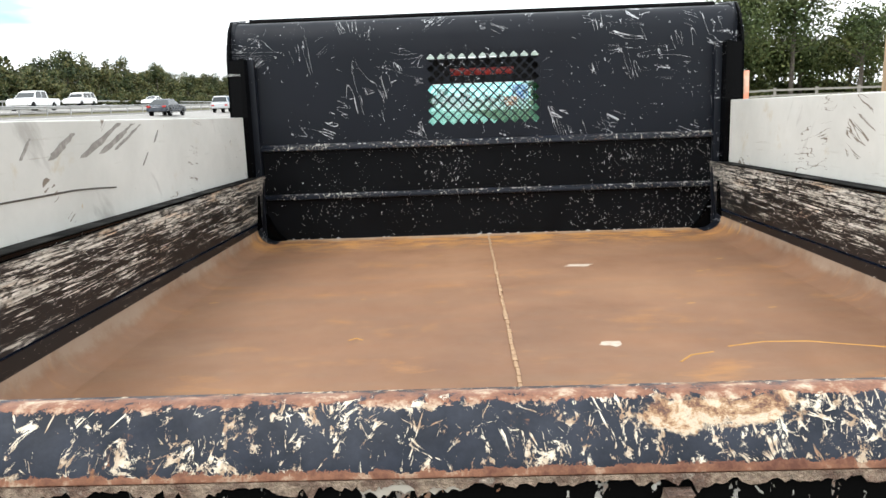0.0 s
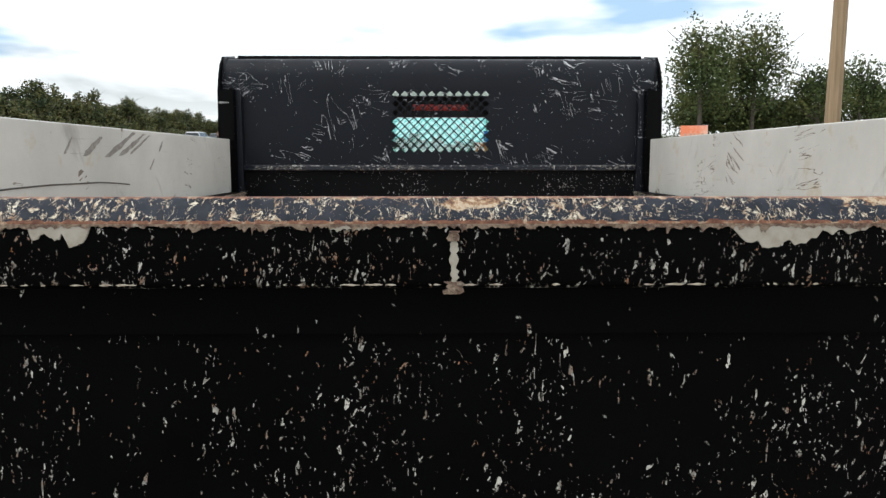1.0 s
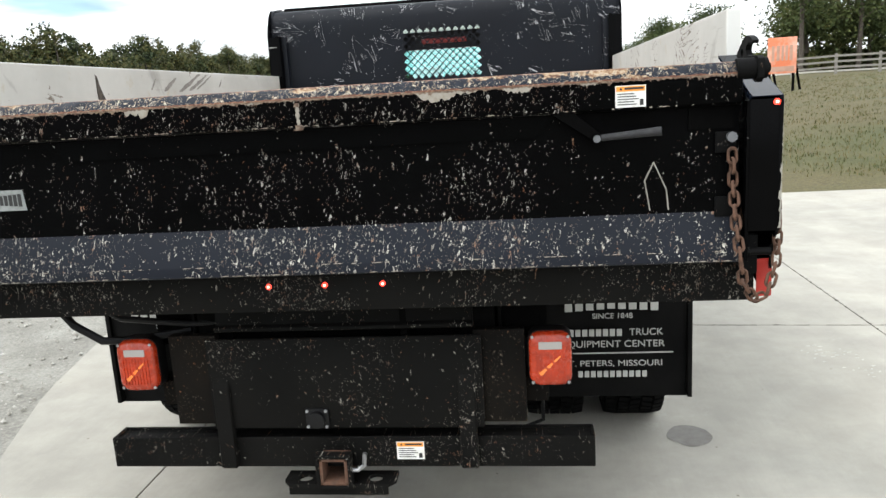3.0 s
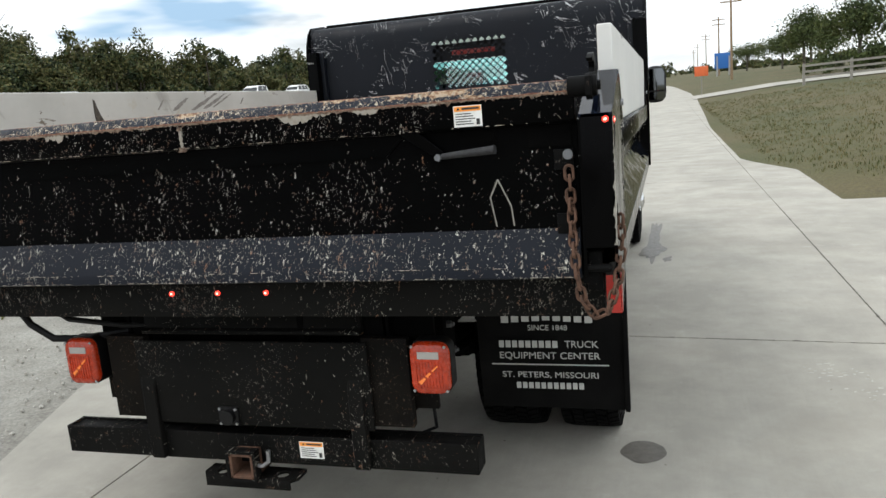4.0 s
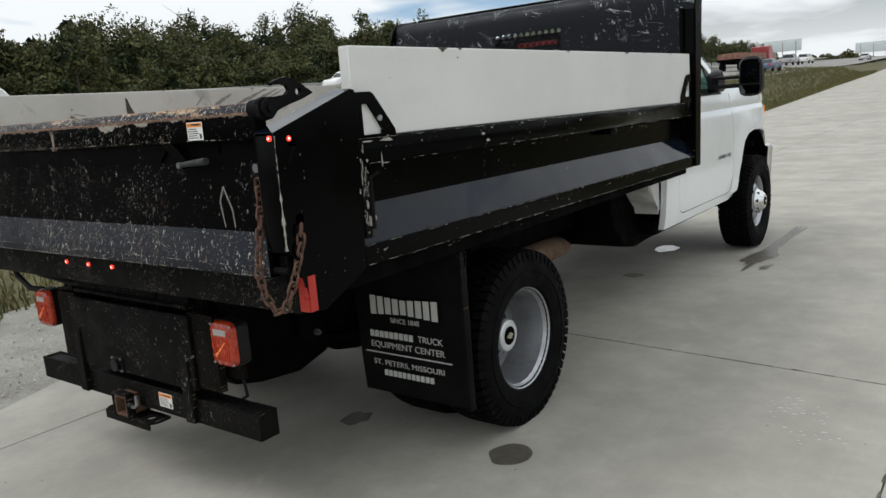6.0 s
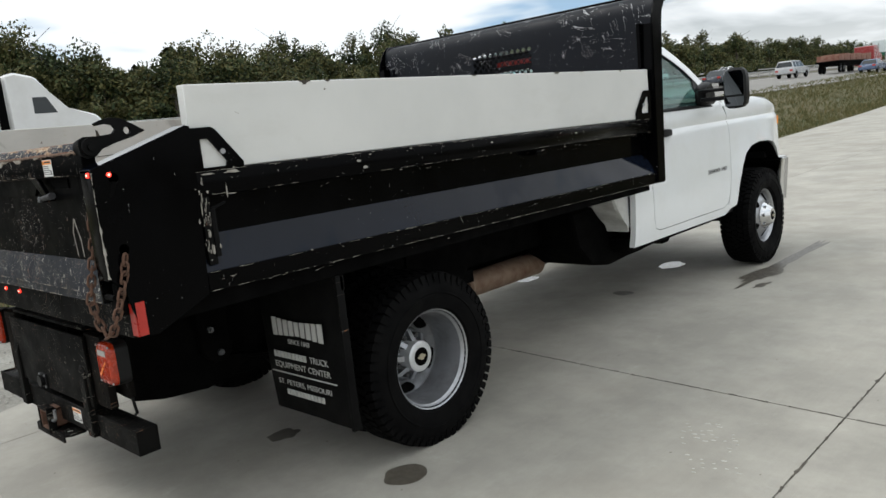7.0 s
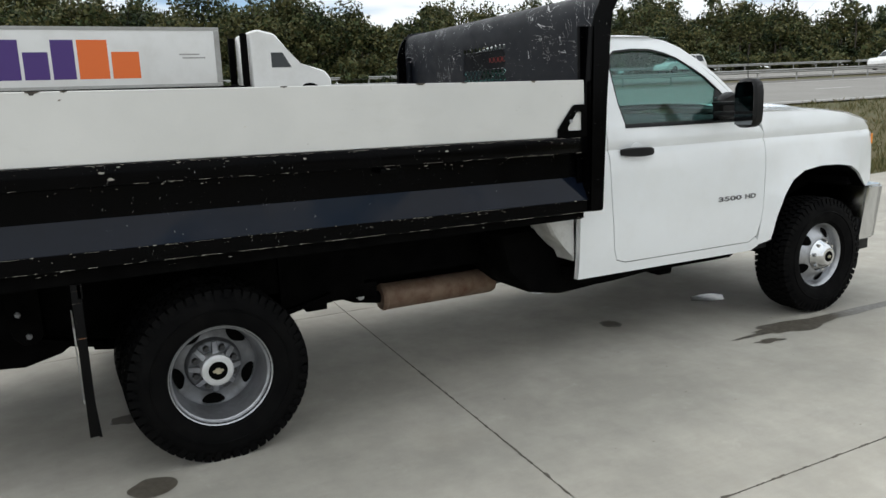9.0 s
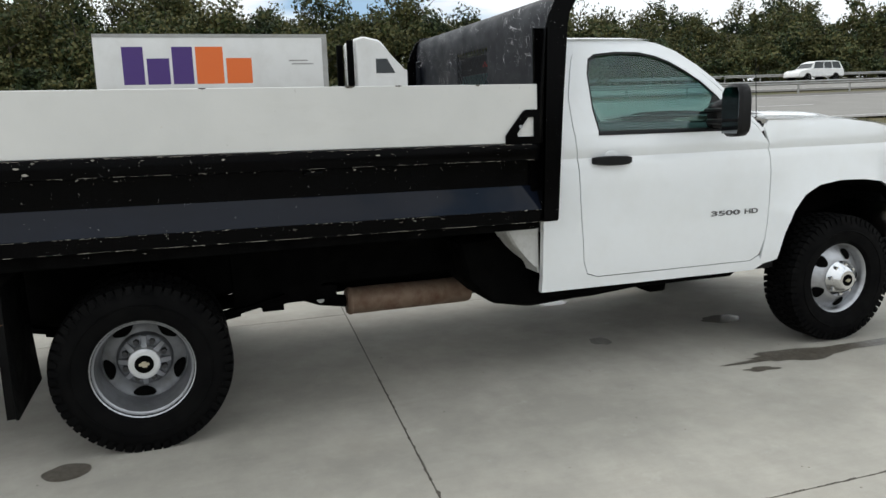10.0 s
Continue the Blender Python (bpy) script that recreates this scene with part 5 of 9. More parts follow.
    bm, done = P("stop_block", M["side_paint"], "", wall)
    box(bm, min(s * 1.131, s * 1.19), max(s * 1.131, s * 1.19), 0.78, 0.86, 1.235, 1.257, 0.003)
    done()
    # board brackets
    for y0, d in ((-1.0845, 1), (1.955, -1)):
        bm, done = P("board_bracket", M["side_paint"], "black cut-out steel bracket holding the side board", wall)
        outer = [(y0, 1.340), (y0, 1.508), (y0 + d * 0.074, 1.508), (y0 + d * 0.090, 1.499), (y0 + d * 0.182, 1.385), (y0 + d * 0.184, 1.340)]
        hole = [(y0 + d * 0.030, 1.376), (y0 + d * 0.030, 1.470), (y0 + d * 0.062, 1.470), (y0 + d * 0.122, 1.392), (y0 + d * 0.118, 1.376)]
        holed(bm, outer, [hole], "x", s * 1.194, s * 1.204)
        done()
        bm, done = P("bolt", M["steel_rim"], "", wall)
        rod(bm, (s * 1.203, y0 + d * 0.105, 1.425), (s * 1.211, y0 + d * 0.105, 1.425), 0.010, 6)
        done()
    # corner post
    bm, done = P("corner_post", M["side_paint"], "black corner post with chain slots", wall)
    outer = [(-1.100, 1.518), (-1.418, 1.412), (-1.422, 1.40), (-1.418, 1.080), (-1.378, 1.040), (-1.345, 0.885), (-1.295, 0.880), (-1.105, 0.965), (-1.086, 1.345), (-1.086, 1.515)]
    holes = [circle(-1.356, 1.380, 0.016, 14), circle(-1.360, 1.164, 0.016, 14)]
    holed(bm, outer, holes, "x", s * 1.199, s * 1.207)
    box(bm, min(s * 1.128, s * 1.2), max(s * 1.128, s * 1.2), -1.420, -1.408, 1.075, 1.412, 0.002)
    box(bm, min(s * 1.122, s * 1.130), max(s * 1.122, s * 1.130), -1.418, -1.11, 1.00, 1.40)
    post = done()
    bm, done = P("post_top", M["sky_tint_paint"], "glossy sloping top plate of the post", wall, 0)
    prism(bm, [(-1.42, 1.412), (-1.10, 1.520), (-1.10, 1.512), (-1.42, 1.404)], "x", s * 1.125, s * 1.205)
    done()
    bm, done = P("chipped_edge", M["chip_grey"], "paint worn off the post edge", wall)
    z, wide, col = 1.082, 0.002, []
    while z < 1.402:
        wide = min(0.010, max(0.0, wide * 0.8 + r.uniform(-0.0012, 0.0018) + (r.uniform(0.002, 0.007) if r.random() < 0.08 else 0.0)))
        col.append((z, wide))
        z += r.uniform(0.002, 0.006)
    rows = [[bm.verts.new((s * (1.2080 - dx), dy, h)) for dx, dy in ((w, -1.4212), (0.0, -1.4212), (0.0, -1.4212 + w * 0.9))] for h, w in col]
    for a, b in zip(rows, rows[1:]):
        for k in (0, 1):
            if (a[k].co - a[k + 1].co).length > 1e-5 or (b[k].co - b[k + 1].co).length > 1e-5:
                bm.faces.new((a[k], b[k], b[k + 1], a[k + 1]))
    tagged(done(), kind="stuff")
    bm, done = P("chipped_edge", M["chip_grey"], "paint knocked off beside the stake pocket", wall)
    for _ in range(46):
        y, z = -1.078 + r.gauss(0, 0.010), r.uniform(1.07, 1.335)
        w, h = 0.0015 + 0.005 * r.random() ** 2, 0.004 + 0.030 * r.random() ** 2
        pts = [(y + w * r.uniform(0.4, 1.0) * math.cos(t) * (1 if k % 2 else 0.6), z + h * 0.5 * math.sin(t)) for k, t in enumerate(6.2832 * i / 9 for i in range(9))]
        prism(bm, pts, "x", *sorted((s * 1.2062, s * 1.2085)))
    tagged(done(), kind="stuff")
    # hinge ear on top of the post
    bm, done = P("latch_hook", M["frame_paint"], "black steel top hinge hook", wall)
    hook = [(-1.423, 1.4835), (-1.419, 1.5015), (-1.403, 1.5096), (-1.358, 1.5087), (-1.315, 1.5132), (-1.303, 1.5258), (-1.311, 1.5384), (-1.333, 1.5438), (-1.361, 1.5393), (-1.367, 1.5465), (-1.343, 1.5564), (-1.313, 1.5618), (-1.283, 1.5564), (-1.248, 1.5375), (-1.211, 1.515), (-1.253, 1.4988), (-1.313, 1.4835), (-1.353, 1.470), (-1.373, 1.4502), (-1.398, 1.4448), (-1.419, 1.4565)]
    holed(bm, hook, [circle(-1.268, 1.5195, 0.012, 10)], "x", s * 1.145, s * 1.160)
    rod(bm, (s * 1.10, -1.391, 1.479), (s * 1.172, -1.391, 1.479), 0.026, 16)
    rod(bm, (s * 1.165, -1.391, 1.479), (s * 1.180, -1.391, 1.479), 0.012, 8)
    done()
    # slot not cut through; its dark inside is a black patch on the post
    bm, done = P("key_slot", M["under_black"], "black patch for the shade inside the slot below the keyhole", wall)
    prism(bm, [(-1.362, 1.372), (-1.350, 1.368), (-1.369, 1.322), (-1.379, 1.326)], "x", *sorted((s * 1.2072, s * 1.2078)))
    done()
    bm, done = P("reflector", M["reflector"], "red reflector strip at the corner foot", wall)
    box(bm, min(s * 1.170, s * 1.2065), max(s * 1.170, s * 1.2065), -1.3615, -1.357, 0.888, 0.990)
    done()
    bm, done = P("reflector", M["reflector"], "red reflector strip at the corner foot", wall)
    box(bm, min(s * 1.2072, s * 1.2095), max(s * 1.2072, s * 1.2095), -1.357, -1.328, 0.888, 0.995)
    done()
    marker(wall, s * 1.190, -1.420, 1.396, "y")
    if s > 0:
        marker(wall, 1.207, -1.368, 1.392, "x", proud=0.0015)
    # lower pivot casting
    bm, done = P("lower_latch", M["frame_paint"], "greasy lower tailgate latch", wall)
    rod(bm, (s * 1.135, -1.39, 0.99), (s * 1.135, -1.34, 0.99), 0.022, 12)
    box(bm, min(s * 1.125, s * 1.165), max(s * 1.125, s * 1.165), -1.385, -1.36, 0.955, 1.06, 0.005)
    rod(bm, (s * 1.12, -1.405, 1.02), (s * 1.19, -1.405, 1.02), 0.010, 8)
    done()
    for z0 in (1.275, 1.110):
        bm, done = P("hinge_plate", M["frame_paint"], "", tailgate)
        box(bm, min(s * 1.055, s * 1.105), max(s * 1.055, s * 1.105), -1.389, -1.379, z0, z0 + 0.052, 0.002)
        done()
    bm, done = P("bolt", M["dish_steel"], "", tailgate)
    rod(bm, (s * 1.092, -1.389, 1.314), (s * 1.092, -1.402, 1.314), 0.013, 10)
    done()
    # spring latch on the side, behind the corner post
    bm, done = P("stake_latch", M["frame_paint"], "black stake-pocket latch with bare chips", wall)
    box(bm, min(s * 1.17, s * 1.199), max(s * 1.17, s * 1.199), -1.082, -1.05, 1.055, 1.30, 0.003)
    rod(bm, (s * 1.195, -1.045, 1.08), (s * 1.195, -1.045, 1.24), 0.012, 8)
    rod(bm, (s * 1.195, -1.045, 1.24), (s * 1.19, -0.99, 1.255), 0.006, 6)
    done()


body_side(1)
body_side(-1)

# headboard with cab protector
bm, done = P("headboard", M["head_paint"], "scratched black steel headboard")
hb = [(2.055, 1.480), (2.055, 1.985), (2.066, 2.035), (2.090, 2.068), (2.120, 2.080), (2.345, 2.100), (2.345, 2.092), (2.122, 2.072), (2.096, 2.061), (2.074, 2.031), (2.063, 1.985), (2.063, 1.480)]
WIN = (-0.275, 0.275, 1.560, 1.905)
hb = [hb[0], (2.055, WIN[2]), (2.055, WIN[3]), *hb[1:-1], (2.063, WIN[3]), (2.063, WIN[2]), hb[-1]]
cols = [[bm.verts.new((x, y, z)) for y, z in hb] for x in (-1.19, WIN[0], WIN[1], 1.19)]
gaps = (1, len(hb) - 3)                       # profile edges that the window cuts
for c in range(3):
    for k in range(len(hb)):
        if c == 1 and k in gaps:
            continue
        bm.faces.new((cols[c][k], cols[c][(k + 1) % len(hb)], cols[c + 1][(k + 1) % len(hb)], cols[c + 1][k]))
bm.faces.new(cols[0]), bm.faces.new(cols[3][::-1])
a, b = gaps
for k0, k1 in ((a, b + 1), (b, a + 1)):
    bm.faces.new((cols[1][k0], cols[2][k0], cols[2][k1], cols[1][k1]))
for c in (1, 2):
    bm.faces.new((cols[c][a], cols[c][a + 1], cols[c][b], cols[c][b + 1]))
headboard = done()
bm, done = P("window_mesh", M["head_paint"], "punched diamond-mesh window guard", headboard)
# staggered round holes: every cell of a diamond lattice is a ring between its border and its hole
CELL = 0.025
across, high = round((WIN[1] - WIN[0]) / CELL), round((WIN[3] - WIN[2]) / CELL)
for i in range(across + 1):
    for j in range(high + 1):
        if (i + j) % 2:
            continue
        cx, cz = WIN[0] + (i + 0.0) * CELL, WIN[3] - j * CELL
        rim, hole = [], []
        for k in range(8):
            a = k * math.pi / 4
            r = CELL if k % 2 == 0 else CELL * 0.7071
            rim.append((cx + r * math.cos(a), cz + r * math.sin(a)))
            r = 0.0202 if k % 2 == 0 else 0.0150
            hole.append((cx + r * math.cos(a), cz + r * math.sin(a)))
        keep = 0 < i < across and 0 < j < high
        for y in (2.0565, 2.0605):
            ro = [bm.verts.new((min(max(x, WIN[0]), WIN[1]), y, min(max(z, WIN[2]), WIN[3]))) for x, z in rim]
            if not keep:
                bm.faces.new(ro)
                continue
            ho = [bm.verts.new((x, y, z)) for x, z in hole]
            for k in range(8):
                bm.faces.new((ro[k], ro[(k + 1) % 8], ho[(k + 1) % 8], ho[k]))
bmesh.ops.remove_doubles(bm, verts=bm.verts, dist=0.0004)
done()
bm, done = P("protector_lip", M["side_paint"], "black upturned lip along the cab protector", headboard)
prism(bm, [(2.335, 2.090), (2.347, 2.092), (2.352, 2.124), (2.343, 2.128), (2.335, 2.118)], "x", -1.19, 1.19, 0.002)
done()
bm, done = P("lower_panel", M["head_low"], "scratched lower headboard panel", headboard)
box(bm, -1.15, 1.15, 2.060, 2.066, 1.235, 1.482)
done()
bm, done = P("lower_panel", M["head_low"], "scratched lower headboard panel", headboard)
box(bm, -1.13, 1.13, 2.0665, 2.0715, 0.985, 1.24)
done()
bm, done = P("cross_rail", M["rail_sheen_paint"], "scraped horizontal stiffening rail", headboard)
prism(bm, [(2.055, 1.492), (2.028, 1.482), (2.026, 1.462), (2.060, 1.458), (2.068, 1.492)], "x", -1.14, 1.14, 0.002)
done()
bm, done = P("cross_rail", M["rail_sheen_paint"], "scraped horizontal stiffening rail", headboard)
prism(bm, [(2.062, 1.247), (2.038, 1.240), (2.038, 1.222), (2.068, 1.218), (2.068, 1.247)], "x", -1.11, 1.11, 0.002)
done()
worn_edge(2.0265, 1.4865, 0.0045, 0.55, 71, "rubbed pale edge of the upper stiffening rail", headboard, 0.04)
worn_edge(2.0275, 1.4665, 0.0030, 0.30, 72, "rubbed pale foot of the upper stiffening rail", headboard, 0.05)
worn_edge(2.0385, 1.2440, 0.0050, 0.60, 73, "rubbed pale edge of the lower stiffening rail", headboard, 0.035)
worn_edge(2.0590, 1.0180, 0.0050, 0.45, 74, "dusty pale foot of the headboard", headboard, 0.05)
for s in (1, -1):
    bm, done = P("side_post", M["side_paint"], "black upright channel of the headboard", headboard)
    a, b = sorted((s * 1.150, s * 1.218))
    prism(bm, [(1.958, 0.960), (1.975, 0.942), (2.045, 0.942), (2.052, 0.955), (2.078, 1.50), (2.105, 1.90), (2.116, 1.975), (2.150, 2.030), (2.205, 2.054), (2.350, 2.076), (2.350, 2.124), (2.095, 2.090), (2.040, 2.040), (2.000, 1.960), (1.985, 1.900), (1.972, 1.60)], "x", s * 1.208, s * 1.218, 0.001)
    prism(bm, [(1.958, 0.95), (1.968, 0.95), (1.995, 1.900), (1.985, 1.900), (1.972, 1.60)], "x", a, b)
    done()
    bm, done = P("post_web", M["side_paint"], "", headboard)
    box(bm, *sorted((s * 1.128, s * 1.1488)), 1.955, 2.0195, 1.0, 1.905)
    done()
    # lighter than the rest of the post: light caught by this face, put into its paint
    bm, done = P("post_face", M["head_paint"], "scratched inner face of the headboard post, in paint lightened for the light it catches", headboard)
    box(bm, min(s * 1.098, s * 1.149), max(s * 1.098, s * 1.149), 2.020, 2.054, 1.0, 1.905, 0.006)
    done()
    bm, done = P("end_cap", M["head_paint"], "rounded top corner", headboard)
    prism(bm, [(2.056, 1.90), (2.056, 1.985), (2.066, 2.04), (2.09, 2.078), (2.12, 2.093), (2.345, 2.114), (2.345, 2.090), (2.12, 2.07), (2.09, 2.04), (2.075, 1.985), (2.075, 1.90)], "x", s * 1.188, s * 1.2175, 0.004)
    done()

for s in (1, -1):
    bm, done = P("corner_plate", M["side_paint"], "black gusset plate at the foot of the headboard", headboard)
    prism(bm, [(s * 1.005, 1.0155), (s * 1.120, 1.0155), (s * 1.132, 1.10), (s * 1.132, 1.20), (s * 1.120, 1.20), (s * 1.05, 1.06)], "y", 2.030, 2.059, 0.001)
    done()

M["gouge"] = dirty("gouge_brown", (0.045, 0.038, 0.030), (0.12, 0.10, 0.075), 0.8, 0.0, 0.9, 40.0)
# side boards sit loose in the brackets
for s, name in ((1, "right"), (-1, "left")):
    bm = bmesh.new()
    a, b = sorted((s * 1.150, s * 1.192))
    top0, top1 = (1.648, 1.632)
    prism(bm, [(-1.083, 1.3705), (1.950, 1.3420), (1.948, top1), (-1.080, top0)], "x", a, b, 0.003)
    bmesh.ops.recalc_face_normals(bm, faces=bm.faces)
    for f in bm.faces:
        f.material_index = int(f.normal.x * s < -0.5)
    board = solid("side_board", bm, [M["board_paint"], M["scuffed_board"]], "white-painted timber side board, nicked along the top" if s > 0 else "white-painted timber side board with black load scuffs", "board", "side boards of the dump body")
    rn = random.Random(41 + s)
    for y0, wide, deep in ((-0.62, 0.05, 0.016), (-0.50, 0.022, 0.008), (0.34, 0.03, 0.006), (0.98, 0.045, 0.010), (1.22, 0.03, 0.007), (1.62, 0.025, 0.009)):
        top = 1.648 - 0.0053 * (y0 + 1.08)
        bm = bmesh.new()
        n = 9
        low = [(y0 + wide * k / n, top - 0.002 - deep * rn.uniform(0.2, 1.0) * math.sin(math.pi * (k + 0.5) / (n + 1))) for k in range(n, -1, -1)]
        prism(bm, [(y0, top + 0.0008), (y0 + wide, top + 0.0008)] + low, "x", *sorted((s * 1.1918, s * 1.1932)))
        part("edge_nick", bm, M["gouge"], board, "brown bruise at the board's edge", smooth=0)
    if s < 0:
        bm = bmesh.new()
        prism(bm, [(-0.402, 1.612), (-0.392, 1.606), (-0.380, 1.57), (-0.362, 1.535), (-0.340, 1.503), (-0.372, 1.508), (-0.400, 1.500), (-0.404, 1.55)], "x", -1.1493, -1.1475)
        part("dark_gouge", bm, M["gouge"], board, "dark gouge in the board", smooth=0)
        bm = bmesh.new()
        pipe(bm, [(-1.1495, -0.45, 1.452), (-1.1495, -0.25, 1.458), (-1.1495, -0.04, 1.460), (-1.1495, 0.10, 1.458), (-1.1495, 0.29, 1.456), (-1.1495, 0.42, 1.449), (-1.1495, 0.538, 1.440)], 0.0024, 6)
        part("long_scratch", bm, M["gouge"], board, "thin dark scratch line", smooth=0)
        rs = random.Random(23)
        for y0, z0, y1, z1, w in ((0.19, 1.543, 0.324, 1.607, 0.045), (0.36, 1.539, 0.610, 1.629, 0.060), (0.47, 1.544, 0.700, 1.625, 0.050), (0.56, 1.55, 0.76, 1.622, 0.026), (0.06, 1.55, 0.11, 1.60, 0.014), (0.86, 1.56, 0.90, 1.60, 0.012), (0.75, 1.49, 0.80, 1.53, 0.010)):
            bm = bmesh.new()
            n = 12
            edge = []
            for side in (0, 1):
                for k in range(n + 1):
                    t = k / n if side == 0 else 1 - k / n
                    fade = 0.35 + 0.65 * math.sin(math.pi * min(1.0, 0.12 + t)) ** 0.5 if t < 0.88 else 0.5
                    off = (-0.5 if side == 0 else 0.5) * w * fade + rs.uniform(-0.18, 0.18) * w
                    edge.append((y0 + (y1 - y0) * t + off, z0 + (z1 - z0) * t))
            prism(bm, edge, "x", -1.1495, -1.1484)
            part("scuff_mark", bm, M["scuff"], board, "slanting black scuff", smooth=0)

# ---- under the body ----
bm, done = P("sub_frame", M["under_black"], "black sub-frame under the bed")
for x in (-0.43, 0.43):
    box(bm, x - 0.04, x + 0.04, -1.29, 2.0, 0.86, 0.962, 0.004)
for y in steps(-1.05, 1.95, 8):
    box(bm, -1.14, 1.14, y - 0.03, y + 0.03, 0.90, 0.964)
box(bm, -1.16, -1.13, -1.3, 1.95, 0.90, 0.964)
box(bm, 1.13, 1.16, -1.3, 1.95, 0.90, 0.964)
done()
# added dark sheets close see-through gaps that should lie in shade
for s in (1, -1):
    bm, done = P("splash_plate", M["under_black"], "dark sheet added along the sub-frame to keep its gaps in shade")
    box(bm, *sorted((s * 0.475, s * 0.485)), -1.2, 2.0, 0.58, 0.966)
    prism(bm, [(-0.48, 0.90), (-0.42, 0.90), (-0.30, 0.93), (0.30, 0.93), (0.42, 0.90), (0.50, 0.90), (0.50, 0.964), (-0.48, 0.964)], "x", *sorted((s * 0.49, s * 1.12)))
    done()
bm, done = P("chassis_rail", M["under_black"], "black chassis rails")
for x in (-0.43, 0.43):
    prism(bm, [(-1.20, 0.62), (-1.20, 0.84), (2.3, 0.84), (3.0, 0.70), (4.6, 0.70), (4.6, 0.52), (3.0, 0.50), (2.3, 0.60), (0.9, 0.60), (0.5, 0.66), (-0.5, 0.66), (-0.9, 0.60)], "x", x - 0.035, x + 0.035)
done()
bm, done = P("rear_axle", M["under_black"], "rear axle and differential")
rod(bm, (-0.9, 0, 0.385), (0.9, 0, 0.385), 0.06, 12)
lathe(bm, [(0.05, -0.2), (0.16, -0.13), (0.19, 0.0), (0.15, 0.13), (0.05, 0.18)], (0, 0, 0.385), "y", 18)
rod(bm, (0, 0.15, 0.40), (0, 2.4, 0.52), 0.045, 10)
done()
for s in (1, -1):
    bm, done = P("leaf_spring", M["under_black"], "stacked rear leaf spring")
    for k in range(4):
        L = 0.72 - 0.12 * k
        pts = [(-L + 0.02, 0.50 + 0.05 * (1 - k * 0.1)), *[(-L + 2 * L * t, 0.445 + 0.10 * ((2 * t - 1) ** 2) * (L / 0.72) ** 2 - 0.014 * k) for t in (i / 10 for i in range(11))]]
        low = [(p[0], p[1] - 0.011) for p in pts[1:]][::-1]
        prism(bm, pts[1:] + low, "x", s * 0.50 - 0.035, s * 0.50 + 0.035)
    done()
for s in (1, -1):
    bm, done = P("spring_hanger", M["under_black"], "black spring hanger with two pale bolts")
    prism(bm, [(-0.84, 0.84), (-0.68, 0.84), (-0.68, 0.56), (-0.71, 0.525), (-0.77, 0.525), (-0.81, 0.57)], "x", *sorted((s * 0.487, s * 0.545)), 0.004)
    hanger = done()
    for y, z in ((-0.777, 0.676), (-0.742, 0.568)):
        bm, done = P("bolt", M["dish_steel"], "pale hanger bolt", hanger)
        rod(bm, (s * 0.545, y, z), (s * 0.562, y, z), 0.014, 6)
        rod(bm, (s * 0.562, y, z), (s * 0.572, y, z), 0.008, 8)
        done()
bm, done = P("frame_bracket", M["under_black"], "dark spring hanger and hose brackets, with an added sheet that shuts out light")
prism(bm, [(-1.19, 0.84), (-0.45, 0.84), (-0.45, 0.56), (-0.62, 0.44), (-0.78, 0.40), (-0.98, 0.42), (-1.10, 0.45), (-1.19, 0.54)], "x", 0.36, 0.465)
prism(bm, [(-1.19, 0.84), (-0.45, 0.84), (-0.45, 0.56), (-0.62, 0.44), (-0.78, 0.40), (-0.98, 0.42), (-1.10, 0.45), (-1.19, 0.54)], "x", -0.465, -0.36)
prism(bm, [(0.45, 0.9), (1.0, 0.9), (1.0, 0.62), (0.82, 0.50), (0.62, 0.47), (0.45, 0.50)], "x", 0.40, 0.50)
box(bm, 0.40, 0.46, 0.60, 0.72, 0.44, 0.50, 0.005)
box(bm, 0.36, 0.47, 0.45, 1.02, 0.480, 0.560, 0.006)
# long added sheet, no real part: keeps the view beneath the bed in shade
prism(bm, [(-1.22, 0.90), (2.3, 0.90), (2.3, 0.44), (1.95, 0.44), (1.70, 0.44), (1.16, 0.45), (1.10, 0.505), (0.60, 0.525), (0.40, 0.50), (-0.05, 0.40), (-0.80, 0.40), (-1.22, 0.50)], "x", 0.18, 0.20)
done()
bm, done = P("bolt", M["steel_rim"], "")
rod(bm, (0.40, 0.93, 0.475), (0.44, 0.93, 0.475), 0.022, 12)
done()
bm, done = P("muffler", M["exhaust"], "heat-stained rusty exhaust muffler")
lathe(bm, [(0.03, 1.10), (0.072, 1.105), (0.080, 1.125), (0.080, 1.86), (0.072, 1.885), (0.03, 1.892)], (0.29, 0, 0.412), "y", 24)
lathe(bm, [(0.0805, 1.115), (0.0830, 1.119), (0.0830, 1.133), (0.0805, 1.137)], (0.29, 0, 0.412), "y", 24, closed=True)
done()
bm, done = P("exhaust_pipe", M["under_black"], "")
pipe(bm, [(0.29, 1.12, 0.412), (0.29, 0.95, 0.44), (0.34, 0.7, 0.55), (0.40, 0.3, 0.70)], 0.036, 10)
done()
bm, done = P("exhaust_pipe", M["rim_dark"], "")
pipe(bm, [(0.29, 1.88, 0.412), (0.29, 2.1, 0.42), (0.28, 2.5, 0.46), (0.25, 3.2, 0.52)], 0.036, 10)
done()
bm, done = P("fuel_tank", M["under_black"], "black fuel tank and skid under the cab")
prism(bm, [(1.66, 0.80), (1.72, 0.56), (1.86, 0.42), (2.10, 0.375), (2.5, 0.40), (3.35, 0.46), (3.40, 0.62), (2.2, 0.80)], "x", 0.30, 0.76, 0.02)
done()
# axle, transmission and cross member are added to deepen shade on the ground below
bm, done = P("front_axle", M["under_black"], "front axle with its differential, added to block light under the cab")
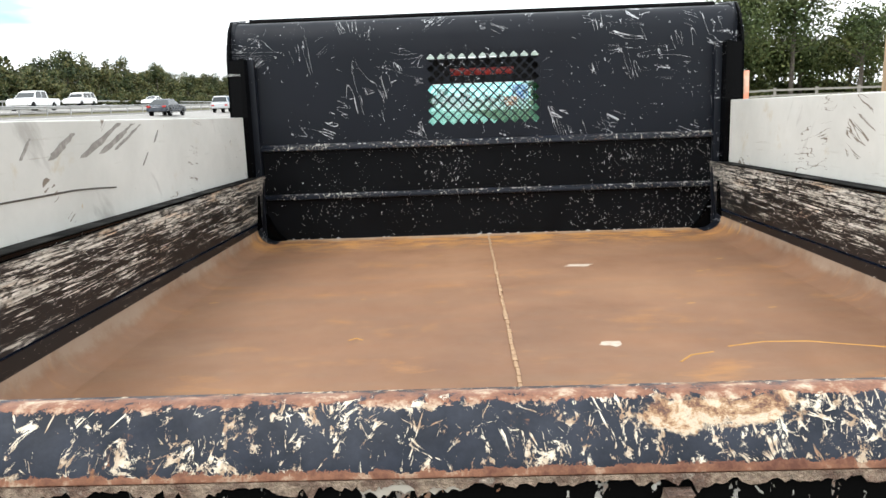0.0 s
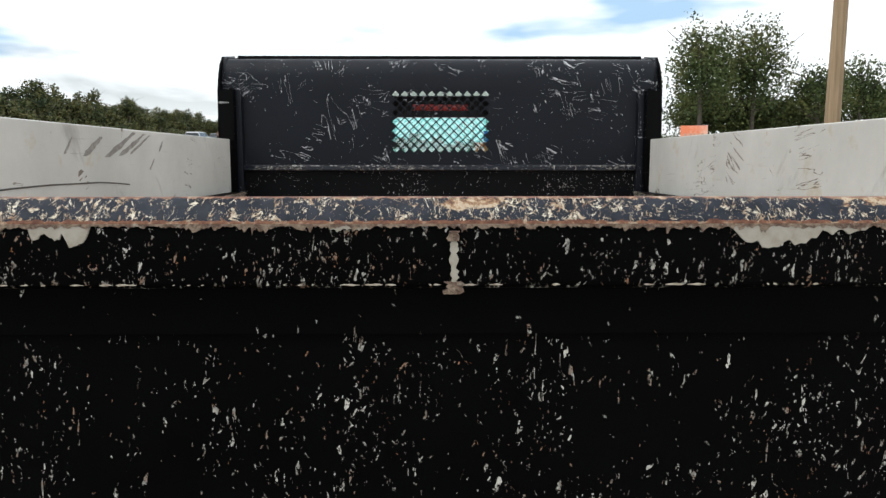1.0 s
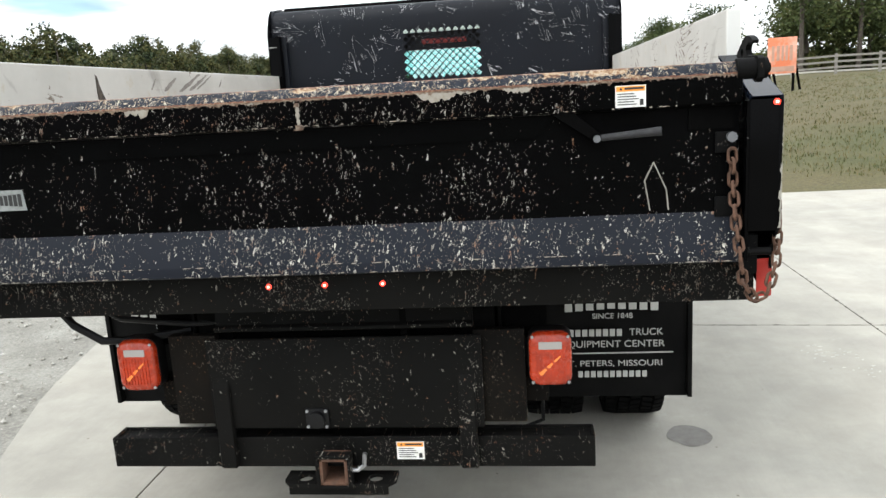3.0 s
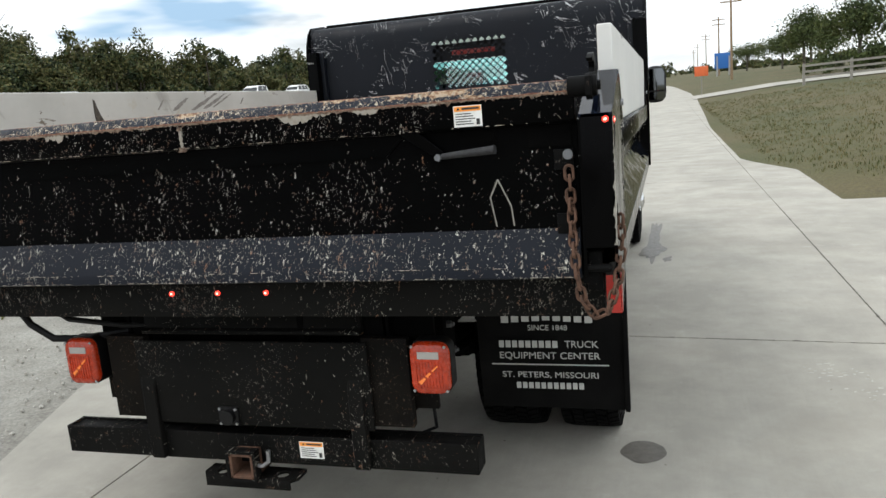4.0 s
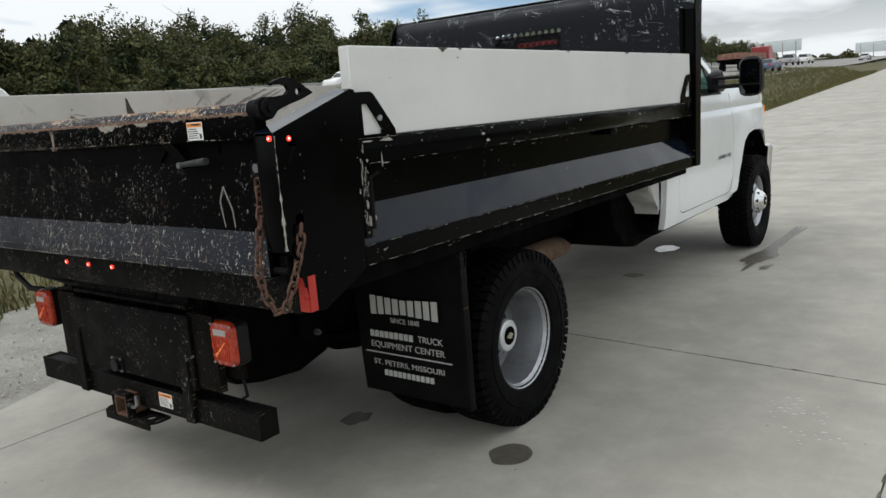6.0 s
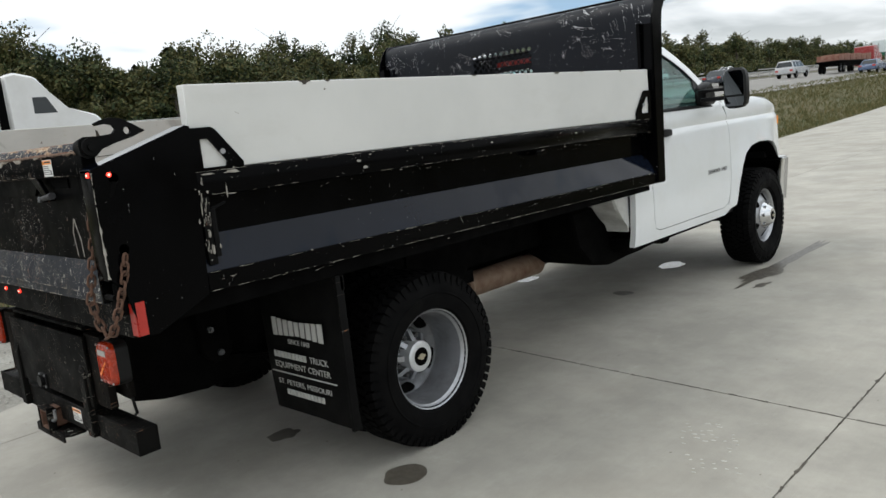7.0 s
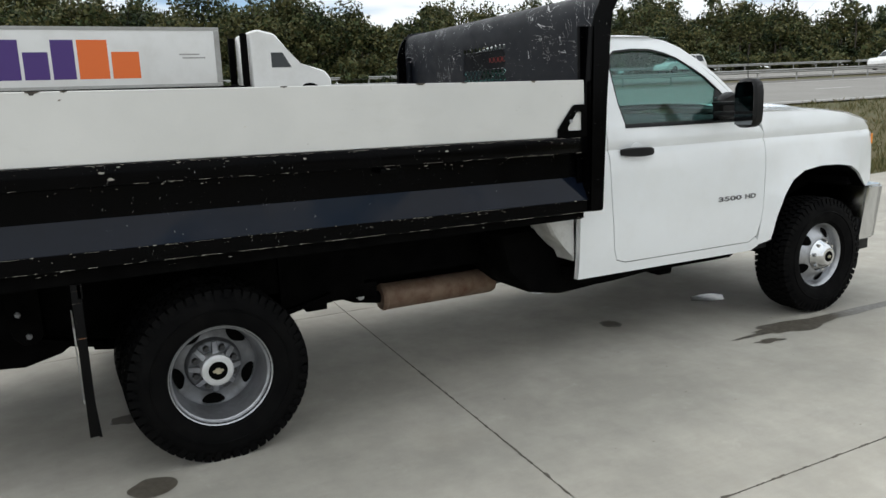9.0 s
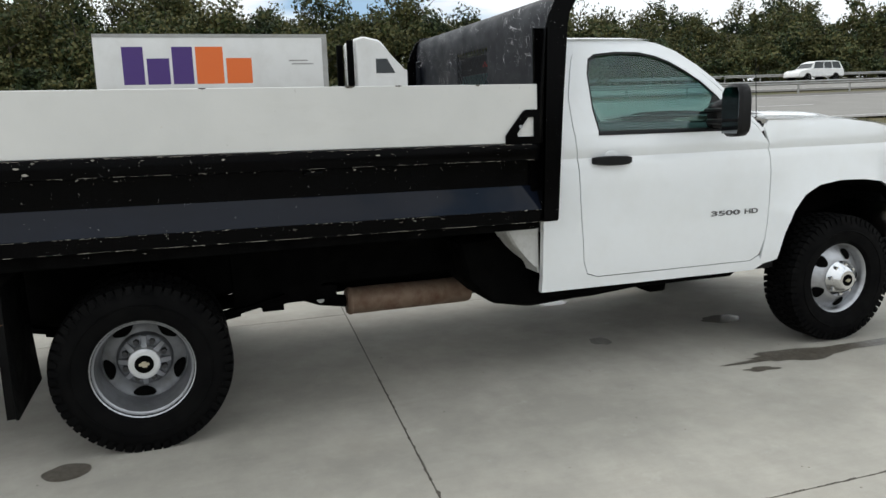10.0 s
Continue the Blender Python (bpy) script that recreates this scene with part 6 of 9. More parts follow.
rod(bm, (-0.80, 4.112, 0.40), (0.80, 4.112, 0.40), 0.055, 12)
lathe(bm, [(0.05, -0.19), (0.14, -0.12), (0.17, 0.0), (0.14, 0.12), (0.05, 0.17)], (-0.28, 4.112, 0.40), "y", 18)
done()
bm, done = P("transmission", M["under_black"], "dark transmission and transfer case, added to block light under the cab")
prism(bm, [(2.30, 0.56), (2.34, 0.36), (2.62, 0.31), (2.98, 0.31), (3.10, 0.36), (4.35, 0.34), (4.45, 0.56)], "x", -0.30, 0.28, 0.02)
done()
bm, done = P("cross_member", M["under_black"], "dark cross member, added to block light under the cab")
prism(bm, [(2.92, 0.52), (2.94, 0.36), (3.06, 0.36), (3.08, 0.52)], "x", -0.72, 0.70, 0.01)
done()
bm, done = P("rock_rail", M["under_black"], "")
prism(bm, [(2.10, 0.50), (2.14, 0.455), (3.40, 0.455), (3.5, 0.52), (3.5, 0.56), (2.10, 0.56)], "x", 0.74, 0.88, 0.004)
done()
bm, done = P("rock_rail", M["under_black"], "")
prism(bm, [(2.10, 0.50), (2.14, 0.455), (3.40, 0.455), (3.5, 0.52), (3.5, 0.56), (2.10, 0.56)], "x", -0.88, -0.74, 0.004)
done()
bm, done = P("hoist", M["under_black"], "hydraulic hoist under the bed")
rod(bm, (0, -0.3, 0.80), (0, 1.2, 0.62), 0.07, 14)
box(bm, -0.36, 0.36, 0.6, 1.9, 0.66, 0.86, 0.02)
done()

# added sheet that darkens the slits between apron and hitch plate
bm, done = P("cross_plate", M["under_black"], "dark sheet added behind the hitch plate to shade its gaps")
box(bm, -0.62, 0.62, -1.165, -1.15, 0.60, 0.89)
done()
# hitch plate, uprights, bumper
bm, done = P("hitch_plate", M["hitch_paint"], "scuffed black hitch mounting plate")
box(bm, -0.427, 0.424, -1.253, -1.241, 0.470, 0.760, 0.003)
hitch = done()
bm, done = P("cross_channel", M["hitch_paint"], "dusty black cross channel above the hitch plate", hitch)
prism(bm, [(-1.212, 0.776), (-1.238, 0.780), (-1.238, 0.792), (-1.218, 0.796), (-1.210, 0.884), (-1.200, 0.884), (-1.200, 0.776)], "x", -0.40, 0.40, 0.002)
done()
for s in (1, -1):
    bm, done = P("upright_plate", M["hitch_paint"], "rust-edged upright plate", hitch)
    a, b = s * 0.382 - 0.008 - 0.0265, s * 0.382 - 0.008 + 0.0265
    prism(bm, [(-1.264, 0.600), (-1.2535, 0.640), (-1.240, 0.640), (-1.240, 0.338), (-1.266, 0.338)], "x", a, b, 0.004)
    done()
    bm, done = P("frame_end", M["frame_rust"], "brown-stained frame end", hitch)
    box(bm, min(s * 0.400, s * 0.552), max(s * 0.400, s * 0.552), -1.236, -1.204, 0.478, 0.770, 0.003)
    for bx, bz in ((0.500, 0.505), (0.528, 0.505), (0.500, 0.535), (0.528, 0.535)):
        rod(bm, (s * bx, -1.2375, bz), (s * bx, -1.230, bz), 0.006, 8)
    box(bm, min(s * 0.46, s * 0.62), max(s * 0.46, s * 0.62), -1.18, -1.16, 0.52, 0.60, 0.003)
    done()
bm, done = P("bumper_tube", M["hitch_paint"], "scuffed square-tube step bumper", hitch)
prism(bm, [(-1.240, 0.332), (-1.155, 0.332), (-1.155, 0.432), (-1.163, 0.432), (-1.163, 0.340), (-1.232, 0.340), (-1.232, 0.432), (-1.240, 0.432)], "x", -0.786, 0.752, 0.002)
tube = done()
bm, done = P("step_plate", M["hitch_paint"], "", tube)
box(bm, -0.778, 0.744, -1.2318, -1.1632, 0.416, 0.424, 0.001)
done()
for x in (-0.786, 0.745):
    bm, done = P("end_plate", M["hitch_paint"], "", tube)
    box(bm, x, x + 0.007, -1.2318, -1.1632, 0.3402, 0.430)
    done()
bm, done = P("receiver", M["rusty"], "rusty square hitch receiver tube", hitch)
for x0, x1, z0, z1 in ((-0.088, -0.078, 0.300, 0.388), (-0.010, 0.0, 0.300, 0.388), (-0.088, 0.0, 0.378, 0.388), (-0.088, 0.0, 0.300, 0.310)):
    box(bm, x0, x1, -1.300, -1.10, z0, z1, 0.002)
done()
bm, done = P("receiver_collar", M["hitch_paint"], "", hitch)
for x0, x1, z0, z1 in ((-0.100, -0.088, 0.292, 0.398), (0.0, 0.012, 0.292, 0.398), (-0.100, 0.012, 0.388, 0.400), (-0.100, 0.012, 0.288, 0.300)):
    box(bm, x0, x1, -1.304, -1.270, z0, z1, 0.003)
done()
bm, done = P("chain_plate", M["hitch_paint"], "safety-chain plate with oval holes", hitch)
holed(bm, [(-0.195, -1.285), (0.12, -1.285), (0.14, -1.26), (0.14, -1.20), (-0.215, -1.20), (-0.215, -1.26)], [circle(-0.15, -1.245, 0.024, 12), circle(0.075, -1.245, 0.024, 12)], "z", 0.286, 0.298)
box(bm, -0.195, 0.12, -1.289, -1.281, 0.262, 0.299, 0.002)
done()
bm, done = P("hitch_pin", M["steel_rim"], "bent hitch pin", hitch)
pipe(bm, [(0.008, -1.285, 0.345), (0.03, -1.285, 0.345), (0.05, -1.285, 0.36), (0.055, -1.285, 0.40)], 0.007, 8)
done()
bm, done = P("trailer_plug", M["black_plastic"], "black trailer socket with a cap", hitch)
box(bm, -0.128, -0.055, -1.261, -1.252, 0.472, 0.535, 0.003)
rod(bm, (-0.091, -1.260, 0.503), (-0.091, -1.278, 0.503), 0.026, 14)
done()
for x, z in ((-0.121, 0.529), (-0.062, 0.529), (-0.121, 0.478), (-0.062, 0.478)):
    bm, done = P("bolt", M["steel_rim"], "", hitch)
    rod(bm, (x, -1.260, z), (x, -1.266, z), 0.005, 6)
    done()
flat_label(hitch, "warning_label", 0.146, 0.232, 0.358, 0.416, -1.2402, "white hitch warning label with an orange head")


def tail_light(s):
    cx, cz = (0.626 if s > 0 else -0.655), 0.682
    w, h = 0.062, 0.082
    pts = []
    for ax, az, t0 in ((w, h, 0), (-w, h, 1), (-w, -h, 2), (w, -h, 3)):
        r = 0.032
        for k in range(7):
            a = (t0 + k / 6) * math.pi / 2
            pts.append((cx + ax - math.copysign(r, ax) + r * math.cos(a), cz + az - math.copysign(r, az) + r * math.sin(a)))
    bm, done = P("tail_light", M["black_plastic"], "red-orange tail lamp with a clear reverse window")
    prism(bm, [(cx + (p[0] - cx) * 1.04, cz + (p[1] - cz) * 1.03) for p in pts], "y", -1.238, -1.19)
    lamp = done()
    bm, done = P("lens", M["red_lens"], "red-orange moulded lens", lamp, 50.0)
    rows = [[bm.verts.new((cx + (p[0] - cx) * k, y, cz + (p[1] - cz) * k)) for p in pts] for k, y in ((1.0, -1.236), (1.0, -1.248), (0.965, -1.256), (0.88, -1.2615), (0.60, -1.2645), (0.25, -1.2655))]
    for p, q in zip(rows, rows[1:]):
        for k in range(len(pts)):
            bm.faces.new((p[k], p[(k + 1) % len(pts)], q[(k + 1) % len(pts)], q[k]))
    bm.faces.new(rows[-1])
    done()
    bm, done = P("reverse_window", M["clear_lens"], "clear reverse-light window", lamp)
    box(bm, cx - 0.034, cx + 0.034, -1.2665, -1.2600, cz + 0.033, cz + 0.056, 0.002)
    done()
    for k in range(9):                       # fine upright ribs moulded in the lens
        bm, done = P("lens_rib", M["red_lens"], "", lamp)
        x = cx - 0.040 + 0.010 * k
        box(bm, x - 0.0016, x + 0.0016, -1.2668, -1.2625, cz - 0.058, cz + 0.026, 0.0007)
        done()
    # slanting highlight on the lens, built as three bright orange strips
    for k, (a, b) in enumerate(((0.05, 0.33), (0.40, 0.62), (0.70, 0.98))):
        bm, done = P("reflex_ridge", M["orange_glint"], "orange strip put in for the glint on the lens", lamp)
        x0, z0, x1, z1 = cx - 0.034, cz - 0.046, cx + 0.030, cz + 0.014
        wide = 0.0045 - 0.001 * k
        prism(bm, [(x0 + (x1 - x0) * a - wide, z0 + (z1 - z0) * a + wide), (x0 + (x1 - x0) * a + wide, z0 + (z1 - z0) * a - wide), (x0 + (x1 - x0) * b + wide * 0.6, z0 + (z1 - z0) * b - wide * 0.6), (x0 + (x1 - x0) * b - wide * 0.6, z0 + (z1 - z0) * b + wide * 0.6)], "y", -1.2685, -1.2625)
        done()
    for dx in (-1, 1):
        for dz in (-1, 1):
            bm, done = P("screw", M["steel_rim"], "", lamp)
            rod(bm, (cx + dx * (w - 0.010), -1.258, cz + dz * (h - 0.012)), (cx + dx * (w - 0.010), -1.261, cz + dz * (h - 0.012)), 0.005, 6)
            done()
    bm, done = P("lamp_bracket", M["frame_paint"], "", lamp)
    a, b = sorted((s * 0.50, cx))
    box(bm, a, b, -1.19, -1.178, 0.64, 0.73, 0.002)
    done()


M["orange_glint"] = shader("orange_glint", (0.85, 0.22, 0.05), 0.25)
tail_light(1)
tail_light(-1)
for pts, r in (([(-0.90, -1.25, 0.885), (-0.84, -1.26, 0.82), (-0.76, -1.25, 0.765), (-0.68, -1.20, 0.75), (-0.5, -1.17, 0.77)], 0.013),
               ([(-0.82, -1.22, 0.89), (-0.70, -1.23, 0.83), (-0.5, -1.20, 0.80), (-0.3, -1.18, 0.80)], 0.010),
               ([(0.60, -1.18, 0.60), (0.60, -1.16, 0.45), (0.50, -1.14, 0.40)], 0.006)):
    bm, done = P("cable_loom", M["black_plastic"], "black ribbed cable loom")
    pipe(bm, pts, r, 8)
    done()


def mud_flap(s):
    bm, done = P("mud_flap", M["flap_rubber"], "black rubber mud flap with white lettering")
    a, b = (0.595, 1.168)
    rows = []
    n = 8
    for i in range(n + 1):
        z = 0.90 - 0.645 * i / n
        y = -0.545 - 0.012 * math.sin(i / n * 2.4) + 0.004 * i
        rows.append((y, z))
    outline = rows + [(y + 0.011, z) for y, z in rows[::-1]]
    prism(bm, outline, "x", *sorted((s * a, s * b)))
    flap = done()
    bm, done = P("flap_hanger", M["frame_paint"], "steel flap hanger", flap)
    box(bm, *sorted((s * 0.58, s * 1.172)), -0.535, -0.515, 0.84, 0.90, 0.002)
    box(bm, *sorted((s * 1.155, s * 1.172)), -0.556, -0.52, 0.262, 0.90, 0.001)
    done()
    cx = s * 0.875
    y = -0.5615
    # maker's name as plain block bars
    bm = bmesh.new()
    for i in range(9):
        x = cx - 0.178 + i * 0.0400
        h = 0.030 + 0.010 * abs(i - 4) / 4
        box(bm, x, x + 0.028, y - 0.001, y + 0.004, 0.655 - h, 0.655 + h)
    part("block_print", bm, M["white_ink"], flap, "white block bars in place of the maker's name", smooth=0)
    letters("SINCE 1848", 0.03, 0.150, M["white_ink"], flap, (cx, y - 0.0006, 0.595), (90, 0, 0), label="small white lettering")
    bm = bmesh.new()
    for i in range(9):
        x = cx - 0.192 + i * 0.0260
        box(bm, x, x + 0.019, y - 0.001, y + 0.003, 0.516, 0.543)
    part("block_print", bm, M["white_ink"], flap, smooth=0)
    letters("TRUCK", 0.038, 0.125, M["white_ink"], flap, (cx + 0.125, y - 0.0005, 0.5295), (90, 0, 0))
    letters("EQUIPMENT CENTER", 0.038, 0.385, M["white_ink"], flap, (cx, y - 0.0001, 0.483), (90, 0, 0))
    bm = bmesh.new()
    box(bm, cx - 0.225, cx + 0.225, y - 0.0005, y + 0.004, 0.4455, 0.4495)
    part("rule_line", bm, M["white_ink"], flap, smooth=0)
    letters("ST. PETERS, MISSOURI", 0.033, 0.370, M["white_ink"], flap, (cx, y + 0.0006, 0.405), (90, 0, 0))
    bm = bmesh.new()
    for i in range(11):
        x = cx - 0.132 + i * 0.0242
        box(bm, x, x + 0.017, y + 0.0002, y + 0.005, 0.350, 0.374)
    part("block_print", bm, M["white_ink"], flap, smooth=0)


mud_flap(1)
mud_flap(-1)


# ---- wheels ----
def tyre_mesh(width):
    bm = bmesh.new()
    w = width / 2
    prof = [(0.222, -w * 0.80), (0.240, -w * 0.96), (0.285, -w * 1.06), (0.330, -w * 1.04), (0.362, -w * 0.97), (0.380, -w * 0.86), (0.383, 0.0), (0.380, w * 0.86), (0.362, w * 0.97), (0.330, w * 1.04), (0.285, w * 1.06), (0.240, w * 0.96), (0.222, w * 0.80)]
    lathe(bm, prof, (0, 0, 0), "x", 56, closed=True)
    # raised ring on the sidewall
    for s in (-1, 1):
        lathe(bm, [(0.300, s * w * 1.052), (0.303, s * (w * 1.06 + 0.003)), (0.307, s * (w * 1.06 + 0.003)), (0.310, s * w * 1.048)], (0, 0, 0), "x", 56, closed=True)
    return finish("tyre", bm, M["rubber"], 30)


def tread_mesh(width):
    bm = bmesh.new()
    w = width / 2
    n = 58
    for row, (x0, x1) in enumerate(((-0.96, -0.62), (-0.56, -0.22), (-0.16, 0.16), (0.22, 0.56), (0.62, 0.96))):
        for i in range(n):
            a = 2 * math.pi * (i + (0.5 if row % 2 else 0.0)) / n
            da = 2 * math.pi / n * (0.36 if row in (0, 4) else 0.34)
            r0, r1 = 0.366, 0.4025
            vs = []
            for r in (r0, r1):
                for x, skew in ((x0 * w, -0.3), (x1 * w, 0.3)):
                    k = 1.0 if abs(x) < 0.9 * w or r == r0 else 0.981
                    for sgn in (-1, 1):
                        t = a + da * (sgn + skew * (1 if row % 2 else -1))
                        vs.append(bm.verts.new((x, r * k * math.cos(t), r * k * math.sin(t))))
            for q in ((4, 5, 7, 6), (0, 1, 5, 4), (2, 6, 7, 3), (0, 4, 6, 2), (1, 3, 7, 5)):
                bm.faces.new([vs[i2] for i2 in q])
    # raised shoulder lugs on the sidewall
    for i in range(n):
        a = 2 * math.pi * i / n
        for s in (-1, 1):
            long = 0.345 if i % 2 else 0.358
            wide = 0.034 if i % 2 else 0.028
            ring = []
            for lift in (-0.004, 0.0024):
                ring.append([bm.verts.new((s * (x + lift), r * math.cos(a + t), r * math.sin(a + t))) for r, t, x in ((long, -wide, w * 1.01), (long, wide, w * 1.01), (0.394, wide * 1.05, w * 0.93), (0.394, -wide * 1.05, w * 0.93))])
            bm.faces.new(ring[1])
            for k in range(4):
                bm.faces.new((ring[0][k], ring[0][(k + 1) % 4], ring[1][(k + 1) % 4], ring[1][k]))
    return finish("tread", bm, M["rubber"], 30)


TYRE, TREAD = tyre_mesh(0.246), tread_mesh(0.246)


def rear_rim_mesh():
    """Deep-dished steel wheel, outer face towards +x."""
    bm = bmesh.new()
    lathe(bm, [(0.225, -0.10), (0.238, -0.095), (0.218, -0.085), (0.205, 0.03), (0.215, 0.085), (0.236, 0.098), (0.240, 0.104), (0.233, 0.109), (0.225, 0.104), (0.2205, 0.090), (0.2110, 0.080), (0.2045, 0.030), (0.1990, -0.010), (0.1965, -0.055), (0.192, -0.070)], (0, 0, 0), "x", 48, closed=True)
    return finish("rim", bm, M["steel_rim"], 35)


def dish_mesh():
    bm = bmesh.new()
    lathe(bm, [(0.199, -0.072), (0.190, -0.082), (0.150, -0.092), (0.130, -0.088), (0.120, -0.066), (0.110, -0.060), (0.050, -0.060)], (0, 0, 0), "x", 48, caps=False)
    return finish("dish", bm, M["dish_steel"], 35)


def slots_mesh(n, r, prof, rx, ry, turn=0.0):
    """Black patches laid on the turned face given by (radius, height) pairs, painting the shade inside its openings."""
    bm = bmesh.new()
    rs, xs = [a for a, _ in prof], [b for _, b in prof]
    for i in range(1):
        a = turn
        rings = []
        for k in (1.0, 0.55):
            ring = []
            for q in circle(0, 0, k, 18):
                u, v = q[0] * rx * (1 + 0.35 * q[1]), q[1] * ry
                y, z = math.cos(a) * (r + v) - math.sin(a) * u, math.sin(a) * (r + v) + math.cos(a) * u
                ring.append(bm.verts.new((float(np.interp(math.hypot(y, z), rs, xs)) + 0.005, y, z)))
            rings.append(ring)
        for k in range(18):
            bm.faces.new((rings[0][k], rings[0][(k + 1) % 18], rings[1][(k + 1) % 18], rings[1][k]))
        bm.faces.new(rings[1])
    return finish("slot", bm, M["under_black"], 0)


def hub_mesh(depth, r):
    bm = bmesh.new()
    lathe(bm, [(r, -0.06), (r, depth * 0.8), (r * 0.94, depth * 0.95), (r * 0.78, depth), (0.001, depth)], (0, 0, 0), "x", 32)
    return finish("hub_cap", bm, M["hub_silver"], 35)


def nut_mesh(r, x, rad, length, mat):
    bm = bmesh.new()
    rod(bm, (x, r, 0), (x + length, r, 0), rad, 6, rad * 0.8)
    return finish("lug_nut", bm, mat, 30)


def spokes_mesh():
    """Short ribs between the lug pockets of the rear wheel."""
    bm = bmesh.new()
    for a in (math.pi / 8,):
        c, s = math.cos(a), math.sin(a)
        pts = [(0.060, -0.013), (0.118, -0.010), (0.118, 0.010), (0.060, 0.013)]
        lo = [bm.verts.new((-0.065, c * p[0] - s * p[1], s * p[0] + c * p[1])) for p in pts]
        hi = [bm.verts.new((-0.006 if p[0] < 0.1 else -0.046, c * p[0] - s * p[1], s * p[0] + c * p[1])) for p in pts]
        bm.faces.new(hi)
        for k in range(4):
            bm.faces.new((lo[k], lo[(k + 1) % 4], hi[(k + 1) % 4], hi[k]))
    return finish("rib", bm, M["steel_rim"], 30)


def front_rim_mesh():
    bm = bmesh.new()
    lathe(bm, [(0.225, -0.10), (0.238, -0.095), (0.215, -0.08), (0.208, 0.05), (0.236, 0.088), (0.240, 0.096), (0.232, 0.100), (0.214, 0.090), (0.203, 0.070), (0.198, 0.045), (0.175, 0.058), (0.140, 0.085), (0.120, 0.094), (0.05, 0.094)], (0, 0, 0), "x", 48)
    return finish("rim", bm, M["steel_rim"], 35)


def badge_mesh(x, k):
    bm = bmesh.new()
    w, h = 0.022 * k, 0.008 * k
    prism(bm, [(-w, -h * 0.8), (-w * 0.4, -h * 0.8), (-w * 0.35, -h * 1.7), (w * 0.55, -h * 1.7), (w * 0.55, -h * 0.8), (w, -h * 0.5), (w, h * 0.8), (w * 0.45, h * 0.8), (w * 0.4, h * 1.6), (-w * 0.5, h * 1.6), (-w * 0.5, h * 0.8), (-w, h * 0.6)], "x", x, x + 0.003)
    return finish("badge", bm, M["gold"], 0)


def disc_mesh(x, r, mat, name):
    bm = bmesh.new()
    rod(bm, (x, 0, 0), (x + 0.002, 0, 0), r, 24)
    return finish(name, bm, mat, 30)


REAR_RIM, FRONT_RIM = rear_rim_mesh(), front_rim_mesh()
SLOTS_R, SLOTS_F = slots_mesh(5, 0.163, ((0.130, -0.088), (0.150, -0.092), (0.190, -0.082), (0.199, -0.072)), 0.050, 0.025, 0.5), slots_mesh(5, 0.160, ((0.120, 0.094), (0.140, 0.085), (0.175, 0.058), (0.198, 0.045)), 0.037, 0.032, 0.5)
HUB_R, DISH_R = hub_mesh(0.024, 0.072), dish_mesh()
NUTS_R = nut_mesh(0.094, -0.060, 0.016, 0.026, M["rim_dark"])
RIBS_R = spokes_mesh()
BADGE_R, BADGE_F = badge_mesh(0.0275, 1.05), badge_mesh(0.1685, 0.8)
DISC_R, DISC_F = disc_mesh(0.0250, 0.043, M["under_black"], "badge_disc"), disc_mesh(0.1655, 0.036, M["under_black"], "badge_disc")
bm = bmesh.new()
lathe(bm, [(0.112, 0.090), (0.112, 0.102), (0.104, 0.112), (0.090, 0.132), (0.070, 0.156), (0.058, 0.165), (0.001, 0.165)], (0, 0, 0), "x", 32)
HUB_F = finish("hub_cap", bm, M["chrome"], 35)
NUTS_F = nut_mesh(0.090, 0.100, 0.017, 0.034, M["chrome"])


def wheel(x, y, s, front, outer=True):
    w = new("wheel", FRONT_RIM if front else REAR_RIM)
    w.parent = truck
    w.matrix_local = pose(x, y, 0.390 + (0.012 if front else 0.0), 0, 0, 0 if s > 0 else 180) @ Matrix.Rotation(radians(37 if front else 20), 4, "X")
    tagged(w, "dusty steel wheel on an all-terrain tyre")

    def sub(name, me, label=""):
        o = new(name, me)
        o.parent = w
        return tagged(o, label)
    sub("tyre", TYRE, "black all-terrain tyre with blocky tread")
    tagged(sub("tread", TREAD), kind="stuff")

    def ring(name, me, n):
        for k in range(n):
            sub(name, me).matrix_local = Matrix.Rotation(2 * math.pi * k / n, 4, "X")
    if outer:
        ring("slot", SLOTS_F if front else SLOTS_R, 5)
        sub("hub_cap", HUB_F if front else HUB_R, "bright chrome hub cover" if front else "silver hub cap")
        sub("badge_disc", DISC_F if front else DISC_R)
        b = sub("badge", BADGE_F if front else BADGE_R, "small gold badge")
        b.matrix_local = Matrix.Rotation(radians(-37 if front else -20), 4, "X")
        ring("lug_nut", NUTS_F if front else NUTS_R, 8)
        if not front:
            ring("rib", RIBS_R, 8)
    if not front:
        sub("dish", DISH_R, "dull grey wheel dish")
    return w


for s in (1, -1):
    wheel(s * 0.990, 0, s, False)
    wheel(s * 0.655, 0, s, False, False)
    wheel(s * 0.930, 4.112, s, True)


# ---- cab ----
ZW = ([0.40, 0.50, 0.60, 0.80, 1.10, 1.25, 1.36, 1.50, 1.70, 1.86, 2.0], [0.945, 0.960, 0.975, 0.987, 0.978, 0.966, 0.950, 0.885, 0.785, 0.70, 0.60])


def cab_w(z):
    return float(np.interp(z, *ZW))


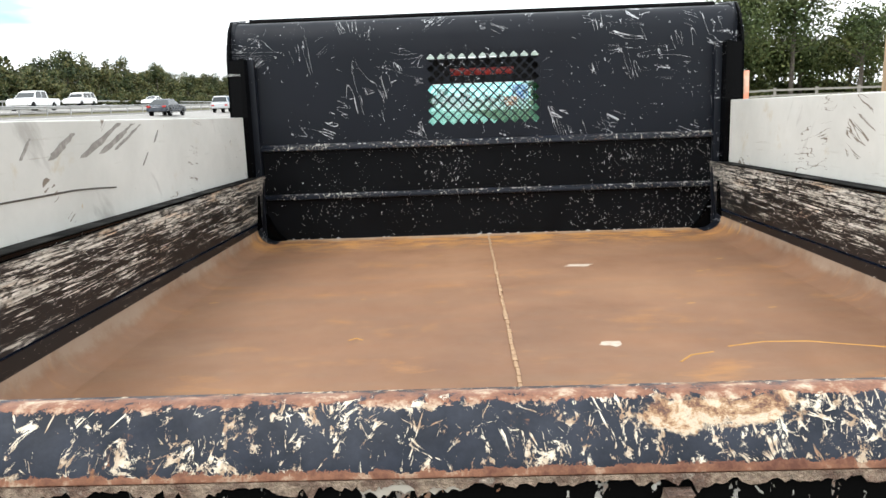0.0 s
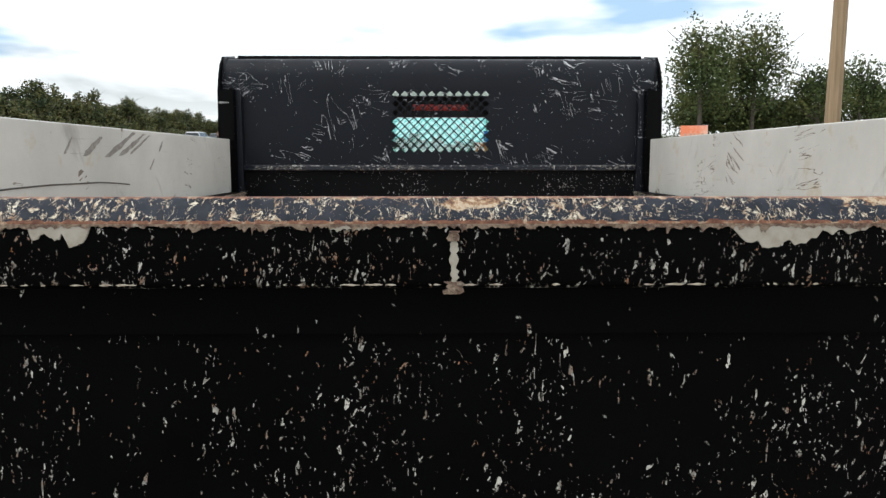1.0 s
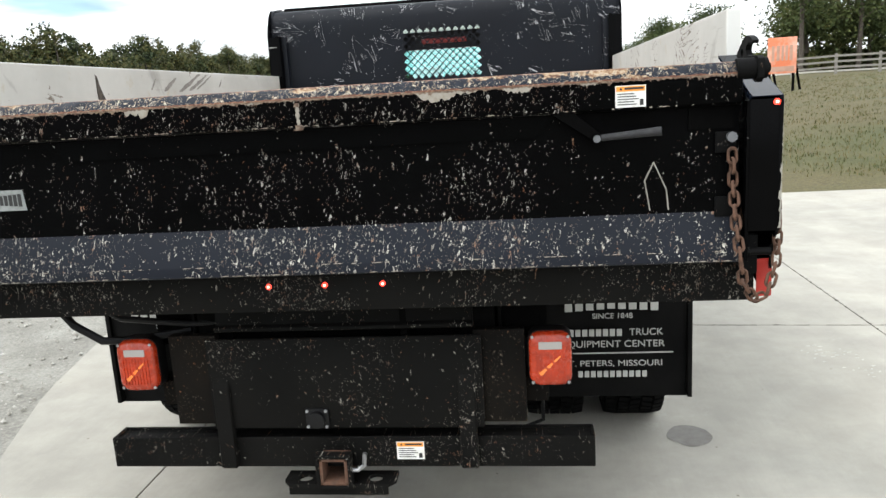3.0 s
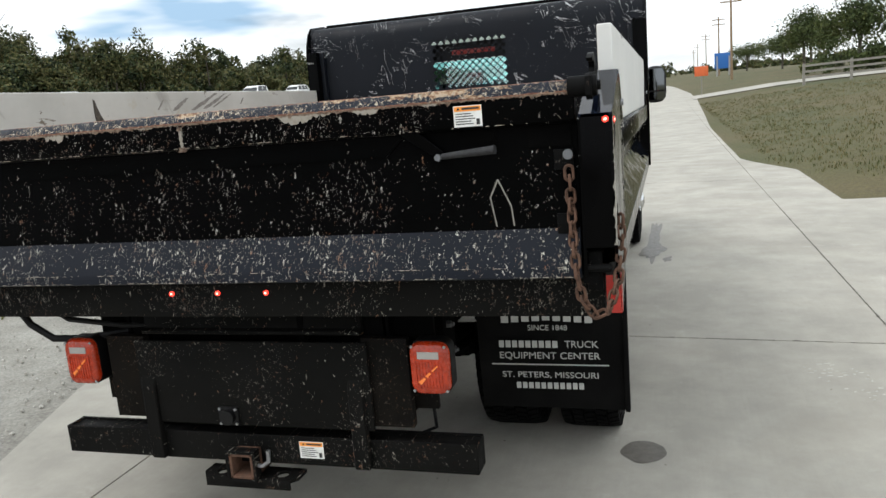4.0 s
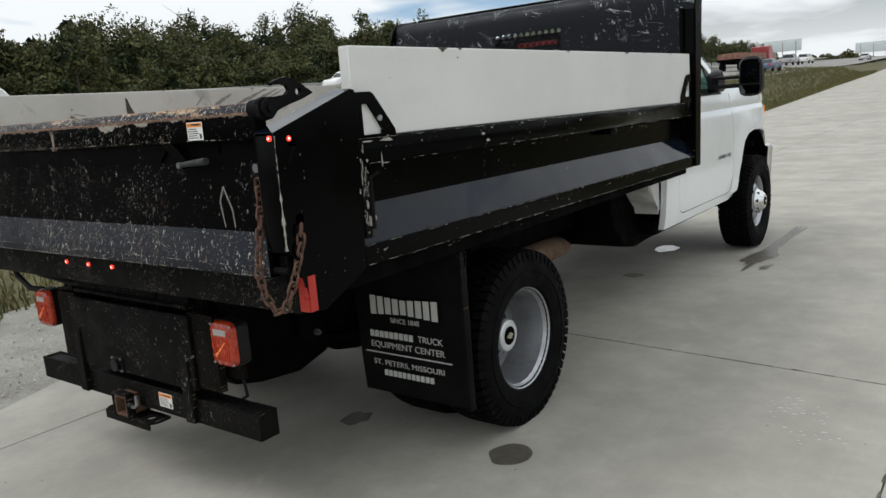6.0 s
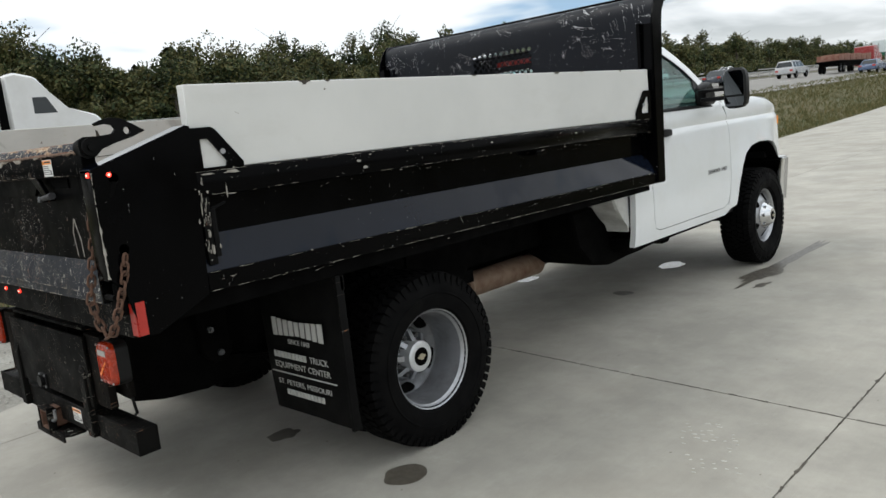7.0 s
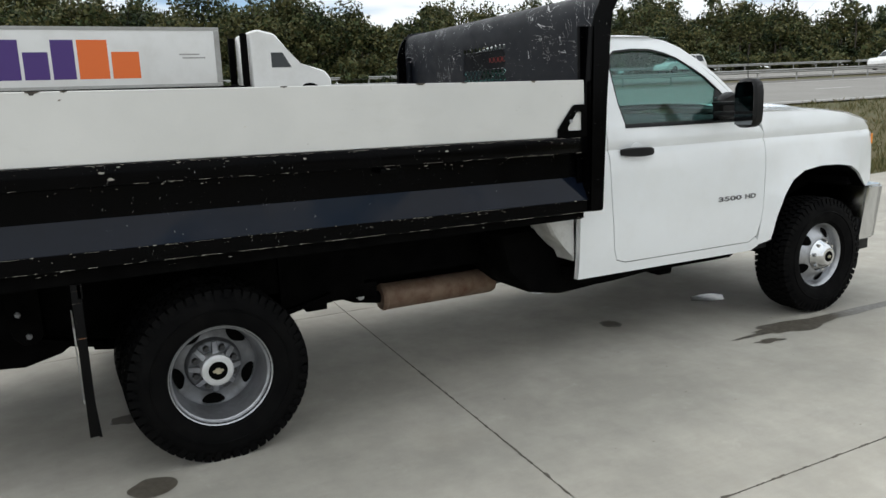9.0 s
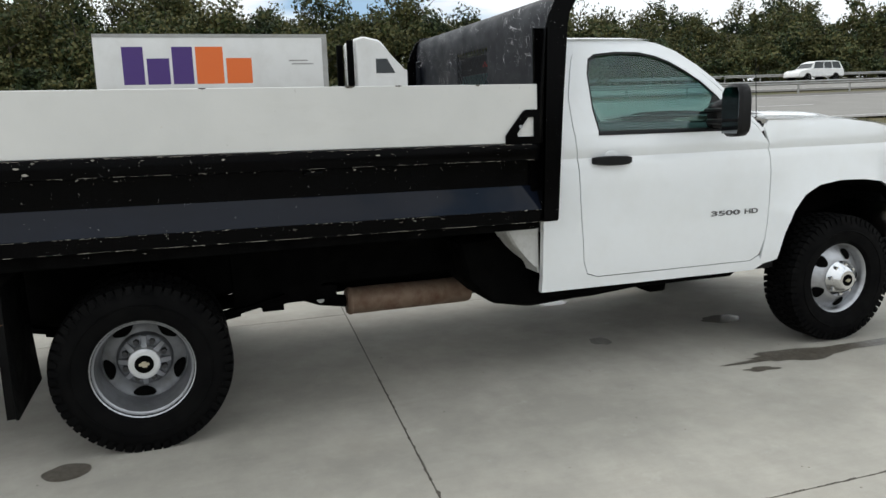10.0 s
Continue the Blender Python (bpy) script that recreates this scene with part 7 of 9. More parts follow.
def cab_x(s, swell=0.0):
    def fn(y, z):
        w = cab_w(z)
        d = math.hypot(y - 4.15, (z - 0.55) * 1.0)
        w += 0.020 * math.exp(-((d - 0.50) / 0.07) ** 2) if y > 3.55 else 0.0      # arch lip
        w -= 0.055 * max(0.0, (y - 4.35) / 0.4) ** 2                                # nose tuck
        w -= 0.013 * math.exp(-((z - 1.235) / 0.02) ** 2)                           # shoulder crease
        return s * (w + swell)
    return fn


CUT_Z = [0.55, 0.60, 0.70, 0.80, 0.95, 1.10, 1.18, 1.21, 1.235, 1.26, 1.30, 1.36, 1.43, 1.50, 1.58, 1.66, 1.74, 1.82]
CUT_Y = [3.70, 3.8, 3.9, 4.0, 4.1, 4.2, 4.3, 4.4, 4.5, 4.6, 4.7]
WINDOW = [(2.440, 1.368), (2.430, 1.50), (2.450, 1.70), (2.482, 1.785), (2.53, 1.812), (2.68, 1.825), (2.823, 1.822), (2.93, 1.80), (3.02, 1.765), (3.11, 1.71), (3.20, 1.645), (3.285, 1.555), (3.345, 1.455), (3.365, 1.40), (3.360, 1.362)]
DOOR = [(2.305, 1.18), (2.290, 1.40), (2.300, 1.56), (2.345, 1.70), (2.385, 1.80), (2.44, 1.858), (2.55, 1.878), (2.82, 1.878), (2.95, 1.850), (3.06, 1.805), (3.18, 1.725), (3.28, 1.635), (3.38, 1.52), (3.46, 1.42), (3.53, 1.34), (3.580, 1.27), (3.590, 1.10), (3.580, 0.90), (3.562, 0.70), (3.53, 0.60), (3.47, 0.565), (3.0, 0.566), (2.42, 0.568), (2.355, 0.590), (2.332, 0.66), (2.315, 0.90)]
for s in (1, -1):
    bm, done = P("door", M["white_paint"], "white cab door")
    sheet(bm, DOOR, [WINDOW], cab_x(s), 0.035, [2.5, 2.8, 3.1, 3.4], CUT_Z)
    door = done()
    bm = bmesh.new()
    pane = [(2.43 + (y - 2.43) * 1.0, z) for y, z in WINDOW]
    sheet(bm, pane, [], cab_x(s, -0.014), 0.003, [2.7, 3.0], CUT_Z)
    glass = part("window_pane", bm, M["door_glass"], door, "green-tinted side glass", 0)
    glass.visible_shadow = False
    bm, done = P("window_seal", M["black_plastic"], "black window seal", door)
    rim = [(2.87 + (y - 2.87) * 0.972, 1.585 + (z - 1.585) * 0.945) for y, z in WINDOW]
    sheet(bm, WINDOW, [rim], cab_x(s, -0.004), 0.010, [2.7, 3.0], CUT_Z)
    done()
    bm, done = P("window_seal", M["black_plastic"], "black window seal", door)
    a = [(2.435, 1.372), (3.36, 1.366), (3.362, 1.352), (2.435, 1.356)]
    sheet(bm, a, [], cab_x(s, 0.004), 0.012, [2.7, 3.0], [])
    done()
    bm, done = P("sail_panel", M["black_plastic"], "black corner panel behind the mirror", door)
    a = [(3.27, 1.575), (3.345, 1.46), (3.368, 1.40), (3.362, 1.366), (3.24, 1.366), (3.215, 1.50)]
    sheet(bm, a, [], cab_x(s, -0.004), 0.010, [], [1.43, 1.5])
    done()
    bm, done = P("door_handle", M["black_plastic"], "black pull handle", door)
    x0 = cab_w(1.215)
    pts = []
    for i in range(9):
        t = i / 8
        pts.append((s * (x0 + 0.012 + 0.034 * math.sin(math.pi * t) ** 0.5), 2.385 + 0.245 * t, 1.219 - 0.004 * t))
    bmh = []
    swell = [0.013 + 0.010 * math.sin(math.pi * i / 8) ** 0.4 for i in range(9)]
    for up in (-1, 1):
        bmh.append([bm.verts.new((p[0], p[1], p[2] + up * k)) for p, k in zip(pts, swell)])
    inner = [[bm.verts.new((p[0] - s * 0.018, p[1], p[2] + up * (k + 0.004))) for p, k in zip(pts, swell)] for up in (-1, 1)]
    for k in range(8):
        bm.faces.new((bmh[0][k], bmh[0][k + 1], bmh[1][k + 1], bmh[1][k]))
        bm.faces.new((inner[0][k], inner[1][k], inner[1][k + 1], inner[0][k + 1]))
        bm.faces.new((bmh[1][k], bmh[1][k + 1], inner[1][k + 1], inner[1][k]))
        bm.faces.new((bmh[0][k], inner[0][k], inner[0][k + 1], bmh[0][k + 1]))
    for k in (0, 8):
        bm.faces.new((bmh[0][k], bmh[1][k], inner[1][k], inner[0][k]))
    done()
    bm, done = P("handle_cup", M["white_paint"], "", door)
    lathe(bm, [(0.045, 0.0), (0.044, 0.003), (0.034, 0.004), (0.001, 0.002)], (0, 0, 0), "x", 20)
    bmesh.ops.scale(bm, vec=(1, 1.15, 0.85), verts=bm.verts)
    bmesh.ops.translate(bm, vec=(s * (x0 - 0.001), 2.505, 1.232), verts=bm.verts)
    done()
    for word, wide, off in (("3500", 0.205, -0.060), ("HD", 0.098, 0.125)):
        letters(word, 0.040, wide, M["badge_grey"], door, (s * 0.9872, 3.325 + s * off, 0.870), (90, 0, 90 if s > 0 else -90), "model_badge", "grey raised model badge", 0.0012)
    # mirror
    bm, done = P("mirror_arm", M["black_plastic"], "", door)
    prism(bm, [(3.12, 1.425), (3.20, 1.425), (3.21, 1.395), (3.12, 1.395)], "x", s * 0.97, s * 1.185, 0.006)
    prism(bm, [(3.12, 1.485), (3.20, 1.485), (3.21, 1.460), (3.12, 1.460)], "x", s * 0.95, s * 1.185, 0.006)
    prism(bm, [(3.17, 1.505), (3.29, 1.545), (3.35, 1.48), (3.37, 1.372), (3.17, 1.372)], "x", s * 0.90, s * 0.985, 0.016)
    done()
    bm, done = P("mirror_housing", M["black_plastic"], "tall black towing mirror", door)
    outline = [(1.115, 1.365), (1.14, 1.332), (1.24, 1.328), (1.305, 1.342), (1.325, 1.385), (1.325, 1.55), (1.302, 1.603), (1.24, 1.615), (1.15, 1.608), (1.118, 1.57)]
    prism(bm, [(s * (1.165 + (a - 1.115) * 0.78), b) for a, b in outline], "y", 3.065, 3.15, 0.018)
    housing = done()
    bm, done = P("mirror_glass", M["mirror"], "", door)
    prism(bm, [(s * (1.165 + (a - 1.115) * 0.78), b) for a, b in ((1.135, 1.425), (1.308, 1.425), (1.308, 1.56), (1.29, 1.592), (1.16, 1.592), (1.135, 1.56))], "y", 3.0625, 3.064)
    prism(bm, [(s * (1.165 + (a - 1.115) * 0.78), b) for a, b in ((1.14, 1.348), (1.295, 1.348), (1.308, 1.376), (1.308, 1.412), (1.135, 1.412))], "y", 3.0625, 3.064)
    done()
    # rear corner of the cab and rocker
    bm, done = P("cab_corner", M["white_paint"], "white cab rear corner and sill")
    corner = [(2.076, 0.505), (2.076, 0.80), (2.090, 1.20), (2.118, 1.42), (2.20, 1.72), (2.27, 1.86), (2.34, 1.895), (2.44, 1.902), (2.83, 1.902), (2.97, 1.874), (3.08, 1.828), (3.20, 1.745), (3.30, 1.655), (3.40, 1.54), (3.48, 1.44), (3.555, 1.35),
              (3.536, 1.338), (3.466, 1.418), (3.386, 1.518), (3.286, 1.633), (3.184, 1.722), (3.062, 1.801), (2.952, 1.846), (2.82, 1.874), (2.55, 1.874), (2.44, 1.854), (2.38, 1.797), (2.340, 1.70), (2.295, 1.56), (2.285, 1.40), (2.299, 1.18), (2.309, 0.90), (2.327, 0.66), (2.352, 0.586), (2.42, 0.563), (3.0, 0.561), (3.47, 0.560), (3.532, 0.59), (3.56, 0.53), (3.50, 0.500)]
    sheet(bm, corner, [], cab_x(s), 0.04, [2.2, 2.6, 3.0, 3.3], CUT_Z)
    done()
    # fender
    bm, done = P("front_fender", M["white_paint"], "white front fender with arch lip")
    arch = [(3.655, 0.56), (3.700, 0.72), (3.760, 0.85), (3.840, 0.945), (3.95, 1.000), (4.12, 1.020), (4.30, 1.016), (4.45, 0.995), (4.56, 0.940), (4.640, 0.860), (4.675, 0.83)]
    fender = [(3.540, 0.53), *arch, (4.760, 0.86), (4.775, 0.95), (4.770, 1.18), (4.742, 1.245), (4.64, 1.310), (4.40, 1.365), (4.20, 1.392), (4.0, 1.405), (3.60, 1.405), (3.56, 1.36), (3.586, 1.27), (3.596, 1.10), (3.586, 0.90), (3.567, 0.70)]
    sheet(bm, fender, [], cab_x(s), 0.02, CUT_Y, CUT_Z)
    done()
    bm, done = P("wheel_well", M["under_black"], "dark inner wheel well")
    inner = [(y, z - 0.004) for y, z in arch]
    for x0, x1 in ((0.52, 0.955),):
        vs0 = [bm.verts.new((s * x0, y, z)) for y, z in inner]
        vs1 = [bm.verts.new((s * x1, y, z)) for y, z in inner]
        for k in range(len(inner) - 1):
            bm.faces.new((vs0[k], vs0[k + 1], vs1[k + 1], vs1[k]))
        bm.faces.new(vs0)
    done()
    bm, done = P("splash_flap", M["black_plastic"], "")
    box(bm, *sorted((s * 0.74, s * 0.955)), 4.60, 4.64, 0.24, 0.60, 0.01)
    done()
    bm, done = P("splash_flap", M["black_plastic"], "")
    box(bm, *sorted((s * 0.76, s * 0.955)), 3.53, 3.66, 0.50, 0.56, 0.01)
    done()
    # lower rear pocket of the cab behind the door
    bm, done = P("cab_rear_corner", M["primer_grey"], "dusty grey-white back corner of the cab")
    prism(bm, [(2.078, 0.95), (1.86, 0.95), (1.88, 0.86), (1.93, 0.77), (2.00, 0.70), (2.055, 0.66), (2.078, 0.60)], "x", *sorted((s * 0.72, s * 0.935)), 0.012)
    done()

# roof, hood, glass
bm, done = P("roof", M["white_paint"], "white cab roof")


def roof_pt(u, v):
    w = 0.69
    x = u * w
    y = 2.28 + v * 0.74
    z = 1.898 + 0.055 * (1 - u * u) - 0.045 * max(0, v - 0.75) ** 2 * 16 * 0.25 - 0.035 * max(0, 0.12 - v) * 8
    return (x, y, z)


surface(bm, roof_pt, steps(-1, 1, 14), steps(0, 1, 12))
done()
bm, done = P("windshield", M["glass"], "green-tinted windshield")
surface(bm, lambda u, v: (u * (0.67 + 0.17 * v), 3.02 + 0.50 * v + 0.10 * (1 - u * u) * (0.3 + 0.7 * v), 1.905 + 0.035 * (1 - u * u) * (1 - v) - 0.47 * v), steps(-1, 1, 12), steps(0, 1, 8))
ws = done()
ws.visible_shadow = False
bm, done = P("hood", M["white_paint"], "white bonnet with a raised centre")


def hood_pt(u, v):
    y = 3.56 + v * 1.195
    w = 0.935 - 0.055 * max(0, v - 0.65) ** 2 * 6
    bulge = 0.022 * (1 / (1 + math.exp((abs(u) - 0.55) * 22)))
    z = 1.413 + 0.040 * (1 - u * u) + bulge - 0.035 * v - 0.115 * max(0, v - 0.55) ** 2 * 4
    return (u * w, y + 0.05 * (1 - u * u) * v, z)


surface(bm, hood_pt, steps(-1, 1, 28), steps(0, 1, 18))
done()
bm, done = P("cowl", M["black_plastic"], "black cowl grille with wipers")
surface(bm, lambda u, v: (u * 0.86, 3.40 + 0.22 * v + 0.09 * (1 - u * u), 1.425 + 0.02 * v + 0.02 * (1 - u * u)), steps(-1, 1, 10), steps(0, 1, 3))
done()
bm, done = P("antenna", M["black_plastic"], "thin whip antenna")
rod(bm, (0.80, 3.62, 1.42), (0.80, 3.60, 1.78), 0.0025, 5)
done()
bm, done = P("nose_grille", M["black_plastic"], "dark front grille")
prism(bm, [(-0.86, 4.60), (-0.85, 4.75), (-0.5, 4.83), (0, 4.85), (0.5, 4.83), (0.85, 4.75), (0.86, 4.60)], "z", 0.84, 1.25)
done()
for s in (1, -1):
    bm, done = P("head_lamp", M["clear_lens"], "clear headlamp with an amber corner")
    prism(bm, [(s * 0.900, 4.70), (s * 0.918, 4.755), (s * 0.89, 4.80), (s * 0.55, 4.855), (s * 0.55, 4.74)], "z", 0.93, 1.215, 0.006)
    lamp = done()
    bm, done = P("amber_corner", M["orange_ink"], "amber turn lamp", lamp)
    prism(bm, [(s * 0.915, 4.765), (s * 0.922, 4.775), (s * 0.90, 4.803), (s * 0.892, 4.785)], "z", 1.13, 1.20)
    done()
bm, done = P("front_bumper", M["chrome"], "chrome front bumper")
pts = [(-0.985, 4.66), (-0.985, 4.83), (-0.93, 4.90), (-0.5, 4.965), (0, 4.985), (0.5, 4.965), (0.93, 4.90), (0.985, 4.83), (0.985, 4.66), (0.93, 4.70), (0.6, 4.78), (0, 4.80), (-0.6, 4.78), (-0.93, 4.66)]
lo = [(x * 0.985, y - 0.05) for x, y in pts]
vl = [bm.verts.new((x, y, 0.44)) for x, y in lo]
vh = [bm.verts.new((x, y, 0.835)) for x, y in pts]
for k in range(len(pts)):
    bm.faces.new((vl[k], vl[(k + 1) % len(pts)], vh[(k + 1) % len(pts)], vh[k]))
bm.faces.new(vl), bm.faces.new(vh)
bmesh.ops.bevel(bm, geom=[e for e in bm.edges if abs(e.verts[0].co.z - e.verts[1].co.z) < 0.01], offset=0.015, segments=2, affect="EDGES")
done()
bm, done = P("bumper_valance", M["black_plastic"], "")
prism(bm, [(-0.95, 4.60), (-0.93, 4.78), (0, 4.86), (0.93, 4.78), (0.95, 4.60)], "z", 0.36, 0.445)
done()

# back of the cab with its window, floor, and interior
bm, done = P("cab_back", M["white_paint"], "white back panel of the cab with a window opening")
holed(bm, [(-0.95, 0.62), (0.95, 0.62), (0.955, 1.20), (0.93, 1.38), (0.73, 1.82), (0.66, 1.885), (-0.66, 1.885), (-0.73, 1.82), (-0.93, 1.38), (-0.955, 1.20)], [[(-0.66, 1.36), (0.66, 1.36), (0.60, 1.76), (-0.60, 1.76)]], "y", 2.205, 2.225)
done()
bm, done = P("rear_window", M["rear_glass"], "green-tinted rear window")
box(bm, -0.66, 0.66, 2.213, 2.217, 1.36, 1.76)
done().visible_shadow = False
bm, done = P("stop_lamp", M["reflector"], "red high-level stop lamp")
box(bm, -0.16, 0.16, 2.195, 2.206, 1.80, 1.835, 0.004)
done()
# black sheet over the white panel paints the shade between headboard and cab
bm, done = P("back_trim", M["black_plastic"], "black sheet for the shade round the stop lamp")
box(bm, -0.60, 0.60, 2.2065, 2.2045, 1.762, 1.882)
done()
bm, done = P("cab_floor", M["under_black"], "")
box(bm, -0.92, 0.92, 2.21, 3.7, 0.54, 0.60)
box(bm, -0.90, 0.90, 3.62, 3.70, 0.54, 1.38)
done()
bm, done = P("seat", M["seat_cloth"], "dark cloth bench seat")
for x0, x1 in ((-0.80, -0.22), (-0.20, 0.20), (0.22, 0.80)):
    prism(bm, [(2.26, 0.95), (2.40, 0.95), (2.37, 1.42), (2.33, 1.47), (2.27, 1.46)], "x", x0, x1, 0.03)
    box(bm, x0, x1, 2.34, 2.90, 0.82, 0.98, 0.04)
for cx in (-0.50, 0.50):
    box(bm, cx - 0.13, cx + 0.13, 2.28, 2.36, 1.50, 1.66, 0.03)
    rod(bm, (cx - 0.06, 2.31, 1.44), (cx - 0.06, 2.31, 1.52), 0.008, 6)
    rod(bm, (cx + 0.06, 2.31, 1.44), (cx + 0.06, 2.31, 1.52), 0.008, 6)
done()
bm, done = P("dashboard", M["seat_cloth"], "dark dashboard")
prism(bm, [(3.10, 1.05), (3.12, 1.30), (3.20, 1.37), (3.50, 1.40), (3.62, 1.40), (3.62, 0.90), (3.2, 0.95)], "x", -0.88, 0.88, 0.02)
done()
bm, done = P("steering_wheel", M["black_plastic"], "black steering wheel")
tmp = []
R, r = 0.185, 0.015
for i in range(28):
    a = 2 * math.pi * i / 28
    tmp.append([bm.verts.new(Vector((R + r * math.cos(b)) * k for k in (math.cos(a), math.sin(a), 0)) + Vector((0, 0, r * math.sin(b)))) for b in (2 * math.pi * j / 8 for j in range(8))])
for i in range(28):
    for j in range(8):
        bm.faces.new((tmp[i][j], tmp[(i + 1) % 28][j], tmp[(i + 1) % 28][(j + 1) % 8], tmp[i][(j + 1) % 8]))
for a in (-0.3, math.pi + 0.3, -math.pi / 2):
    rod(bm, (0, 0, 0), (R * math.cos(a), R * math.sin(a), 0), 0.014, 6)
rod(bm, (0, 0, -0.02), (0, 0, 0.02), 0.06, 14)
bmesh.ops.transform(bm, matrix=pose(-0.42, 2.98, 1.40, -62, 0, 0) @ Matrix.Rotation(math.pi, 4, "Y"), verts=bm.verts)
done()
bm, done = P("grab_handle", M["black_plastic"], "")
prism(bm, [(3.02, 1.70), (3.16, 1.58), (3.20, 1.60), (3.05, 1.74)], "x", -0.74, -0.71, 0.004)
done()


# ---- safety chains ----
def link_mesh():
    bm = bmesh.new()
    rows = []
    n = 20
    for i in range(n):
        a = 2 * math.pi * i / n
        c = Vector((0.0105 * math.cos(a), 0, 0.0105 * math.sin(a) + math.copysign(0.0085, math.sin(a))))
        d = Vector((math.cos(a), 0, math.sin(a)))
        rows.append([bm.verts.new(c + (d * math.cos(b) + Vector((0, 1, 0)) * math.sin(b)) * 0.0042) for b in (2 * math.pi * j / 6 for j in range(6))])
    for i in range(n):
        for j in range(6):
            bm.faces.new((rows[i][j], rows[(i + 1) % n][j], rows[(i + 1) % n][(j + 1) % 6], rows[i][(j + 1) % 6]))
    return finish("chain_link", bm, M["rusty"], 60)


LINK = link_mesh()


def chain(s):
    """Rusty chain from the gate hinge down under the latch and up to the slot in the post."""
    path = [Vector(p) for p in ((1.092, -1.398, 1.300), (1.095, -1.402, 1.20), (1.098, -1.425, 1.10), (1.105, -1.445, 1.02), (1.115, -1.440, 0.95), (1.145, -1.432, 0.900), (1.180, -1.425, 0.915), (1.205, -1.405, 0.99), (1.2155, -1.378, 1.08), (1.2130, -1.360, 1.160))]
    c = thing("safety_chain", "rusty brown tailgate chain hanging from the corner post", "chain", "tailgate chains", at=(0, 0, 0))
    dense = []
    for a, b in zip(path, path[1:]):
        dense += [a.lerp(b, k / 12) for k in range(12)]
    dense.append(path[-1])
    gap, acc, last, i = 0.0285, 0.0, dense[0], 0
    for a, b in zip(dense, dense[1:]):
        acc += (b - a).length
        if acc >= gap:
            acc -= gap
            d = (b - a).normalized()
            ob = new("chain_link", LINK)
            ob.parent = c
            q = d.to_track_quat("Z", "Y").to_matrix().to_4x4()
            ob.matrix_local = Matrix.Translation(Vector((s * b.x, b.y, b.z))) @ (q if s > 0 else Matrix.Diagonal((-1, 1, 1, 1)) @ q @ Matrix.Diagonal((-1, 1, 1, 1))) @ Matrix.Rotation(radians(90 * (i % 2) + 30), 4, "Z")
            i += 1
    return c


chain(1)
chain(-1)


# ---- highway ----
def highway():
    ys = [-400, -200, -100, -60] + steps(-40, 120, 32) + [140, 170, 210, 260, 320, 400, 600]

    def bend(y):
        return -float(np.interp(y, [-400, 60, 140, 260, 400, 600], [0, 0, 2, 12, 28, 55]))

    def strip(name, a, b, mat, up, label, category, n=4):
        return ribbon(name, lambda y: a + bend(y), lambda y: b + bend(y), ys, mat, lambda x, y: rise_left(x, y) + up, label, category, n)
    strip("road", -29.5, -16.5, M["asphalt"], 0.05, "pale worn highway carriageway", "road")
    strip("road", -52.0, -37.5, M["asphalt"], 0.05, "pale worn far highway carriageway", "road")
    strip("road_shoulder", -31.8, -29.6, M["shoulder"], 0.045, "dark asphalt shoulder", "road", 1)
    strip("road_shoulder", -37.4, -35.2, M["shoulder"], 0.045, "dark asphalt shoulder", "road", 1)
    strip("road_shoulder", -54.6, -52.1, M["shoulder"], 0.045, "dark asphalt shoulder", "road", 1)
    # lane paint
    bm = bmesh.new()
    for x, dash in ((-17.2, 0), (-22.9, 1), (-28.9, 0), (-38.2, 0), (-44.6, 1), (-51.4, 0)):
        y = -60.0
        while y < 200:
            L = 3.0 if dash else 10.0
            p = [(x - 0.08 + bend(y), y), (x + 0.08 + bend(y), y), (x + 0.08 + bend(y + L), y + L), (x - 0.08 + bend(y + L), y + L)]
            vs = [bm.verts.new((a, b, rise_left(a, b) + 0.056)) for a, b in p]
            bm.faces.new(vs)
            y += 12.0 if dash else 10.0
    solid("lane_marking", bm, M["white_ink"], "white and dashed lane lines", "road marking", kind="structure", smooth=0)
    # median guard rail
    for x0, lab in ((-33.4, "grey steel guard rail in the median"), (-55.3, "grey steel guard rail along the woods")):
        rail = thing("guard_rail", lab, "guard rail", "guard rails")
        bm = bmesh.new()
        prof = [(0.0, 0.48), (0.05, 0.53), (0.0, 0.60), (0.05, 0.68), (0.0, 0.74), (-0.012, 0.74), (0.036, 0.68), (-0.012, 0.60), (0.036, 0.53), (-0.012, 0.48)]
        rows = []
        for y in ys[3:-3]:
            x = x0 + bend(y)
            rows.append([bm.verts.new((x + a, y, rise_left(x, y) + b)) for a, b in prof])
        for p, q in zip(rows, rows[1:]):
            for k in range(len(prof)):
                bm.faces.new((p[k], p[(k + 1) % len(prof)], q[(k + 1) % len(prof)], q[k]))
        part("beam", bm, M["galv"], rail)
        bm = bmesh.new()
        box(bm, -0.08, -0.02, -0.06, 0.06, -0.1, 0.72)
        me = finish("post", bm, M["galv"], 0)
        for y in np.arange(-40, 120, 4.0):
            o = new("post", me)
            o.parent = rail
            x = x0 + bend(y)
            o.location = (x, y, rise_left(x, y))


M["galv"] = dirty("galvanised_steel", (0.36, 0.36, 0.35), (0.22, 0.20, 0.17), 0.5, 0.4, 0.6, 2.0)
highway()

# side street beyond the field
bm = bmesh.new()
rows = []
for x in steps(3.0, 70, 24):
    row = []
    for y in (51.0 + 0.10 * x, 54.5 + 0.12 * x, 58.0 + 0.14 * x):
        row.append(bm.verts.new((x, y, rise_right(x, y) + 0.03)))
    rows.append(row)
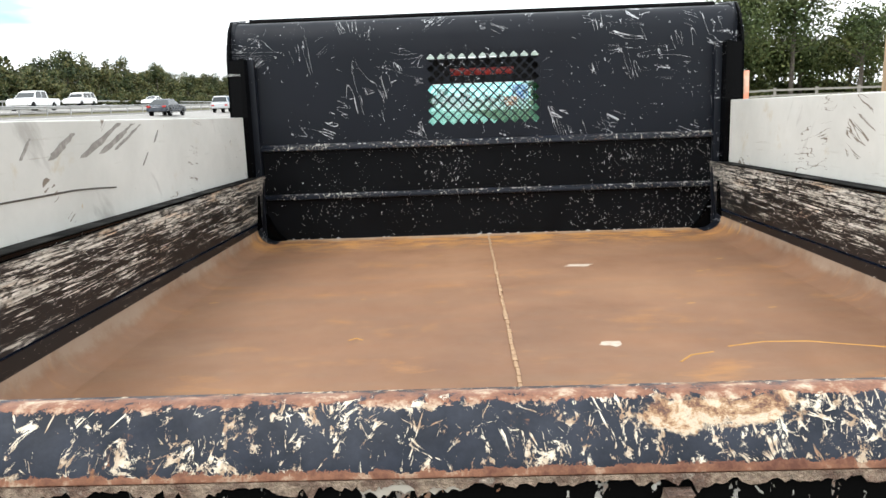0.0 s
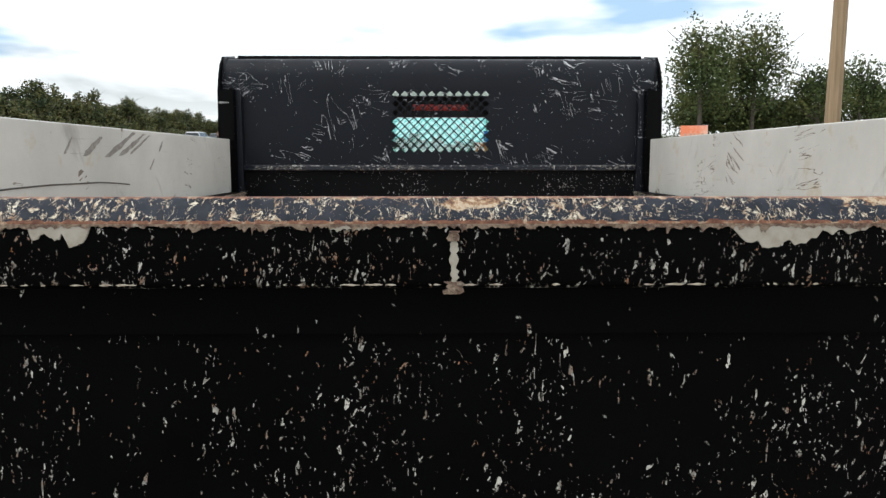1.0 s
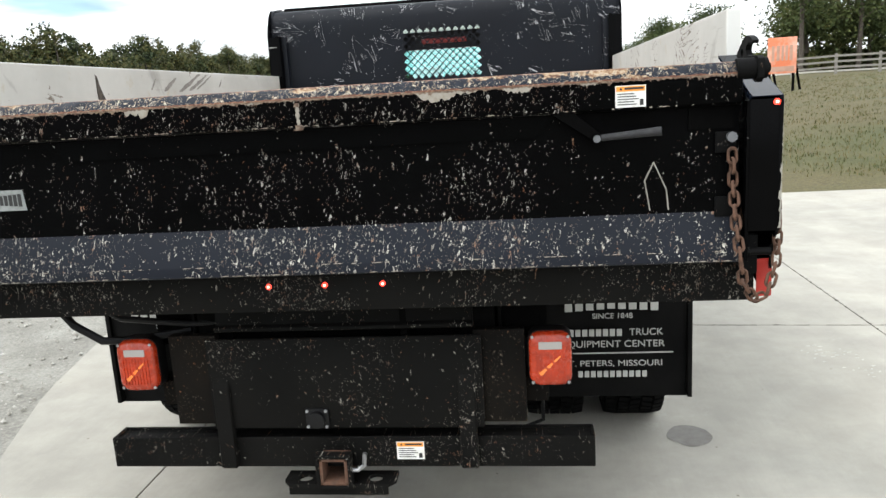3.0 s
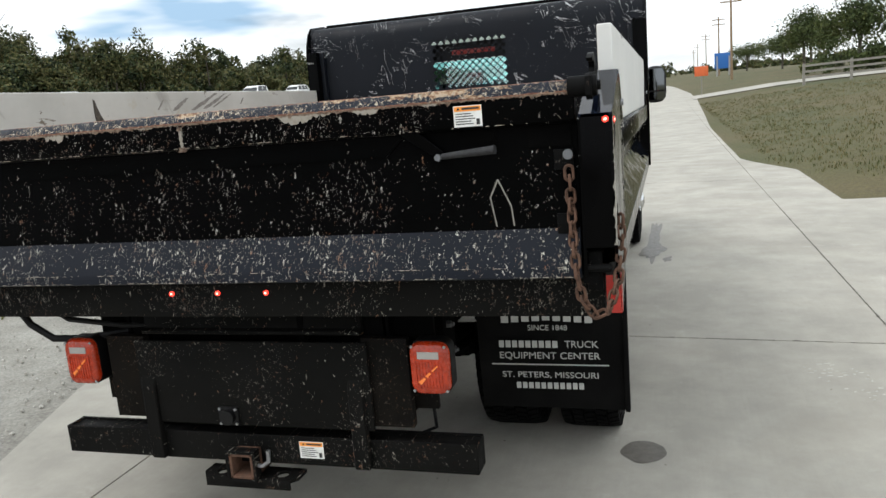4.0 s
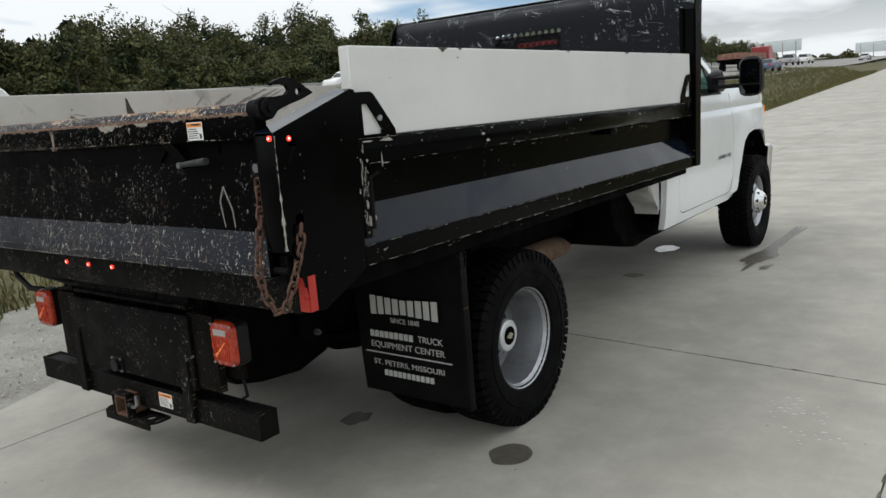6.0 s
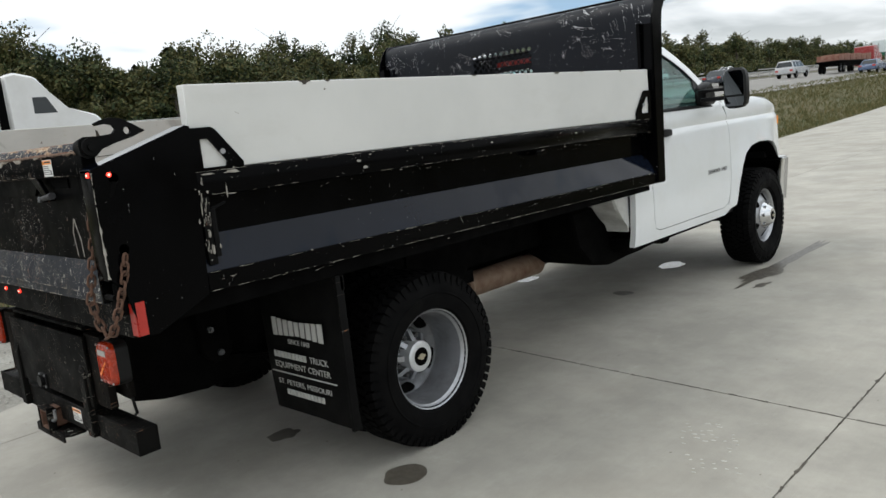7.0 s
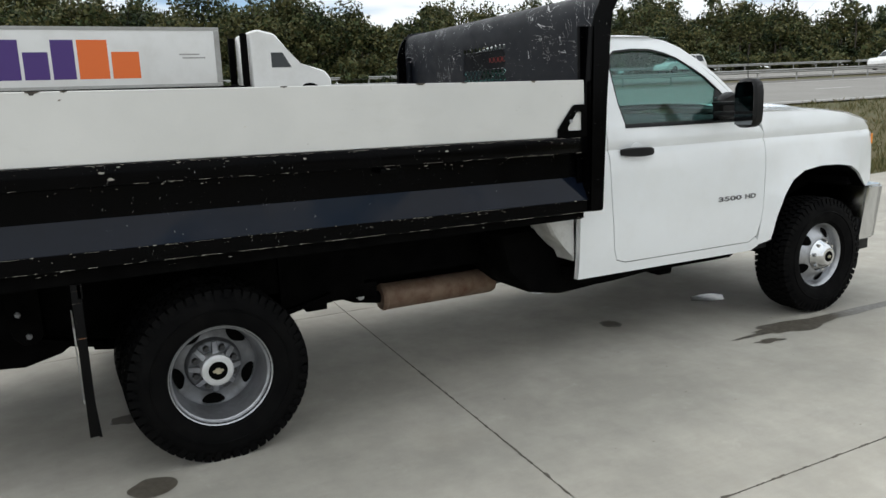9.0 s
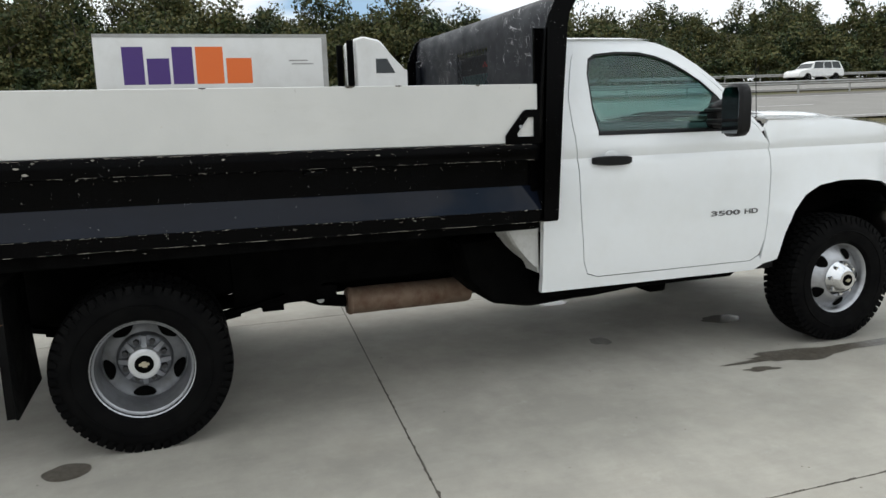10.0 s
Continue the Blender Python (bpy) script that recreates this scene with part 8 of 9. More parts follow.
for p, q in zip(rows, rows[1:]):
    for k in range(2):
        bm.faces.new((p[k], p[k + 1], q[k + 1], q[k]))
solid("side_street", bm, M["concrete"], "pale concrete side street crossing the field", "road", kind="structure")


# ---- vehicles on the highway ----
M["car_glass"] = shader("car_glass", (0.015, 0.02, 0.022), 0.08)
CAR_PAINT = {"white": (0.78, 0.78, 0.77), "silver": (0.40, 0.41, 0.42), "red": (0.26, 0.03, 0.03), "dark": (0.02, 0.025, 0.035), "blue": (0.06, 0.09, 0.16)}
for k, c in CAR_PAINT.items():
    M["car_" + k] = dirty("car_" + k, c, tuple(v * 0.8 + 0.03 for v in c), 0.22, 0.0, 0.4, 2.0)

SHAPES = {
    "sedan": (4.7, 1.80, [(0, 0.35), (0.02, 0.72), (0.25, 0.88), (0.9, 0.92), (3.25, 0.95), (4.35, 0.82), (4.66, 0.66), (4.7, 0.35)], [(0.55, 0.90), (1.15, 1.38), (1.6, 1.44), (2.4, 1.42), (3.35, 0.93)], (0.85, 3.85), 0.32),
    "suv": (4.85, 1.92, [(0, 0.45), (0.0, 0.95), (0.1, 1.08), (3.45, 1.10), (4.55, 0.98), (4.82, 0.80), (4.85, 0.42)], [(0.08, 1.07), (0.35, 1.70), (0.8, 1.78), (2.6, 1.76), (3.05, 1.60), (3.6, 1.09)], (0.95, 3.95), 0.38),
    "pickup": (5.8, 2.0, [(0, 0.55), (0.0, 1.05), (0.05, 1.12), (2.1, 1.12), (4.4, 1.12), (5.5, 1.05), (5.78, 0.85), (5.8, 0.45), (0.1, 0.45)], [(1.95, 1.10), (2.0, 1.72), (2.35, 1.84), (3.4, 1.82), (3.8, 1.68), (4.45, 1.11)], (1.15, 4.75), 0.40),
}


def car_wheel(r):
    bm = bmesh.new()
    lathe(bm, [(r * 0.55, -0.10), (r * 0.95, -0.11), (r, -0.07), (r, 0.07), (r * 0.95, 0.11), (r * 0.60, 0.10)], (0, 0, 0), "x", 20)
    me = finish("tyre", bm, M["rubber"], 35)
    bm = bmesh.new()
    lathe(bm, [(r * 0.60, 0.0), (r * 0.60, 0.105), (r * 0.5, 0.09), (r * 0.2, 0.10), (0.001, 0.10)], (0, 0, 0), "x", 14)
    return me, finish("rim", bm, M["steel_rim"], 35)


def car(kind, paint, x, y, heading, label):
    L, W, low, top, axles, r = SHAPES[kind]
    c = thing(kind if kind != "pickup" else "pickup_truck", label, {"sedan": "car", "suv": "car", "pickup": "truck"}[kind], "highway traffic")
    bm = bmesh.new()
    prism(bm, [(a - L / 2, b) for a, b in low], "x", -W / 2, W / 2, 0.06)
    part("body", bm, M["car_" + paint], c)
    bm = bmesh.new()
    zs = [b for _, b in top]
    lo_v, hi_v = [], []
    for s in (-1, 1):
        lo_v.append([bm.verts.new((s * (W / 2 - 0.06 - 0.22 * (b - min(zs)) / (max(zs) - min(zs))), a - L / 2, b)) for a, b in top])
    bm.faces.new(lo_v[0]), bm.faces.new(lo_v[1][::-1])
    for k in range(len(top) - 1):
        bm.faces.new((lo_v[0][k], lo_v[1][k], lo_v[1][k + 1], lo_v[0][k + 1]))
    part("cabin", bm, M["car_" + paint], c)
    mid = [(a, b) for a, b in top]
    a0, a1 = mid[0][0], mid[-1][0]
    zlo, zhi = min(zs), max(zs)
    for s in (-1, 1):
        splits = [(0.0, 0.46), (0.50, 1.0)] if kind != "suv" else [(0.0, 0.30), (0.33, 0.62), (0.65, 1.0)]
        for t0, t1 in splits:
            bm = bmesh.new()
            def at(t, up):
                lo = a0 + 0.20 + (a1 - a0 - 0.50) * t
                hi_a = mid[1][0] + 0.10 + (mid[-2][0] - mid[1][0] - 0.16) * t
                z0, z1 = zlo + 0.05, zhi - 0.10
                a = lo + (hi_a - lo) * up
                z = z0 + (z1 - z0) * up
                xx = W / 2 - 0.06 - 0.22 * (z - zlo) / (zhi - zlo) + 0.006
                return (s * xx, a - L / 2, z)
            bm.faces.new([bm.verts.new(at(*q)) for q in ((t0, 0), (t1, 0), (t1, 1), (t0, 1))])
            part("side_window", bm, M["car_glass"], c, smooth=0)
    for i, (p, q) in enumerate(((mid[0], mid[1]), (mid[-1], mid[-2]))):
        bm = bmesh.new()
        off = -0.008 if i == 0 else 0.008
        vs = []
        for t, s in ((0.12, -1), (0.12, 1), (0.92, 1), (0.92, -1)):
            a, b = p[0] + (q[0] - p[0]) * t, p[1] + (q[1] - p[1]) * t
            xx = W / 2 - 0.12 - 0.22 * (b - zlo) / (zhi - zlo)
            vs.append(bm.verts.new((s * xx, a - L / 2 + off, b + 0.006)))
        bm.faces.new(vs)
        part("windshield", bm, M["car_glass"], c, smooth=0)
    for s in (-1, 1):
        bm = bmesh.new()
        box(bm, *sorted((s * (W / 2 - 0.38), s * (W / 2 - 0.08))), -L / 2 - 0.012, -L / 2 + 0.05, 0.70, 0.86)
        part("tail_lamp", bm, M["reflector"], c)
    tm, rm = car_wheel(r)
    for ax in axles:
        for s in (-1, 1):
            w = new("wheel", tm)
            w.parent = c
            w.matrix_local = pose(s * (W / 2 - 0.10), ax - L / 2, r, 0, 0, 0 if s > 0 else 180)
            o = new("rim", rm)
            o.parent = w
    c.matrix_local = pose(x, y, rise_left(x, y) + 0.06, 0, 0, heading)
    return c


car("pickup", "silver", -27.2, 132.0, 0, "silver pickup truck driving on the highway")
car("suv", "white", -46.0, 91.0, 180, "white sport utility car on the far carriageway")
car("sedan", "dark", -26.0, 66.0, 0, "dark sedan driving on the highway")
car("pickup", "white", -40.0, 70.0, 180, "white pickup truck on the far carriageway")
car("suv", "silver", -26.2, 84.0, 0, "silver car driving on the highway")
car("suv", "white", -49.5, 52.6, 180, "white sport utility car passing the woods")
car("sedan", "blue", -20.5, 92.0, 0, "dark blue car driving on the highway")
car("sedan", "white", -48.0, 118.0, 180, "white car far along the highway")
car("suv", "white", -28.5, 150.0, 0, "white car far along the highway")
car("sedan", "silver", -24.0, 185.0, 0, "silver car far along the highway")
car("pickup", "dark", -50.0, 175.0, 180, "dark pickup far along the highway")

M["trailer_white"] = dirty("trailer_white", (0.70, 0.70, 0.69), (0.52, 0.51, 0.48), 0.4, 0.0, 0.5, 0.8)
M["violet"] = shader("violet_paint", (0.055, 0.02, 0.16), 0.45)
M["orange"] = shader("orange_paint", (0.72, 0.14, 0.02), 0.45)


def semi(x, y, heading):
    """Short white box trailer with violet and orange block shapes, pulled by a white tractor."""
    t = thing("trailer_truck", "white box trailer truck with violet and orange blocks", "truck", "highway traffic")
    bm = bmesh.new()
    box(bm, -1.25, 1.25, -4.05, 4.05, 0.92, 2.98, 0.03)
    part("trailer_box", bm, M["trailer_white"], t)
    for s in (-1, 1):
        for z0, z1 in ((2.87, 2.99), (0.92, 1.02)):
            bm = bmesh.new()
            box(bm, *sorted((s * 1.25, s * 1.262)), -4.05, 4.05, z0, z1)
            part("edge_rail", bm, M["galv"], t)
        bm = bmesh.new()
        box(bm, *sorted((s * 1.25, s * 1.262)), 3.86, 4.05, 1.03, 2.86)
        part("corner_rail", bm, M["galv"], t)
    # block shapes in place of the lettering, on the side that faces the drive
    for a, b, z0, z1, m in ((-3.15, -2.45, 1.25, 2.55, "violet"), (-2.35, -1.60, 1.25, 2.15, "violet"), (-1.50, -0.80, 1.25, 2.55, "violet"), (-0.70, 0.25, 1.25, 2.55, "orange"), (0.35, 1.25, 1.25, 2.15, "orange")):
        bm = bmesh.new()
        prism(bm, [(a, z0), (b, z0), (b, z1), (a, z1)], "x", 1.2505, 1.2545)
        part("block_shape", bm, M[m], t, m + " block shape", smooth=0)
    for a, b, z in ((2.6, 3.3, 2.02), (2.7, 3.5, 1.90)):
        bm = bmesh.new()
        box(bm, 1.2505, 1.2535, a, b, z, z + 0.05)
        part("fine_print", bm, M["galv"], t, smooth=0)
    bm = bmesh.new()
    prism(bm, [(5.15, 0.6), (5.15, 2.85), (5.5, 2.95), (6.15, 2.80), (6.75, 2.05), (7.05, 1.62), (8.05, 1.42), (8.3, 1.1), (8.3, 0.5)], "x", -1.12, 1.12, 0.08)
    part("tractor_cab", bm, M["trailer_white"], t, "white tractor cab")
    for s in (-1, 1):
        bm = bmesh.new()
        prism(bm, [(5.95, 1.55), (5.95, 2.10), (6.40, 2.10), (6.72, 1.55)], "x", *sorted((s * 1.122, s * 1.128)))
        part("side_window", bm, M["car_glass"], t, smooth=0)
        bm = bmesh.new()
        box(bm, *sorted((s * 0.95, s * 1.10)), 4.85, 5.10, 0.7, 2.8, 0.03)
        part("air_dam", bm, M["under_black"], t)
    bm = bmesh.new()
    box(bm, -1.0, 1.0, -3.9, 8.0, 0.62, 0.91)
    part("chassis", bm, M["under_black"], t)
    tm, rm = car_wheel(0.48)
    for ay in (-3.2, 4.5, 7.4):
        for s in (-1, 1):
            w = new("wheel", tm)
            w.parent = t
            w.matrix_local = pose(s * 1.05, ay, 0.48, 0, 0, 0 if s > 0 else 180)
            o = new("rim", rm)
            o.parent = w
    t.matrix_local = pose(x, y, rise_left(x, y) + 0.06, 0, 0, heading)


semi(-26.0, 1.6, 0)


def flatbed(x, y, heading):
    t = thing("flatbed_trailer", "flatbed trailer stacked with reddish timber on the highway", "truck", "highway traffic")
    bm = bmesh.new()
    box(bm, -1.25, 1.25, -7, 7, 1.15, 1.35, 0.02)
    part("deck", bm, M["under_black"], t)
    for k in range(6):
        bm = bmesh.new()
        box(bm, -1.2, 1.2, -6.6 + k * 2.15, -4.6 + k * 2.15, 1.352, 2.0 + 0.12 * (k % 2), 0.02)
        part("load_stack", bm, M["red_timber"], t, "bundle of red-brown timber")
    tm, rm = car_wheel(0.50)
    for ay in (-5.8, -4.6, 5.0, 6.2):
        for s in (-1, 1):
            w = new("wheel", tm)
            w.parent = t
            w.matrix_local = pose(s * 1.05, ay, 0.50, 0, 0, 0 if s > 0 else 180)
            o = new("rim", rm)
            o.parent = w
    bm = bmesh.new()
    prism(bm, [(7.6, 0.7), (7.6, 3.0), (9.2, 3.1), (9.9, 2.2), (11.2, 2.0), (11.5, 0.6)], "x", -1.15, 1.15, 0.08)
    part("tractor_cab", bm, M["car_red"], t, "dark red tractor")
    bm = bmesh.new()
    box(bm, -0.9, 0.9, -6.8, 11.0, 0.8, 1.14)
    part("chassis", bm, M["under_black"], t)
    t.matrix_local = pose(x, y, rise_left(x, y) + 0.06, 0, 0, heading)


M["red_timber"] = dirty("red_timber", (0.20, 0.085, 0.06), (0.32, 0.22, 0.16), 0.8, 0.0, 0.8, 3.0)
flatbed(-25.5, 60.0 + 40, 0)


# ---- woods ----
def leaf_cloud(rng, centre, radii, count, size, verts, faces, low=-0.25):
    """Leaf sprays scattered through lumpy sub-crowns."""
    radii = np.array(radii)
    nl = max(5, int(count / 80))
    d = rng.normal(0, 1, (nl, 3))
    d /= np.linalg.norm(d, axis=1)[:, None]
    d[:, 2] = np.abs(d[:, 2]) * (1 - low) + low
    d[rng.random(nl) < 0.35, 2] -= 0.6
    mid = np.array(centre) + d * rng.uniform(0.30, 0.85, (nl, 1)) * radii
    big = rng.uniform(0.26, 0.50, nl)
    w = rng.integers(0, nl, count)
    d = rng.normal(0, 1, (count, 3))
    d /= np.linalg.norm(d, axis=1)[:, None]
    p = mid[w] + d * (big[w] * rng.uniform(0.45, 1.0, count))[:, None] * radii
    u = rng.normal(0, 1, (count, 3))
    u /= np.linalg.norm(u, axis=1)[:, None]
    v = np.cross(u, d + rng.normal(0, 0.35, (count, 3)))
    v /= np.maximum(np.linalg.norm(v, axis=1), 1e-6)[:, None]
    s = (size * rng.uniform(0.55, 1.4, count))[:, None]
    k = len(verts)
    q = np.stack([p - u * s, p + v * s * 0.55, p + u * s, p - v * s * 0.55], axis=1).reshape(-1, 3)
    verts.extend(map(tuple, q.tolist()))
    faces.extend((k + 4 * i, k + 4 * i + 1, k + 4 * i + 2, k + 4 * i + 3) for i in range(count))


def trunk_into(rng, base, height, r, verts, faces, limbs=4):
    def seg(p, q, r0, r1, n=6):
        p, q = np.array(p), np.array(q)
        d = q - p
        d = d / np.linalg.norm(d)
        u = np.cross(d, (0.3, 0.9, 0.1))
        u /= np.linalg.norm(u)
        v = np.cross(d, u)
        k = len(verts)
        for c, rr in ((p, r0), (q, r1)):
            for i in range(n):
                a = 2 * math.pi * i / n
                verts.append(tuple(c + (u * math.cos(a) + v * math.sin(a)) * rr))
        for i in range(n):
            faces.append((k + i, k + (i + 1) % n, k + n + (i + 1) % n, k + n + i))
    x, y, z = base
    mid = (x + rng.normal(0, 0.15), y + rng.normal(0, 0.15), z + height * 0.5)
    top = (x + rng.normal(0, 0.3), y + rng.normal(0, 0.3), z + height * 0.88)
    seg((x, y, z - 0.2), mid, r, r * 0.7)
    seg(mid, top, r * 0.7, r * 0.2)
    for _ in range(limbs):
        t = rng.uniform(0.3, 0.75)
        a = rng.uniform(0, 6.28)
        p = (x, y, z + height * t)
        L = height * rng.uniform(0.18, 0.34)
        q = (x + math.cos(a) * L, y + math.sin(a) * L, z + height * t + L * rng.uniform(0.5, 1.0))
        seg(p, q, r * 0.4, r * 0.1, 5)


def woods():
    rng = np.random.default_rng(21)
    verts, faces, tv, tf = [], [], [], []
    y = -32.0
    while y < 330:
        near = y < 75                       # the stretch that is seen abreast gets finer leaves
        step = float(np.interp(y, [-32, 40, 120, 330], [2.3, 2.5, 4.0, 6.5]))
        thin = float(np.interp(y, [-32, 100, 330], [1.0, 0.9, 0.6]))
        back = float(np.interp(y, [-32, 140, 330], [0, 2, 18]))
        tall = float(np.interp(y, [-30, 0, 12, 30, 50, 75, 110, 150], [2.0, 1.5, 0.7, 0.9, 1.1, 0.5, 0.2, 1.2]))
        for row in range(3):
            x = -61.0 - row * 5.0 + rng.normal(0, 1.3) - back
            yy = y + rng.uniform(-step, step)
            z = rise_left(x, yy)
            h = 3.8 + 4.2 * rng.random() ** 1.3 + row * 0.7 + 1.5 * math.sin(yy * 0.09 + row) + tall
            w = rng.uniform(2.1, 3.6)
            leaf_cloud(rng, (x, yy, z + h * 0.62), (w, w, h * 0.36), int(rng.uniform(1900, 2300) if near else rng.uniform(950, 1200) * thin), 0.165 if near else 0.235, verts, faces, -0.5)
            trunk_into(rng, (x, yy, z), h, 0.12, tv, tf, 3)
        # brush along the edge, and undergrowth between the trunks
        for x0, lo, hi in ((-56.6, 1.0, 2.6), (-57.8, 1.8, 3.8), (-60.0, 2.6, 5.0), (-65.0, 3.4, 6.4)):
            x = x0 + rng.normal(0, 0.8) - back
            yy = y + rng.uniform(-1, 1)
            z = rise_left(x, yy)
            h = rng.uniform(lo, hi)
            leaf_cloud(rng, (x, yy, z + h * 0.42), (1.9, 2.1 * step / 2.4, h * 0.55), 620 if near else int(330 * thin), 0.165 if near else 0.23, verts, faces, -0.6)
        for x0, lo, hi in ((-70.0, 4.0, 7.0), (-75.0, 4.5, 7.5), (-78.0, 5.0, 8.5)):
            x, yy = x0 + rng.normal(0, 0.6) - back, y + rng.uniform(-1, 1)
            h = rng.uniform(lo, hi) + tall * 0.6
            leaf_cloud(rng, (x, yy, rise_left(x, yy) + h * 0.45), (1.8, 2.2 * step / 2.4, h * 0.56), int(300 * thin), 0.50, verts, faces, -0.7)
        y += step
    me = bpy.data.meshes.new("woods")
    k = len(verts)
    me.from_pydata(verts + tv, [], faces + [tuple(i + k for i in f) for f in tf])
    me.materials.append(M["wood_leaves"])
    me.materials.append(M["bark"])
    idx = np.zeros(len(me.polygons), dtype=np.int32)
    idx[len(faces):] = 1
    me.polygons.foreach_set("material_index", idx)
    tagged(new("woods", me), "dense mixed woods in early autumn along the highway", "woods", kind="stuff")
    # far line of trees at the end of the road
    rng = np.random.default_rng(8)
    verts, faces = [], []
    for _ in range(170):
        a = rng.uniform(-18, 26)
        d = rng.uniform(330, 520)
        x, y = d * math.sin(radians(a)), d * math.cos(radians(a))
        h = rng.uniform(4, 8)
        leaf_cloud(rng, (x, y, far_rise(y) - 1.0 + h * 0.5), (5, 5, h * 0.5), 130, 0.8, verts, faces)
    me = bpy.data.meshes.new("far_woods")
    me.from_pydata(verts, [], faces)
    me.materials.append(M["wood_leaves"])
    tagged(new("far_woods", me), "low dark tree line on the horizon", "woods", kind="stuff")


woods()


def hedge():
    """Low tangled growth behind the fence that closes the view under the crowns."""
    rng = np.random.default_rng(77)
    verts, faces = [], []
    for _ in range(95):
        x = rng.uniform(13.5, 62)
        y = 66.0 + rng.uniform(-2.0, 9.0)
        h = rng.uniform(1.4, 3.4)
        leaf_cloud(rng, (x, y, ground_height(x, y) + h * 0.42), (1.7, 1.6, h * 0.55), 560, 0.15, verts, faces, -0.7)
    me = bpy.data.meshes.new("hedge")
    me.from_pydata(verts, [], faces)
    me.materials.append(M["tree_leaves"])
    tagged(new("hedge", me), "tangled green hedge behind the fence", "hedge", kind="stuff")


hedge()


def tree(x, y, h, w, seed, label, leaves=6800, size=0.135):
    rng = np.random.default_rng(seed)
    z = ground_height(x, y)
    t = thing("tree", label, "tree", "trees behind the fence", at=(x, y, z))
    tv, tf, lv, lf = [], [], [], []
    trunk_into(rng, (0, 0, 0), h, 0.20, tv, tf, 9)
    leaf_cloud(rng, (0, 0, h * 0.60), (w, w, h * 0.42), leaves, size, lv, lf)
    for nm, vv, ff, m, lab in (("trunk", tv, tf, M["bark"], "grey-brown trunk and limbs"), ("crown", lv, lf, M["tree_leaves"], "loose green crown with gaps")):
        me = bpy.data.meshes.new(nm)
        me.from_pydata(vv, [], ff)
        me.materials.append(m)
        o = new(nm, me)
        o.parent = t
        tagged(o, lab)
    return t


tree(21.5, 60.0, 11.0, 3.6, 31, "tall green broadleaf tree with an airy crown", 7600)
tree(26.5, 62.0, 11.6, 3.4, 32, "tall green broadleaf tree with an airy crown", 7600)
tree(31.5, 61.0, 8.4, 3.0, 33, "broadleaf tree with thin yellowing foliage", 4500)
tree(36.0, 63.0, 8.8, 3.2, 34, "broadleaf tree with thin yellowing foliage", 4500)
tree(24.0, 66.0, 6.5, 3.5, 35, "low dense green tree behind the fence", 10500, 0.150)
tree(29.0, 66.0, 6.0, 3.8, 36, "low dense green tree behind the fence", 10500, 0.150)
tree(18.5, 78.0, 7.0, 4.0, 37, "dense green tree behind the fence")
tree(34.0, 68.0, 6.0, 4.0, 38, "dense green tree behind the fence")
tree(39.5, 66.0, 6.5, 4.0, 39, "dense green tree behind the fence")
tree(17.0, 98.0, 7.2, 3.6, 40, "dense green tree beyond the field")
tree(21.0, 118.0, 7.5, 4.2, 41, "dense green tree beyond the field")
tree(26.0, 138.0, 7.5, 4.5, 42, "dense green tree beyond the field")
tree(22.0, 155.0, 7.0, 4.5, 43, "dense green tree beyond the field")
tree(19.0, 190.0, 6.5, 5.0, 44, "dense green tree beyond the field")


# ---- field edge: fence, poles, signs ----
def fence():
    f = thing("fence", "weathered grey three-rail wooden fence across the field", "fence")
    bm = bmesh.new()
    box(bm, -0.07, 0.07, -0.07, 0.07, -0.3, 1.22, 0.01)
    post = finish("post", bm, M["fence_wood"], 0)
    pts = [(9.0 + 2.5 * i, 46.5 - 0.05 * i) for i in range(15)]
    for x, y in pts:
        o = new("post", post)
        o.parent = f
        o.location = (x, y, ground_height(x, y))
    for (x0, y0), (x1, y1) in zip(pts, pts[1:]):
        for h in (0.42, 0.75, 1.08):
            bm = bmesh.new()
            z0, z1 = ground_height(x0, y0) + h, ground_height(x1, y1) + h
            vs = []
            for x, y, z in ((x0, y0, z0), (x1, y1, z1)):
                vs.append([bm.verts.new((x, y - 0.075 + a, z + b)) for a, b in ((-0.02, -0.06), (0.02, -0.06), (0.02, 0.06), (-0.02, 0.06))])
            for k in range(4):
                bm.faces.new((vs[0][k], vs[0][(k + 1) % 4], vs[1][(k + 1) % 4], vs[1][k]))
            bm.faces.new(vs[0][::-1]), bm.faces.new(vs[1])
            part("rail", bm, M["fence_wood"], f, smooth=0)


M["fence_wood"] = dirty("fence_wood", (0.26, 0.245, 0.215), (0.15, 0.14, 0.12), 0.85, 0.0, 0.7, 3.0)
fence()


def utility_pole(x, y, h, lean, label, arms=0):
    p = thing("utility_pole", label, "pole", "utility poles", at=(x, y, max(ground_height(x, y), 0)))
    bm = bmesh.new()
    n = 14
    rows = []
    for i in range(9):
        t = i / 8
        r = 0.155 - 0.045 * t
        rows.append([bm.verts.new((lean * t + r * math.cos(2 * math.pi * k / n) * (1 + 0.03 * noise.noise((k, i, x))), r * math.sin(2 * math.pi * k / n), -0.4 + (h + 0.4) * t)) for k in range(n)])
    for a, b in zip(rows, rows[1:]):
        for k in range(n):
            bm.faces.new((a[k], a[(k + 1) % n], b[(k + 1) % n], b[k]))
    bm.faces.new(rows[-1])
    part("shaft", bm, M["pole_wood"], p)
    for k in range(arms):
        bm = bmesh.new()
        box(bm, -1.2, 1.2, -0.06, 0.06, h - 0.6 - 0.9 * k, h - 0.45 - 0.9 * k)
        part("cross_arm", bm, M["pole_wood"], p)


